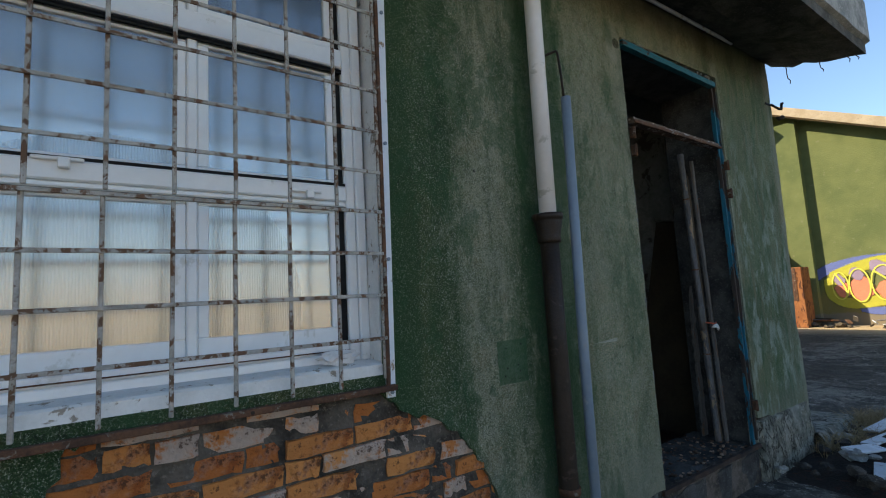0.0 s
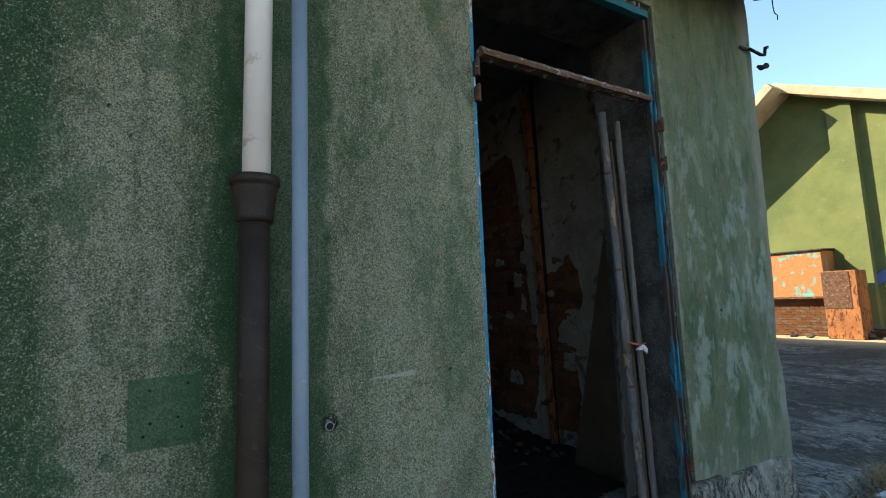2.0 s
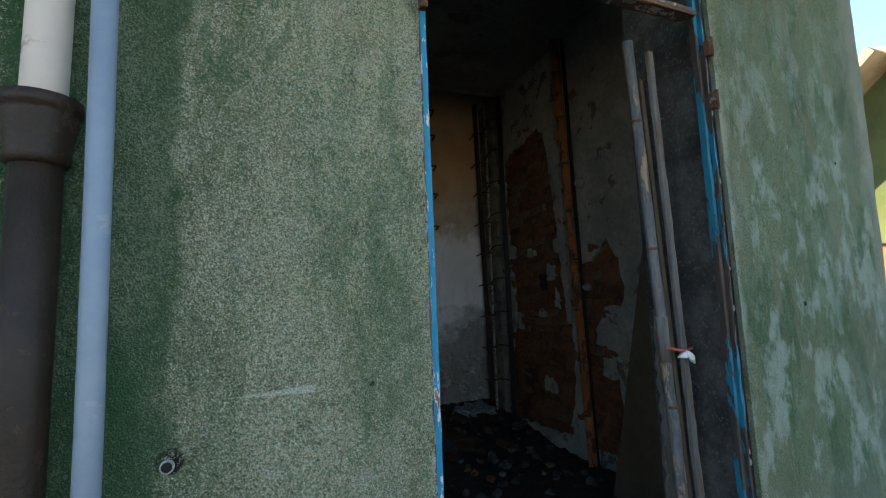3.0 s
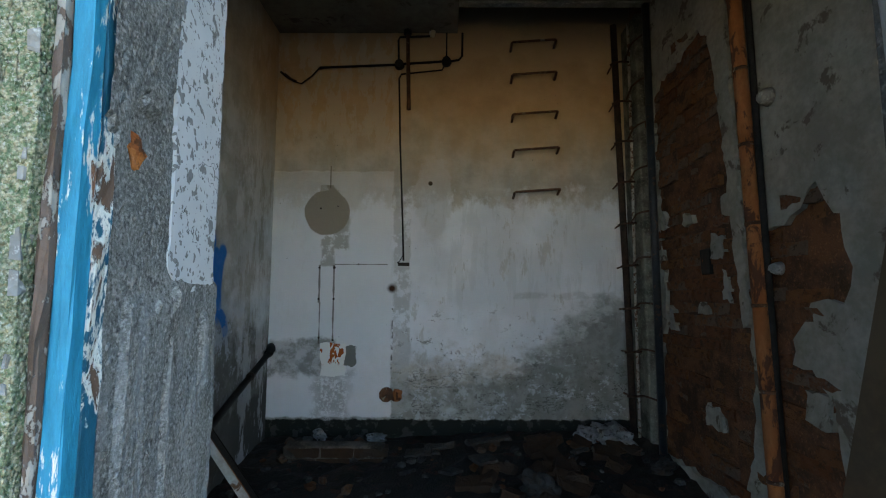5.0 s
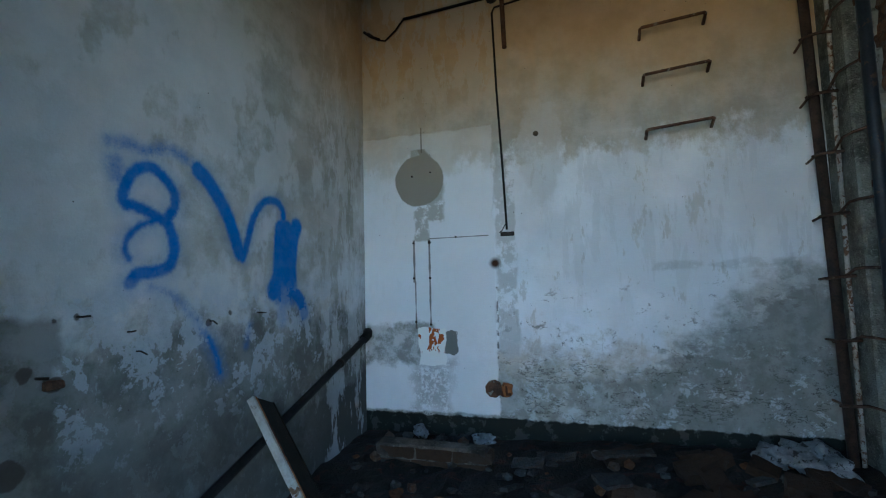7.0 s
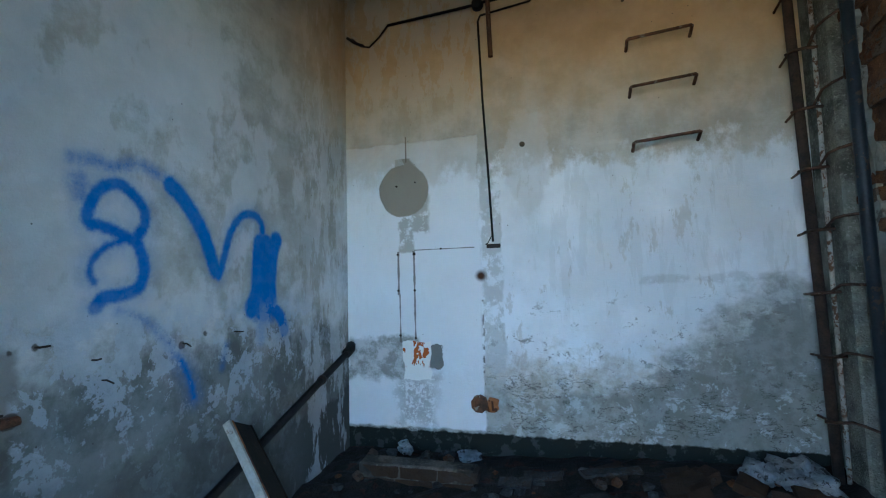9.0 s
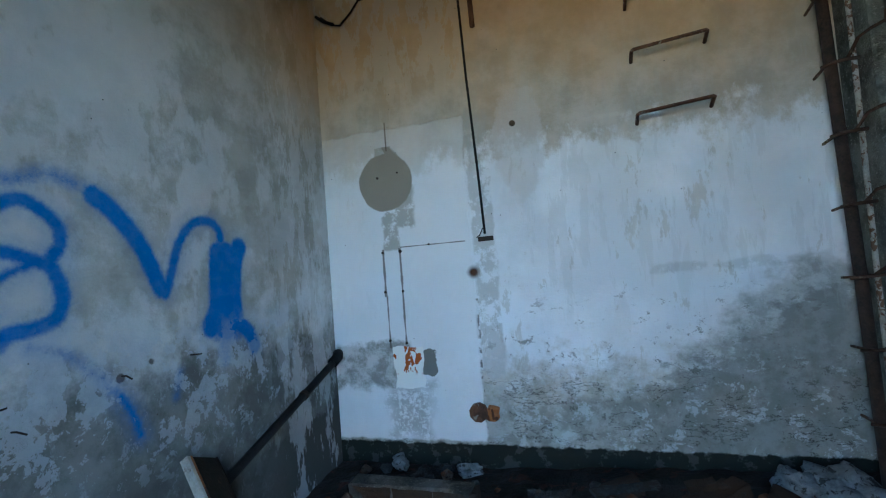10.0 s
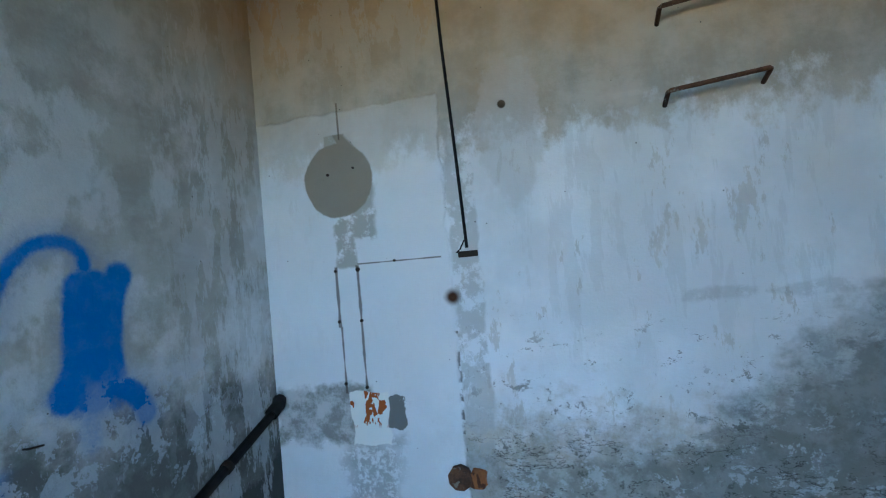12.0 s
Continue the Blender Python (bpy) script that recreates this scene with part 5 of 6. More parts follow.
GLASS = glass_node()
window()
structure("window_return", sheet([(0.863, 1.2), (0.9, 1.2), (0.94, 3.25), (0.897, 3.25)], [], lambda u, v, d: (u, 1.748 + d, v), 0.4), M["sill"], "white painted window return")
structure("window_head", boxed(-3.2, 0.9, 1.76, 2.2, 3.2, 3.25), M["masonry"])
structure("wall_behind_window", boxed(-3.4, 1.3, 2.6, 2.65, 0.2, 3.6), M["warm_wall"])
structure("wall_side_window", boxed(0.87, 0.9, 1.915, 2.2, 1.15, 3.25), M["masonry"])

# rusty window grille
def grille():
    g = thing("window_grille", "off-white steel bar grille over the window, rust showing through flaking paint", "grille", (0, 1.70, 1.16))
    def bars(name, a, b, w, h, label=""):
        part(name, beam(bmesh.new(), (a[0], a[1] - 1.70, a[2] - 1.16), (b[0], b[1] - 1.70, b[2] - 1.16), w, h, 0.002), M["bar"], g, label)
    for k in range(-11, 7):
        x = -0.045 + 0.1822 * (k - 1) if k < 7 else 0
        lean = 0.002 * math.sin(k * 2.1)
        bars("upright", (x + lean, 1.706, 1.875), (x - lean, 1.706, 3.2), 0.013, 0.013)
        if k < 6:
            bars("upright", (x - 0.006 + lean, 1.706, 1.185), (x - 0.004, 1.706, 1.868), 0.013, 0.013)
        else:
            bars("upright", (x - 0.006 + lean, 1.706, 1.2), (x - 0.004, 1.706, 1.868), 0.013, 0.013)
    for i, z in enumerate((1.356, 1.524, 1.69, 1.858, 2.021, 2.192, 2.366, 2.537, 2.708, 2.88, 3.05)):
        bars("crossbar", (-3.0, 1.692, z + 0.004 * math.sin(i * 3)), (0.868, 1.692, z), 0.007, 0.014)
    bm = beam(bmesh.new(), (-3.0, 0.004, 0.006), (0.905, 0.004, 0.0), 0.03, 0.022, 0.002)
    part("bottom_angle", bm, M["rust"], g, "rusty angle iron along the bottom")
    bm = beam(bmesh.new(), (0.868, 0.0, 0.0), (0.888, 0.0, 2.05), 0.014, 0.016, 0.002)
    part("side_angle", bm, M["rust"], g, "rusty angle iron at the side")
    for x in (-0.9, -0.28, 0.36):
        part("bolt", tube(bmesh.new(), [(x, -0.012, 0.0), (x, 0.0, 0.0)], 0.007, 6), M["iron"], g, "dark bolt head")


grille()
bm = sheet([(0.872, 1.12), (0.908, 1.12), (0.945, 3.25), (0.908, 3.25)], [], lambda u, v, d: (u, FRONT - 0.016 + d, v), 0.013)
strip = thing("edge_strip", "grey-white painted metal strip screwed beside the window", "trim", (0.9, FRONT, 1.12))
bm.transform(Matrix.Translation((-0.9, -FRONT, -1.12)))
part("strip", bm, M["zinc"], strip)
for z in (1.14, 1.67, 2.16, 2.75):
    part("screw", tube(bmesh.new(), [(-0.008 + 0.0175 * (z - 1.12), -0.022, z - 1.12), (-0.008 + 0.0175 * (z - 1.12), -0.014, z - 1.12)], 0.008, 8), M["conduit"], strip, "blue-grey screw head")
# crumpled bag on the sill
bm = rubble_bm(0.075, 77, 0.45, 3)
for v in bm.verts:
    v.co += Vector((0, 0, 0.012 * noise.noise(v.co * 40)))
bm.transform(Matrix.Translation((0.7, 1.80, 1.29)) @ pose(0, 0, 0, 0, 0, 10) @ Matrix.Diagonal((1.5, 0.6, 1, 1)))
tagged(mesh_object("crumpled_bag", bm, M["cloth"], None, "crumpled white plastic bag lying on the window sill"), category="bag")

# ---- pipes on the facade ----
def downpipe():
    p = thing("drain_pipe", "white plastic downpipe set into a black cast-iron pipe on the wall", "pipe", (1.802, 1.658, -0.02))
    part("upper_pipe", tube(bmesh.new(), [(0.03, -0.01, 5.0), (0.018, 0, 3.1), (0.004, 0, 1.87)], 0.044, 20), M["pvc"], p, "white plastic pipe")
    bm = tube(bmesh.new(), [(-0.004, 0, 0), (-0.004, 0, 0.6), (-0.003, 0, 1.2), (0, 0, 1.80)], 0.048, 24)
    part("lower_pipe", bm, M["iron"], p, "black cast-iron pipe with drips")
    bm = tube(bmesh.new(), [(0, 0, 1.765), (0, 0, 1.77), (0, 0, 1.785), (0, 0, 1.80), (0, 0, 1.84), (0, 0, 1.875), (0, 0, 1.885), (0, 0, 1.888), (0, 0, 1.915), (0, 0, 1.92)], 0.08, 24,
              [0.048, 0.058, 0.061, 0.058, 0.065, 0.071, 0.071, 0.078, 0.078, 0.046])
    part("socket", bm, M["iron"], p, "belled iron socket")
    for z in (0.55, 3.4):
        part("clip", tube(bmesh.new(), [(0, 0, z), (0, 0, z + 0.03)], 0.053, 16), M["rust"], p, "rusty pipe clip")
    c = thing("conduit", "blue-grey plastic cable conduit fixed upright to the wall", "pipe", (1.925, 1.615, -0.02))
    part("tube", tube(bmesh.new(), [(0.004, 0, 0), (0.006, -0.008, 1.2), (0.006, -0.035, 2.54)], 0.0255, 14), M["conduit"], c)
    part("wire", tube(bmesh.new(), [(0.0, -0.03, 2.5), (-0.004, -0.025, 2.66), (-0.012, -0.02, 2.79), (-0.02, -0.015, 2.80), (-0.055, 0.01, 2.785), (-0.13, 0.06, 2.735)], 0.007, 6), M["iron"], c, "bent black cable end")
    return p


downpipe()
r = thing("wall_rod", "thin white rod fixed high on the wall under the canopy", "rod", (3.3, 1.7, 3.54))
part("rod", tube(bmesh.new(), [(-1.6, 0, -0.02), (1.05, 0, 0.016)], 0.014, 8), M["zinc"], r)
for x in (-1.0, 0.6):
    part("peg", tube(bmesh.new(), [(x, 0, 0), (x, 0.04, 0)], 0.006, 6), M["rust"], r)
br = thing("wire_bracket", "black iron hook bracket at the building corner", "bracket", (5.13, 1.73, 3.15))
part("plate", boxed(-0.16, -0.05, -0.012, -0.004, -0.01, 0.01, 0.002), M["black"], br)
part("hook", tube(bmesh.new(), [(-0.06, -0.02, 0.0), (0.02, -0.05, -0.04), (0.05, -0.06, -0.04), (0.07, -0.06, 0.02), (0.1, -0.06, 0.03)], 0.012, 6), M["black"], br)
part("insulator", tube(bmesh.new(), [(0.0, -0.03, -0.12), (0.03, -0.04, -0.13), (0.06, -0.05, -0.12), (0.075, -0.05, -0.11)], 0.014, 8, [0.01, 0.02, 0.014, 0.022]), M["black"], br)
pl = thing("wall_plug", "grey plastic pipe stub in a chipped hole in the wall", "pipe", (2.055, 1.73, 1.06))
part("ring", tube(bmesh.new(), [(0, -0.009, 0), (0, 0.0, 0)], 0.016, 14), M["concrete"], pl)
part("bore", tube(bmesh.new(), [(0, -0.0105, 0), (0, -0.0095, 0)], 0.012, 12), M["black"], pl, "dark bore")
tagged(mesh_object("nail", tube(bmesh.new(), [(2.17, 1.7, 3.34), (2.2, 1.74, 3.32)], 0.012, 6), M["rust"], None, "short rusty stub sticking out of the wall"), category="nail")
for x, y, s in ((5.24, 1.35, 1), (5.2, 1.15, 0.7), (5.22, 1.6, 0.6), (5.24, 1.1, 1)):
    bm = tube(bmesh.new(), [(x, y, 3.52), (x, y, 3.44), (x + 0.01, y, 3.40), (x - 0.01 + 0.02 * s, y - 0.02, 3.37), (x + 0.02, y - 0.01, 3.33 + 0.03 * s)], 0.004, 5)
    tagged(mesh_object("bent_wire", bm, M["rust"], None, "bent reinforcement wire hanging from the canopy edge"), category="wire", group="wires at the canopy edge")
bm = rubble_bm(0.07, 5, 0.7)
bm.transform(Matrix.Translation((5.17, 1.12, 3.87)))
tagged(mesh_object("loose_brick", bm, M["brick"], None, "broken reddish brick lying on the canopy"), category="brick")

# ---- room fittings ----
for i, (x0, z) in enumerate(((3.757, 2.262), (3.757, 2.632), (3.752, 2.955), (3.75, 3.315), (3.75, 3.615))):
    rung = thing("climbing_rung", "rusty bent iron rung set in the plaster wall", "rung", (x0, BACK, z), "wall rungs")
    pts = [(0.0, 0.0, -0.05), (0.0, -0.088, -0.018), (0.008, -0.098, -0.014), (0.2, -0.1, 0.0), (0.385, -0.098, 0.014), (0.393, -0.088, 0.014), (0.393, 0.0, -0.015)]
    part("bar", tube(bmesh.new(), pts, 0.0105, 7), M["rust"], rung)


def wiring():
    w = thing("surface_wiring", "black surface wiring with round junction boxes high on the wall", "wiring", (2.75, BACK, 3.43))
    def line(name, pts, r, label=""):
        part(name, tube(bmesh.new(), [(x - 2.75, -0.02, z - 3.43) for x, z in pts], r, 6), M["black"], w, label)
    line("conduit", [(2.03, 3.40), (2.74, 3.43)], 0.011, "black steel tube")
    line("conduit", [(2.75, 3.435), (3.17, 3.462)], 0.011, "black steel tube")
    line("conduit", [(2.74, 3.44), (2.735, 3.66), (2.75, 3.69), (3.02, 3.70)], 0.010, "black steel tube")
    line("conduit", [(3.17, 3.455), (3.28, 3.475), (3.31, 3.51), (3.315, 3.73)], 0.010, "black steel tube")
    line("cable", [(3.17, 3.46), (3.172, 3.73)], 0.007)
    line("cable", [(3.16, 3.44), (3.13, 3.38), (2.9, 3.355), (2.765, 3.34), (2.745, 3.3), (2.76, 2.7), (2.785, 2.1), (2.8, 1.66)], 0.008, "long black cable")
    line("cable", [(2.79, 1.7), (2.765, 1.655), (2.745, 1.64)], 0.004)
    line("cable", [(2.03, 3.40), (1.96, 3.32), (1.87, 3.25), (1.8, 3.27), (1.72, 3.345)], 0.007, "slack cable end")
    line("cable", [(1.82, 3.27), (1.74, 3.31), (1.68, 3.36)], 0.011)
    for x, z in ((2.745, 3.432), (3.17, 3.462)):
        part("junction_box", tube(bmesh.new(), [(x - 2.75, -0.045, z - 3.43), (x - 2.75, 0.0, z - 3.43)], 0.045, 12, [0.038, 0.046]), M["black"], w, "round black junction box")
    part("outlet_notch", boxed(0.0, 0.1, -0.012, -0.001, -1.815, -1.785, 0.003), M["iron"], w, "dark outlet recess")
    s = thing("iron_post", "rusty flat iron bar fixed upright on the wall", "bar", (2.84, BACK, 3.0))
    part("bar", tube(bmesh.new(), [(-0.005, -0.045, 0.0), (-0.02, -0.045, 0.74)], 0.017, 8), M["rust"], s)
    part("cap", tube(bmesh.new(), [(-0.02, -0.045, 0.70), (-0.02, -0.045, 0.76)], 0.035, 8), M["black"], s, "dark cap")
    l = thing("lamp_holder", "small cream ceramic lamp holder under the ceiling", "lamp", (3.04, BACK, 3.72))
    part("socket", tube(bmesh.new(), [(0, -0.03, -0.03), (0.01, -0.04, 0.02)], 0.022, 8), material("cream_ceramic", plain((0.6, 0.5, 0.3), (0.7, 0.6, 0.4), 9, 0.4)), l)
    part("clip", boxed(-0.025, -0.005, -0.035, -0.0, 0.0, 0.025, 0.003), M["cloth"], l)
    c = thing("pipe_stub", "two rusted pipe stubs cut off flush in the wall", "pipe", (2.70, BACK, 0.53))
    part("flange", tube(bmesh.new(), [(-0.035, -0.03, 0.0), (-0.035, 0.0, 0.0)], 0.062, 9), M["rust"], c)
    bm = rubble_bm(0.065, 31, 1.0)
    bm.transform(Matrix.Translation((0.055, -0.01, -0.005)) @ Matrix.Diagonal((1, 0.5, 1.05, 1)))
    part("stub", bm, M["orange_rust"], c, "orange rusted stub")
    for x, z, r in ((2.07, 2.12, 0.008), (2.22, 2.14, 0.006), (2.07, 1.33, 0.009), (2.2, 1.33, 0.009), (2.08, 1.0, 0.009), (2.2, 0.98, 0.009), (2.07, 1.6, 0.008), (2.2, 1.6, 0.012), (2.41, 1.63, 0.007)):
        tagged(mesh_object("screw", tube(bmesh.new(), [(x, BACK - 0.008, z), (x, BACK, z)], r, 8), M["iron"], None, "dark rusty screw standing in the plaster"), category="screw", group="old screws in the back wall")


wiring()

for y, z, r in ((3.17, 1.19, 0.007), (3.36, 1.12, 0.006), (3.40, 1.04, 0.006), (3.05, 1.0, 0.009), (3.77, 1.13, 0.006), (4.1, 1.15, 0.006), (3.62, 0.36, 0.007)):
    rndn = random.Random(int(y * 100))
    bm = tube(bmesh.new(), [(LEFT - 0.005, y, z), (LEFT + 0.02, y + 0.005, z), (LEFT + 0.022, y + 0.02 + 0.03 * rndn.random(), z + rndn.uniform(-0.02, 0.01))], r * 0.6, 5)
    tagged(mesh_object("bent_nail", bm, M["iron"], None, "bent rusty nail sticking out of the plaster"), category="nail", group="bent nails in the side wall")
bm = boxed(LEFT - 0.01, LEFT + 0.025, 3.07, 3.13, 0.955, 0.985, 0.006, 0.004)
tagged(mesh_object("wall_bracket", bm, M["rust"], None, "rusty bracket stub in a patched hole"), category="bracket")

# slanting black pipe on the left wall
rail = thing("slanting_pipe", "black pipe running slantwise down along the plaster wall", "pipe", (1.70, 4.4, 0.6))
part("run", tube(bmesh.new(), [(0, 0.87, 0.295), (0, -0.65, -0.235), (0, -1.0, -0.357)], 0.024, 10), M["black"], rail)
part("elbow", tube(bmesh.new(), [(-0.02, 0.93, 0.325), (0, 0.89, 0.31), (0, 0.82, 0.28)], 0.036, 10), M["black"], rail, "thick black elbow")
for t in (0.25, 0.72):
    part("clip", tube(bmesh.new(), [(0, 0.87 - 1.52 * t, 0.295 - 0.53 * t), (0, 0.84 - 1.52 * t, 0.285 - 0.53 * t)], 0.03, 10), M["iron"], rail)

# channel plank leaning by the left wall
def channel(top, bot):
    ch = thing("channel_plank", "dark brown channel beam with chipped white side leaning on rubble", "beam", top)
    d = Vector(bot) - Vector(top)
    along = d.normalized()
    up = Vector((0.6, 0.45, 1))
    face = (up - along * along.dot(up)).normalized()
    wide = face.cross(along).normalized()
    wide = wide if wide.y < 0 else -wide

    def slab(name, w0, w1, f0, f1, mat, label=""):
        bm = bmesh.new()
        n = 12
        rings = [[bm.verts.new(along * (d.length * i / n) + wide * (w + 0.002 * noise.noise((i, w * 90, 0))) + face * f) for w, f in ((w0, f0), (w1, f0), (w1, f1), (w0, f1))] for i in range(n + 1)]
        for a, b in zip(rings, rings[1:]):
            for k in range(4):
                bm.faces.new((a[k], a[(k + 1) % 4], b[(k + 1) % 4], b[k]))
        bm.faces.new(rings[0][::-1]), bm.faces.new(rings[-1])
        bmesh.ops.recalc_face_normals(bm, faces=bm.faces)
        part(name, bm, mat, ch, label)
    slab("web", -0.098, 0.066, -0.012, 0.0, M["tar"])
    slab("flange", 0.0675, 0.086, -0.035, 0.004, M["flange"], "chipped white side flange")
    slab("flange", -0.107, -0.0985, -0.06, 0.004, M["tar"])
    slab("rusty_lip", 0.056, 0.0665, 0.001, 0.006, M["orange_rust"], "rust line along the edge")


channel((1.70, 4.08, 0.70), (2.28, 3.86, 0.12))

# pipes and pier in the far corner
structure("corner_pier", boxed(4.752, 4.84, 5.03, 5.349, 0.05, CEIL - 0.002, 0.012), M["pier"], "narrow banded concrete pier in the corner")
rack = thing("pipe_cluster", "rusty upright pipes clamped together in the room corner", "pipes", (4.7, 5.08, 0.08))
part("pipe", tube(bmesh.new(), [(-0.016, 0.11, 0.02), (-0.03, 0.11, 1.2), (-0.058, 0.11, 2.7), (-0.07, 0.11, 3.64)], 0.027, 10), M["black_iron"], rack, "brown rusty pipe")
part("pipe", tube(bmesh.new(), [(0.022, 0.09, 0.02), (0.028, 0.09, 1.2), (0.04, 0.08, 2.6), (0.045, 0.08, 3.64)], 0.013, 8), M["bar"], rack, "thin pale flaking pipe")
part("pipe", tube(bmesh.new(), [(0.078, -0.19, 0.02), (0.082, -0.19, 3.64)], 0.029, 10), M["blue_iron"], rack, "dark blue-grey pipe")
for k in range(9):
    z = 0.476 + 0.3505 * k
    dx = -0.012 - 0.018 * (z - 0.5)
    part("clamp", tube(bmesh.new(), [(dx - 0.05, 0.1, z - 0.006), (dx - 0.02, 0.065, z), (dx + 0.04, 0.055, z + 0.004), (dx + 0.1, 0.07, z + 0.006)], 0.009, 6), M["dark_rust"], rack, "rusty clamp hook")
    part("stirrup", tube(bmesh.new(), [(0.0, 0.07, z), (0.025, 0.0, z + 0.02 + 0.012 * k), (0.045, -0.06, z + 0.02 + 0.014 * k), (0.06, -0.17, z + 0.02 + 0.012 * k)], 0.008, 6), M["dark_rust"], rack, "bent rusty rod round the pier")
    part("pin", beam(bmesh.new(), (dx - 0.03, 0.1, z), (dx - 0.02, 0.26, z - 0.01), 0.012, 0.012, 0.002), M["rust"], rack)

pipe = thing("rusty_pipe", "orange rusty pipe in short lengths, upright by the bare brick", "pipe", (4.74, 3.617, 0.06))
for k in range(9):
    z0, z1 = 0.42 * k, 0.42 * (k + 1)
    off = 0.035 * k * 0.42
    part("length", tube(bmesh.new(), [(0, off, z0 + 0.004), (0, off + 0.014, z1 - 0.004)], 0.036, 14), M["orange_rust"], pipe)
    part("collar", tube(bmesh.new(), [(0, off + 0.014, z1 - 0.014), (0, off + 0.015, z1 + 0.004)], 0.039, 14), M["rust"], pipe, "dark joint collar")
wire = thing("black_hose", "black hose running upright beside the rusty pipe", "hose", (4.77, 3.60, 0.06))
part("hose", tube(bmesh.new(), [(0, 0, 0), (0, 0.03, 1.2), (0, 0.05, 2.4), (0, 0.07, 3.65)], 0.017, 8), M["black"], wire)
for y, z, r, m in ((3.60, 2.38, 0.05, "concrete"), (3.60, 1.50, 0.035, "chalk")):
    f = thing("wall_boss", "round grey fixing boss on the plaster wall", "fixture", (RIGHT, y, z))
    part("boss", tube(bmesh.new(), [(0.0, 0, 0), (-0.03, 0, 0), (-0.05, 0, 0)], r, 12, [r, r * 0.8, r * 0.5]), M[m], f)

# ragged plaster rib left of the rusty pipe
bm = sheet(ragged([(3.83, 1.22), (3.88, 1.2), (3.94, 1.7), (3.97, 2.1), (4.03, 2.75), (4.1, 3.05), (4.2, 3.7), (3.9, 3.7), (3.88, 2.4)], 0.05, 0.014, 15), [], lambda u, v, d: (RIGHT - 0.02 + d, u, v), 0.06)
structure("plaster_rib", bm, plaster_right.data.materials[0], "ragged rib of old plaster")
for i, (y, z, w, h) in enumerate(((4.79, 1.93, 0.07, 0.16), (4.13, 1.66, 0.12, 0.16), (4.05, 1.43, 0.06, 0.2), (4.72, 1.2, 0.09, 0.16), (4.25, 0.62, 0.18, 0.14), (4.45, 1.88, 0.12, 0.08), (4.0, 1.9, 0.1, 0.14), (4.3, 1.28, 0.12, 0.07), (3.42, 0.86, 0.14, 0.16))):
    bm = sheet(ragged([(y - w / 2, z - h / 2), (y + w / 2, z - h * 0.4), (y + w * 0.4, z + h / 2), (y - w * 0.35, z + h * 0.4)], 0.03, 0.014, 500 + i), [], lambda u, v, d: (RIGHT - 0.004 + d, u, v), 0.04)
    structure("plaster_remnant", bm, plaster_right.data.materials[0], "scrap of grey plaster left on the brickwork")
# flush dark block, the shade of a brick hole painted in
structure("brick_cavity", boxed(RIGHT - 0.002, RIGHT + 0.02, 4.2, 4.33, 1.5, 1.66, 0.004, 0.01), M["dark_void"], "near-black block standing in for the shaded hole of a missing brick")


# ---- sprayed paint ----
def spray(name, strokes, place, mat, label, parent=None):
    """Ribbons with soft edges; a stroke is (points, half width)."""
    bm = bmesh.new()
    lay = bm.verts.layers.float.new("edge")
    for s, (pts, hw) in enumerate(strokes):
        fine = []
        for i in range(len(pts) - 1):
            p0, p1, p2, p3 = (Vector(pts[max(0, min(len(pts) - 1, i + k))]) for k in (-1, 0, 1, 2))
            for j in range(6):
                t = j / 6
                fine.append(0.5 * ((2 * p1) + (p2 - p0) * t + (2 * p0 - 5 * p1 + 4 * p2 - p3) * t * t + (3 * p1 - p0 - 3 * p2 + p3) * t ** 3))
        fine.append(Vector(pts[-1]))
        d0, d1 = (fine[1] - fine[0]).normalized(), (fine[-1] - fine[-2]).normalized()
        fine = [fine[0] - d0 * hw * 1.4] + fine + [fine[-1] + d1 * hw * 1.4]
        rows = []
        for i, p in enumerate(fine):
            d = (fine[min(i + 1, len(fine) - 1)] - fine[max(i - 1, 0)]).normalized()
            nrm = Vector((-d.y, d.x))
            row = []
            for k in (-2.4, -1.2, 0, 1.2, 2.4):
                q = p + nrm * hw * k
                v = bm.verts.new(place(q.x, q.y, 0.0004 * s))
                v[lay] = 2.4 if i in (0, len(fine) - 1) else abs(k)
                row.append(v)
            rows.append(row)
        for a, b in zip(rows, rows[1:]):
            for k in range(4):
                bm.faces.new((a[k], a[k + 1], b[k + 1], b[k]))
    ob = mesh_object(name, bm, mat, parent, label)
    return tagged(ob, kind="" if parent else "structure")


def spray_paint(name, colour, soft=0.5, cover=1.0):
    def fn(g):
        a = g.nt.nodes.new("ShaderNodeAttribute")
        a.attribute_name = "edge"
        e = g.add(a.outputs["Fac"], g.mul(g.sub(g.noise(28, 5, 0.7), 0.5), 0.7))
        grain = g.add(0.72, g.mul(g.noise(60, 3), 0.5))
        al = g.mul(g.mul(g.ss(e, 1.25 + soft, 1.2 - soft * 0.7), cover), g.mn(grain, 1.0))
        chips = g.ss(g.noise(13, 8, 0.74), 0.66, 0.68)
        return dict(color=g.mix(g.noise(7, 4), colour, tuple(v * 0.75 for v in colour)), rough=0.7, alpha=g.mul(al, g.inv(chips)))
    return material(name, fn)


BLUE = (0.006, 0.17, 0.5)
def loop(cy, cz, ry, rz, a0, a1, n=12):
    return [(cy + ry * math.cos(radians(a0 + (a1 - a0) * i / n)), cz + rz * math.sin(radians(a0 + (a1 - a0) * i / n))) for i in range(n + 1)]


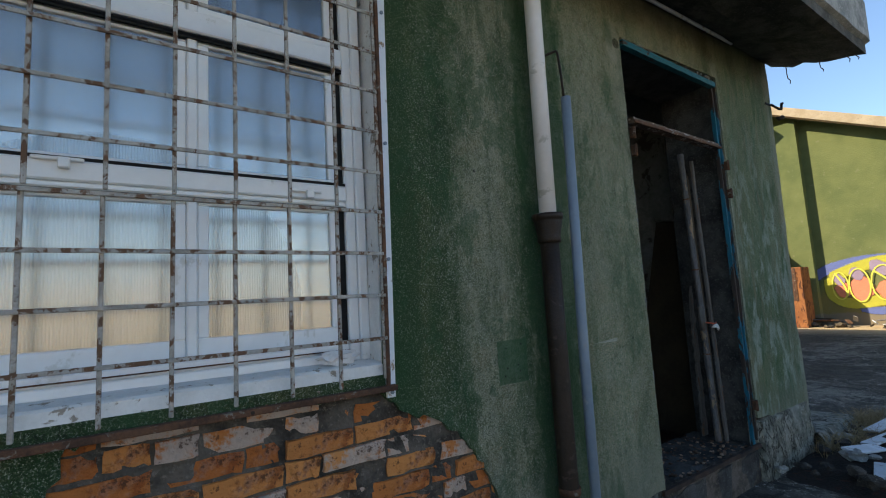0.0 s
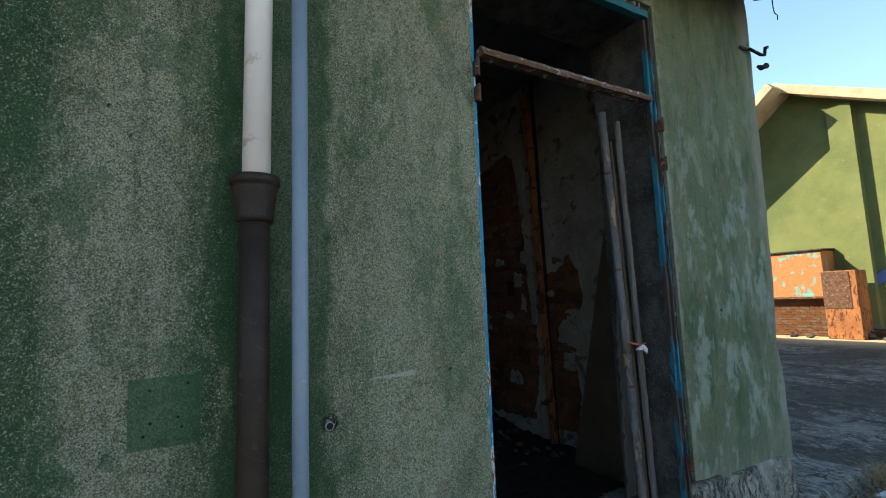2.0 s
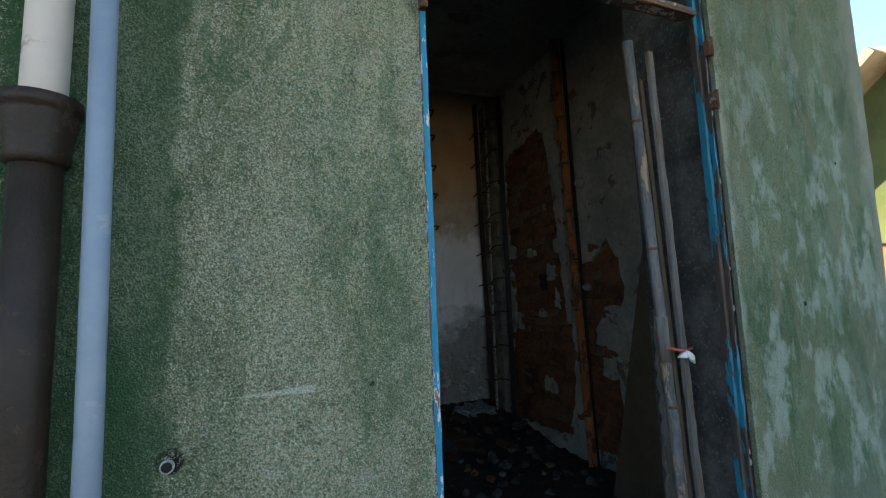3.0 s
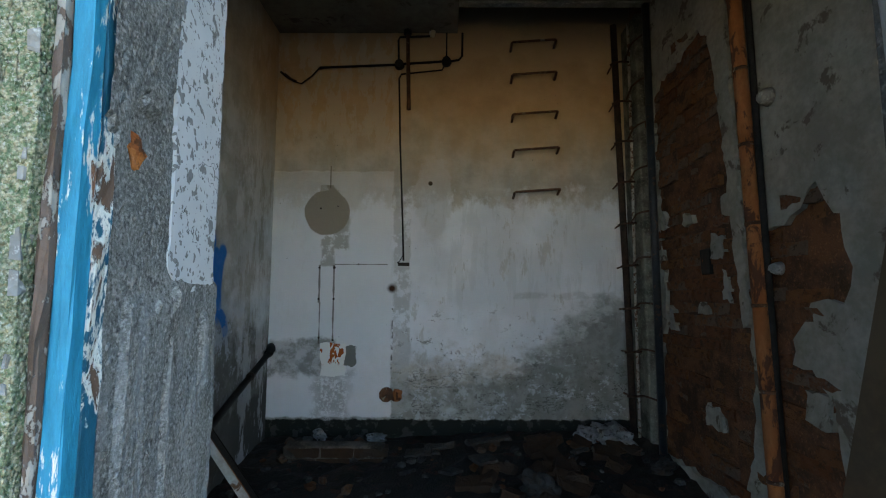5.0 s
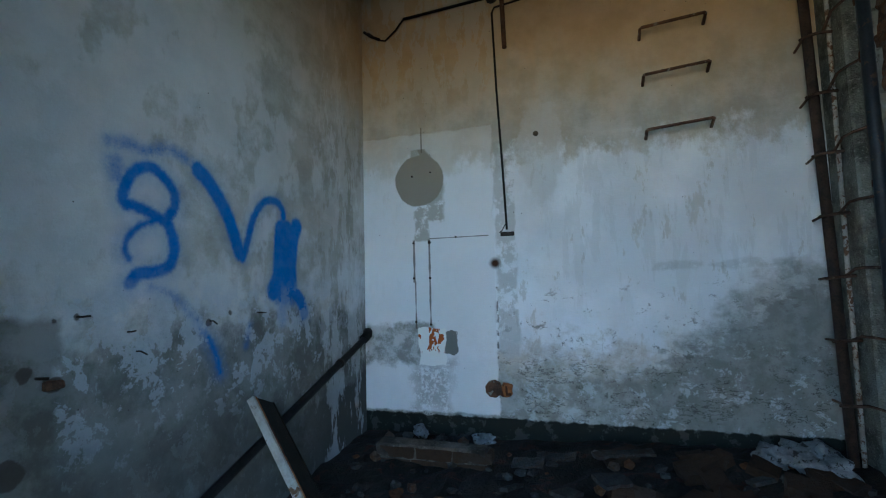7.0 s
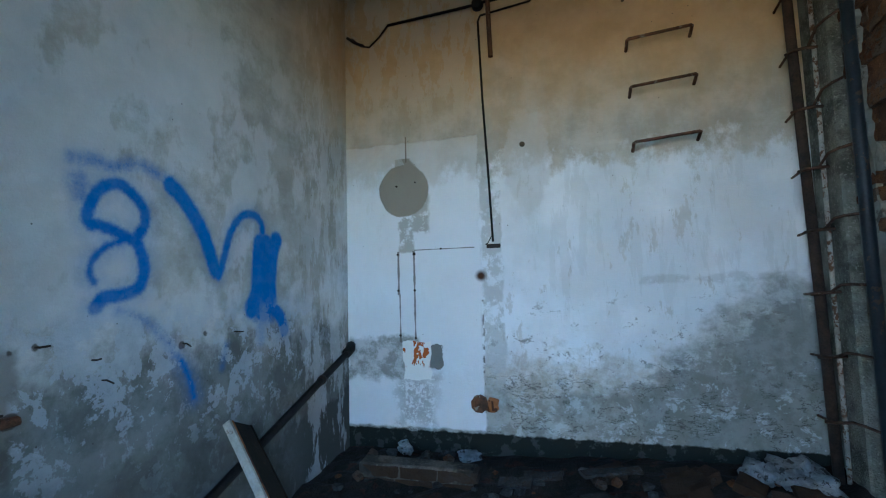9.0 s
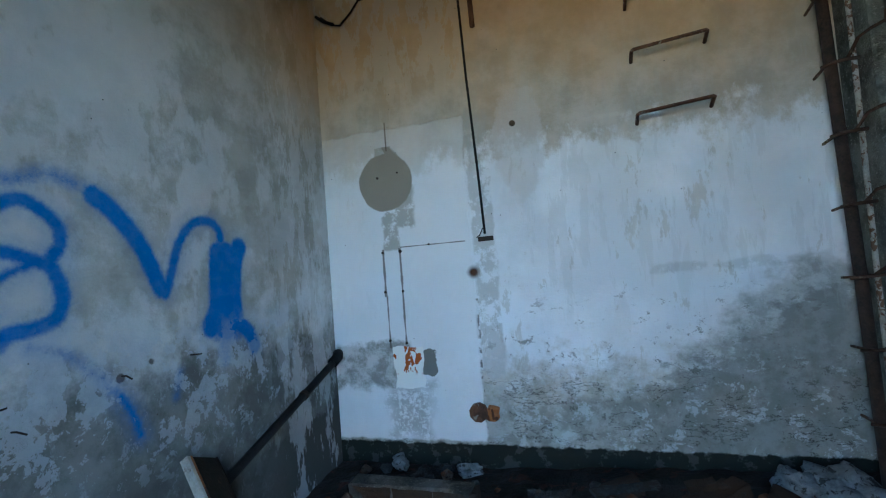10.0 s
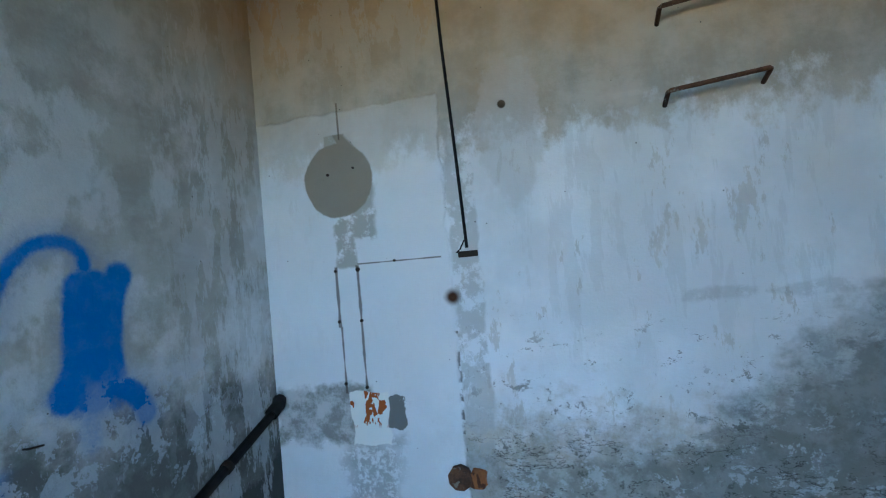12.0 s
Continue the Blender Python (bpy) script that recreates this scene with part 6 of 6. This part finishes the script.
STROKES = [
    ([(3.345, 1.615), (3.326, 1.64), (3.334, 1.69), (3.368, 1.75), (3.439, 1.79), (3.515, 1.755), (3.563, 1.697), (3.563, 1.637), (3.525, 1.585)], 0.019),
    ([(3.345, 1.622), (3.394, 1.612), (3.464, 1.592), (3.526, 1.564)], 0.018),
    ([(3.526, 1.572), (3.562, 1.497), (3.565, 1.43), (3.535, 1.376), (3.471, 1.355), (3.402, 1.344), (3.368, 1.31)], 0.021),
    ([(3.481, 1.575), (3.397, 1.536), (3.352, 1.486), (3.342, 1.434), (3.36, 1.405)], 0.011),
    ([(3.69, 1.835), (3.747, 1.795), (3.814, 1.728), (3.877, 1.645), (3.922, 1.555), (3.965, 1.46)], 0.03),
    ([(3.985, 1.435), (4.018, 1.518), (4.044, 1.606), (4.084, 1.69), (4.139, 1.75), (4.206, 1.778), (4.272, 1.77), (4.312, 1.735), (4.322, 1.69)], 0.018),
    ([(4.302, 1.62), (4.293, 1.499), (4.279, 1.342), (4.235, 1.265)], 0.044),
    ([(4.446, 1.65), (4.41, 1.57), (4.39, 1.404), (4.40, 1.274)], 0.042),
    ([(4.355, 1.6), (4.345, 1.45), (4.335, 1.26)], 0.06),
    ([(3.765, 1.05), (3.812, 0.968), (3.842, 0.88)], 0.012),
    ([(4.425, 1.25), (4.5, 1.19), (4.53, 1.12)], 0.032),
]
MIST = [
    ([(3.27, 1.85), (3.354, 1.86), (3.421, 1.85), (3.53, 1.89), (3.685, 1.85)], 0.03),
    ([(3.29, 1.77), (3.31, 1.72)], 0.04),
    ([(3.461, 1.294), (3.586, 1.24), (3.671, 1.162), (3.732, 1.081)], 0.025),
    ([(3.745, 1.08), (3.812, 0.968), (3.84, 0.87)], 0.028),
    ([(3.76, 1.05), (3.81, 0.97), (3.835, 0.88)], 0.02),
    ([(4.042, 1.092), (4.016, 0.984)], 0.02),
    ([(4.304, 1.24), (4.312, 1.09)], 0.035),
    ([(4.2, 1.27), (4.3, 1.2), (4.42, 1.2)], 0.035),
]


def curve_points(pts):
    fine = []
    for i in range(len(pts) - 1):
        p0, p1, p2, p3 = (Vector(pts[max(0, min(len(pts) - 1, i + k))]) for k in (-1, 0, 1, 2))
        for j in range(4):
            t = j / 4
            fine.append(0.5 * ((2 * p1) + (p2 - p0) * t + (2 * p0 - 5 * p1 + 4 * p2 - p3) * t * t + (3 * p1 - p0 - 3 * p2 + p3) * t ** 3))
    return fine + [Vector(pts[-1])]


def painted_patch():
    """The part of the side wall that carries the paint: a fine skin of the wall itself."""
    y0, y1, z0, z1, st = 2.95, 4.75, 0.72, 2.12, 0.009
    ny, nz = int((y1 - y0) / st), int((z1 - z0) / st)
    gy, gz = np.meshgrid(np.linspace(y0, y1, ny + 1), np.linspace(z0, z1, nz + 1), indexing="ij")
    paint = np.zeros_like(gy)
    for strokes, power, soft in ((STROKES, 1.0, 0.05), (MIST, 0.5, 0.08)):
        for pts, hw in strokes:
            fine = curve_points(pts)
            dist = np.full_like(gy, 9.0)
            for a, b in zip(fine, fine[1:]):
                d = b - a
                t = np.clip(((gy - a.x) * d.x + (gz - a.y) * d.y) / max(d.length_squared, 1e-9), 0, 1)
                dist = np.minimum(dist, np.hypot(gy - a.x - t * d.x, gz - a.y - t * d.y))
            core = np.clip((hw * 1.35 + 0.003 + soft * 0.5 - dist) / (soft * 1.2), 0, 1)
            core = core * core * (3 - 2 * core)
            haze = 0.32 * np.exp(-((dist / (hw + 0.07)) ** 2))
            paint = np.maximum(paint, power * np.maximum(core, haze))
    fade = np.clip(np.minimum(np.minimum(gy - y0, y1 - gy), np.minimum(gz - z0, z1 - gz)) / 0.08, 0, 1)
    paint *= fade
    verts = [(LEFT + 0.001, float(y), float(z)) for y, z in zip(gy.ravel(), gz.ravel())]
    faces = [(i * (nz + 1) + j, (i + 1) * (nz + 1) + j, (i + 1) * (nz + 1) + j + 1, i * (nz + 1) + j + 1) for i in range(ny) for j in range(nz)]
    me = bpy.data.meshes.new("painted_plaster")
    me.from_pydata(verts, [], faces)
    me.attributes.new("paint", "FLOAT", "POINT").data.foreach_set("value", paint.ravel().astype(np.float32))
    me.materials.append(M["left"])
    tagged(new("painted_plaster", me), "plaster with a blue spray-painted figure eight and looping strokes", kind="structure")


painted_patch()

# colours on the far wall
inv = Matrix.Translation((-18.7, -5, 0))
def far_place(off):
    return lambda u, v, d: (-off - d, u - 5, v)
FAR = [("blue", (0.13, 0.17, 0.42), [([(5.7, 1.5), (5.3, 1.75), (4.7, 1.9), (4.2, 1.95), (3.0, 1.95)], 0.12), ([(4.6, 0.5), (4.2, 0.42), (3.4, 0.5)], 0.09)]),
       ("yellow", (0.5, 0.47, 0.05), [([(5.3, 1.4), (5.25, 0.9), (4.8, 0.65), (4.0, 0.75), (3.0, 0.8)], 0.13), ([(5.2, 1.5), (4.6, 1.75), (3.9, 1.9), (3.0, 1.8)], 0.13)]),
       ("pink", (0.78, 0.26, 0.15), [([(5.05, 1.2), (4.95, 0.95)], 0.15), ([(4.6, 1.3), (4.5, 0.9)], 0.22), ([(4.05, 1.15), (3.9, 0.9)], 0.17), ([(3.4, 1.2), (3.2, 0.95)], 0.19)]),
       ("purple", (0.34, 0.26, 0.36), [([(5.15, 1.5), (5.0, 1.3)], 0.1), ([(4.7, 1.65), (4.55, 1.45)], 0.11), ([(4.2, 1.8), (3.9, 1.6)], 0.14), ([(3.5, 1.75), (3.2, 1.6)], 0.13)])]
for i, (nm, colour, strokes) in enumerate(FAR):
    spray("graffiti", strokes, far_place(0.012 + 0.008 * i), spray_paint("far_spray_" + nm, colour, 0.25, 0.95), nm + " bubble-shaped spray paint", house)
lines = [(loop(5.05, 1.2, 0.2, 0.42, 0, 360), 0.015), (loop(4.58, 1.2, 0.25, 0.5, 0, 360), 0.015), (loop(4.0, 1.25, 0.3, 0.52, 0, 360), 0.015), (loop(3.3, 1.2, 0.32, 0.52, 0, 360), 0.015), ([(5.15, 1.6), (4.95, 1.2), (4.9, 0.9)], 0.02), ([(4.2, 1.6), (3.9, 1.3), (3.8, 1.0)], 0.02)]
spray("graffiti", lines, far_place(0.05), spray_paint("far_spray_outline", (0.7, 0.68, 0.1), 0.2, 1.0), "yellow outlines of the bubbles", house)

# ---- things by the far building ----
tank = thing("rusty_tank", "rust-orange sheet tank with flaked turquoise paint on a brick base", "tank", (18.3, 7.5, 0))
part("body", boxed(-0.4, 0.39, -0.97, 1.4, 1.13, 2.5, 0.02), M["tank"], tank)
part("lid", boxed(-0.45, 0.39, -1.02, 1.45, 2.5, 2.56, 0.015, 0.02), M["rock"], tank, "crumbling mortar rim")
part("rim", boxed(-0.42, -0.4, -0.99, 1.42, 1.10, 1.16), M["rust"], tank)
base = thing("brick_base", "low brick plinth wall under the rusty tank", "wall", (18.4, 7.5, 0))
part("core", boxed(-0.27, 0.28, -0.95, 1.4, 0, 1.09), M["masonry"], base)
cab = thing("rusty_cabinet", "rusty orange sheet-metal cabinet, dark brown panel on its front", "cabinet", (17.8, 6.05, 0))
part("body", boxed(-0.3, 0.35, -0.4, 0.4, -0.02, 1.86, 0.015), M["orange_rust"], cab)
part("panel", boxed(-0.312, -0.302, -0.24, 0.4, 0.82, 1.84, 0.003), M["rust"], cab, "dark brown rusted panel")
for i in range(16):
    a = random.Random(40 + i)
    p = Vector((18.0 + a.uniform(-0.4, 0.4), 5.1 - a.uniform(-0.3, 2.6), 0.06 + a.uniform(0, 0.15)))
    q = p + Vector((a.uniform(-0.3, 0.3), a.uniform(-0.9, 0.9), a.uniform(-0.04, 0.16)))
    tagged(mesh_object("scrap_board", beam(bmesh.new(), p, q, 0.12, 0.025, 0.004, a.uniform(-40, 40)), random.Random(i).choice([M["grey_wood"], M["rust"], M["tile"], M["board"]]), None, "scrap board in the litter heap by the warehouse"), category="board", group="scrap boards by the warehouse")
for i in range(14):
    a = random.Random(90 + i)
    s = a.uniform(0.08, 0.2)
    bm = rubble_bm(s, i + 200, 0.6)
    bm.transform(Matrix.Translation((17.85 + a.uniform(-0.3, 0.3), 8.2 - a.uniform(0, 4.5), s * 0.35 - 0.02)))
    tagged(mesh_object("rubble_lump", bm, a.choice([M["rock"], M["masonry"], M["board"]]), None, "lump of rubble at the foot of the warehouse"), category="rubble", group="rubble by the warehouse")

# ---- yard corner ----
bm = bmesh.new()
n = 16
rows = [[bm.verts.new((5.075 + 0.95 * i / n + 0.03 * noise.noise((i, j, 1)), 1.6 + 1.6 * j / n + 0.04 * noise.noise((i, j, 5)), 0.13 - (0.13 if i == n or j == 0 else 0) + 0.02 * noise.noise((i * 0.5, j * 0.5, 3)))) for j in range(n + 1)] for i in range(n + 1)]
for a, b in zip(rows, rows[1:]):
    for j in range(n):
        bm.faces.new((a[j], b[j], b[j + 1], a[j + 1]))
structure("corner_apron", bm, M["apron"], "broken concrete apron at the building corner")
BOARDS = [((4.97, 1.36, 0.1), 0.34, 0.13, -20), ((5.35, 1.33, 0.11), 0.42, 0.12, -14), ((5.8, 1.42, 0.12), 0.5, 0.12, -8), ((4.62, 1.18, 0.06), 0.3, 0.1, 12), ((6.25, 1.3, 0.08), 0.4, 0.12, -30)]
for p, l, w, a in BOARDS:
    bm = boxed(-l / 2, l / 2, -w / 2, w / 2, -0.008, 0.008, 0.003)
    ob = mesh_object("white_scrap", bm, M["tile"], None, "chipped white board scrap lying on the rubble")
    ob.matrix_world = pose(*p, random.Random(a).uniform(-8, 8), random.Random(a + 1).uniform(-8, 8), a)
    tagged(ob, category="board", group="white scraps in the yard")
bm = bmesh.new()
n = 26
rows = [[bm.verts.new((4.1 + 2.6 * i / n, 0.75 + 1.0 * j / 12, -0.03 + 0.15 * math.sin(math.pi * min(1, i / n)) * math.sin(math.pi * min(1, (j + 2) / 15)) * (0.6 + 0.9 * abs(noise.noise((i * 0.4, j * 0.5, 0)))))) for j in range(13)] for i in range(n + 1)]
for a, b in zip(rows, rows[1:]):
    for j in range(12):
        bm.faces.new((a[j], b[j], b[j + 1], a[j + 1]))
structure("dirt_heap", bm, M["dirt"], "dark heap of soil and crumbs", True)
for i in range(90):
    a = random.Random(300 + i)
    s = a.uniform(0.02, 0.06) if i > 22 else a.uniform(0.07, 0.12)
    x, y = a.uniform(4.15, 6.4), a.uniform(0.8, 1.66)
    bm = rubble_bm(s, i + 400, 0.65, 2)
    bm.transform(pose(x, y, 0.05 + s * 0.3, 0, 0, a.uniform(0, 360)))
    tagged(mesh_object("rubble_lump", bm, a.choice([M["rock"], M["concrete"], M["masonry"]]), None, "grey lump of broken concrete in the yard"), category="rubble", group="rubble in the yard")
bm = bmesh.new()
for i in range(2200):
    a = random.Random(i)
    cx, cy = a.choice(((5.95, 1.66), (6.1, 1.6), (5.85, 1.7), (6.2, 1.62), (5.1, 1.62), (5.3, 1.5), (5.6, 1.45), (6.4, 1.5), (5.9, 1.3)))
    r = a.gauss(0, 0.13)
    p = Vector((cx + r, cy + a.gauss(0, 0.05), 0.02))
    lean = Vector((a.uniform(-1, 1), a.uniform(-1, 1), 0)) * 0.12
    h = a.uniform(0.02, 0.16)
    q = p + lean * 0.4 + Vector((0, 0, h * 0.7))
    e = p + lean * 1.2 + Vector((0, 0, h))
    w = Vector((a.uniform(-1, 1), a.uniform(-1, 1), 0)).normalized() * 0.002
    v = [bm.verts.new(p - w), bm.verts.new(p + w), bm.verts.new(q + w * 0.8), bm.verts.new(q - w * 0.8), bm.verts.new(e)]
    bm.faces.new(v[:4]), bm.faces.new((v[3], v[2], v[4]))
tagged(mesh_object("dry_grass", bm, M["straw"], None, "tufts of dry straw-coloured grass"), kind="stuff")

# threshold rubble
bm = bmesh.new()
for i in range(260):
    a = random.Random(700 + i)
    s = a.uniform(0.003, 0.011)
    x, y = a.uniform(2.8, 3.95), a.uniform(1.78, 2.25)
    box(bm, x - s, x + s, y - s, y + s, 0.25, 0.25 + s, 0, s * 0.35)
tagged(mesh_object("threshold_crumbs", bm, M["crumbs"], None, "plaster and brick crumbs on the threshold"), kind="stuff")

# ---- rubble in the room ----
bm = bmesh.new()
n, k = 44, 44
rows = []
for i in range(n + 1):
    row = []
    for j in range(k + 1):
        x, y = LEFT + (RIGHT - LEFT) * i / n, INNER + 0.05 + (BACK - INNER - 0.05) * j / k
        rise = 0.17 * max(0, (y - 4.2) / 1.15) * (0.6 + 0.5 * max(0, (x - 2.6) / 2.2))
        row.append(bm.verts.new((x, y, FLOOR + 0.005 + rise + 0.05 * abs(noise.noise((x * 5, y * 5, 0))) + 0.02 * abs(noise.noise((x * 17, y * 17, 3))))))
    rows.append(row)
for a, b in zip(rows, rows[1:]):
    for j in range(k):
        bm.faces.new((a[j], b[j], b[j + 1], a[j + 1]))
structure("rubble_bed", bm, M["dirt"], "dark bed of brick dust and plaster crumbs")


def heap_z(x, y):
    return FLOOR + 0.02 + 0.17 * max(0, (y - 4.2) / 1.15) * (0.6 + 0.5 * max(0, (x - 2.6) / 2.2))


# bricks, shared meshes
def brick_mesh(seed, l=0.25, w=0.06, h=0.065):
    rnd = random.Random(seed)
    bm = bmesh.new()
    bmesh.ops.create_cube(bm, size=1, matrix=Matrix.Diagonal((l, w, h, 1)))
    for k in (-0.3, -0.08, 0.14, 0.33):
        bmesh.ops.bisect_plane(bm, geom=bm.verts[:] + bm.edges[:] + bm.faces[:], plane_co=(l * k, 0, 0), plane_no=(1, 0.1, rnd.uniform(-0.3, 0.3)))
    bmesh.ops.bisect_plane(bm, geom=bm.verts[:] + bm.edges[:] + bm.faces[:], plane_co=(0, 0, 0.004), plane_no=(0, 0.1, 1))
    for v in bm.verts:
        rim = abs(v.co.z) > h * 0.4 or abs(v.co.x) > l * 0.45
        v.co += Vector((rnd.uniform(-0.006, 0.006), rnd.uniform(-0.006, 0.004), rnd.uniform(-0.005, 0.004)))
        if rim:
            v.co.y += (0.001 + 0.009 * rnd.random() ** 3) * (1 if v.co.y < 0 else -1)
    me = bpy.data.meshes.new("brick")
    bm.to_mesh(me)
    bm.free()
    return me


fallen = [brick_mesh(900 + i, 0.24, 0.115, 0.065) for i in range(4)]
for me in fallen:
    me.materials.append(M["floor_brick"])
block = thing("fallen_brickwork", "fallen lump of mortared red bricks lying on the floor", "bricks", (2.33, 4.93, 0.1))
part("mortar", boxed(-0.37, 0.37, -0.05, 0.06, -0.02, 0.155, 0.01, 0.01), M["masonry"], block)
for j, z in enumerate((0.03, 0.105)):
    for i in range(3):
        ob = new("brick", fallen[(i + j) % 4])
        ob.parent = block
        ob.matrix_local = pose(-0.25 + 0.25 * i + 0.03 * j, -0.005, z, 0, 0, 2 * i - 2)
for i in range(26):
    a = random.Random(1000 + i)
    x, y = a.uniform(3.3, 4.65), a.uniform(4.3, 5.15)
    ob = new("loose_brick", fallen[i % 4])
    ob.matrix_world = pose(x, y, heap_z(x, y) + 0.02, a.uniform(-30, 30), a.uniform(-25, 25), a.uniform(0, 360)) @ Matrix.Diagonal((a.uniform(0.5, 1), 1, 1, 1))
    tagged(ob, "very dark red brick lying in the rubble heap", "brick", "loose bricks in the room")
PLATES = [((2.97, 4.82, 0.22), 0.2, 0.06), ((3.12, 4.9, 0.24), 0.22, 0.05), ((3.5, 4.98, 0.26), 0.36, 0.05), ((3.42, 4.62, 0.24), 0.18, 0.12), ((3.2, 4.5, 0.2), 0.14, 0.1), ((2.9, 4.6, 0.16), 0.2, 0.05), ((4.1, 4.7, 0.27), 0.16, 0.1)]
for i, (p, l, w) in enumerate(PLATES):
    bm = sheet(ragged([(-l / 2, -w / 2), (l / 2, -w / 2), (l / 2, w / 2), (-l / 2, w / 2)], 0.04, 0.01, 60 + i), [], lambda u, v, d: (u, v, d), 0.018)
    ob = mesh_object("plaster_plate", bm, M["rock"], None, "flat shard of grey plaster lying on the heap")
    ob.matrix_world = pose(*p, 35 - 9 * i, -8 + 4 * i, 17 * i - 12)
    tagged(ob, category="plaster", group="plaster shards in the room")
for (x, y, z, s, m, lab) in ((2.13, 5.27, 0.225, 0.075, "chalk", "white lump"), (2.6, 5.25, 0.2, 0.07, "chalk", "white lump"), (2.44, 5.27, 0.19, 0.05, "rock", "grey lump"), (2.3, 5.2, 0.16, 0.09, "rock", "grey lump"),
                             (3.75, 4.42, 0.15, 0.13, "rock", "grey lump"), (4.5, 5.14, 0.25, 0.2, "chalk", "big white lump"), (4.3, 5.2, 0.24, 0.12, "chalk", "white lump"), (1.85, 5.1, 0.12, 0.08, "rock", "grey lump"), (4.62, 4.55, 0.22, 0.08, "rock", "grey lump")):
    bm = rubble_bm(s, int(x * 100 + y * 10), 0.75 if s < 0.15 else 0.55, 4)
    for v in bm.verts:
        v.co += v.co.normalized() * s * (0.1 * noise.noise(v.co * 22) + 0.04 * noise.noise(v.co * 70))
    bm.transform(Matrix.Translation((x, y, z)) @ pose(0, 0, 0, 0, 0, x * 900) @ Matrix.Diagonal((1.35, 0.85, 1, 1)))
    tagged(mesh_object("plaster_lump", bm, M[m], None, lab + " of fallen plaster by the back wall", True), category="plaster")
for i in range(200):
    a = random.Random(1500 + i)
    x, y = a.uniform(LEFT + 0.1, RIGHT - 0.1), a.uniform(3.3, 5.3)
    s = a.uniform(0.015, 0.06)
    bm = rubble_bm(s, i + 1600, 0.7, 1)
    bm.transform(pose(x, y, heap_z(x, y) + s * 0.4, 0, 0, a.uniform(0, 360)))
    tagged(mesh_object("rubble_lump", bm, a.choice([M["rock"], M["dark_concrete"], M["dark_brick"], M["dark_concrete"]]), None, "small rubble lump on the floor of the room"), category="rubble", group="rubble in the room")

# ---- bricks of the walls ----
core = bpy.data.objects["wall_core"]


def inside_break(x, z, half):
    """True where a brick lies wholly or partly in the gap of the render, and no more than a little beyond it."""
    def inner(u, v):
        hit = False
        for (a, c), (p, q) in zip(BREAK, BREAK[1:] + BREAK[:1]):
            if (c > v) != (q > v) and u < a + (v - c) * (p - a) / (q - c):
                hit = not hit
        return hit
    return any(inner(x + k * half, z + j) for k in (-0.9, 0, 0.9) for j in (-0.04, 0, 0.04))


variants = [brick_mesh(20 + i) for i in range(8)]
heads = [brick_mesh(60 + i, 0.12) for i in range(5)]
for me in variants + heads:
    me.materials.append(M["brick"])
rnd = random.Random(4)
for row in range(12):
    z = 1.155 - 0.0775 * row
    x = -0.3 + rnd.choice((0.0, 0.07, 0.13))
    while x < 1.5:
        head = rnd.random() < 0.28
        l = 0.12 if head else 0.25
        if not inside_break(x + l / 2, z, l / 2):
            x += l + 0.011
            continue
        ob = new("brick", rnd.choice(heads if head else variants))
        ob.parent = core
        ob.matrix_local = pose(x + l / 2, FRONT + 0.045 + rnd.uniform(-0.012, 0.018), z + rnd.uniform(-0.004, 0.004), rnd.uniform(-4, 4), rnd.uniform(-1.2, 1.2), rnd.uniform(-4, 4))
        x += l + 0.011
right = bpy.data.objects["wall_right"]
dark = [brick_mesh(120 + i) for i in range(6)]
for me in dark:
    me.materials.append(M["dark_brick"])
for row in range(40):
    z = 0.2 + 0.0775 * row
    for y0, y1 in ((3.2, 3.72), (3.8, 5.0)):
        if y0 < 3.5 and z > 2.05 or z > 3.2:
            continue
        y = y0 + (0.13 if row % 2 else 0)
        while y < y1:
            if rnd.random() > 0.3:
                ob = new("brick", rnd.choice(dark))
                ob.parent = right
                ob.matrix_local = pose(RIGHT + 0.045 + rnd.uniform(-0.022, 0.02), y + 0.125 + rnd.uniform(-0.03, 0.03), z + rnd.uniform(-0.008, 0.008), rnd.uniform(-3, 3), rnd.uniform(-2, 2), 90 + rnd.uniform(-5, 5))
            y += 0.261
base_bricks = brick_mesh(300)
base_bricks.materials.append(M["dark_brick"])
for row in range(14):
    for i in range(9):
        ob = new("brick", base_bricks)
        ob.parent = base
        ob.matrix_local = pose(-0.285, -0.82 + 0.26 * i + (0.13 if row % 2 else 0), 0.04 + 0.0775 * row, 0, 0, 90)
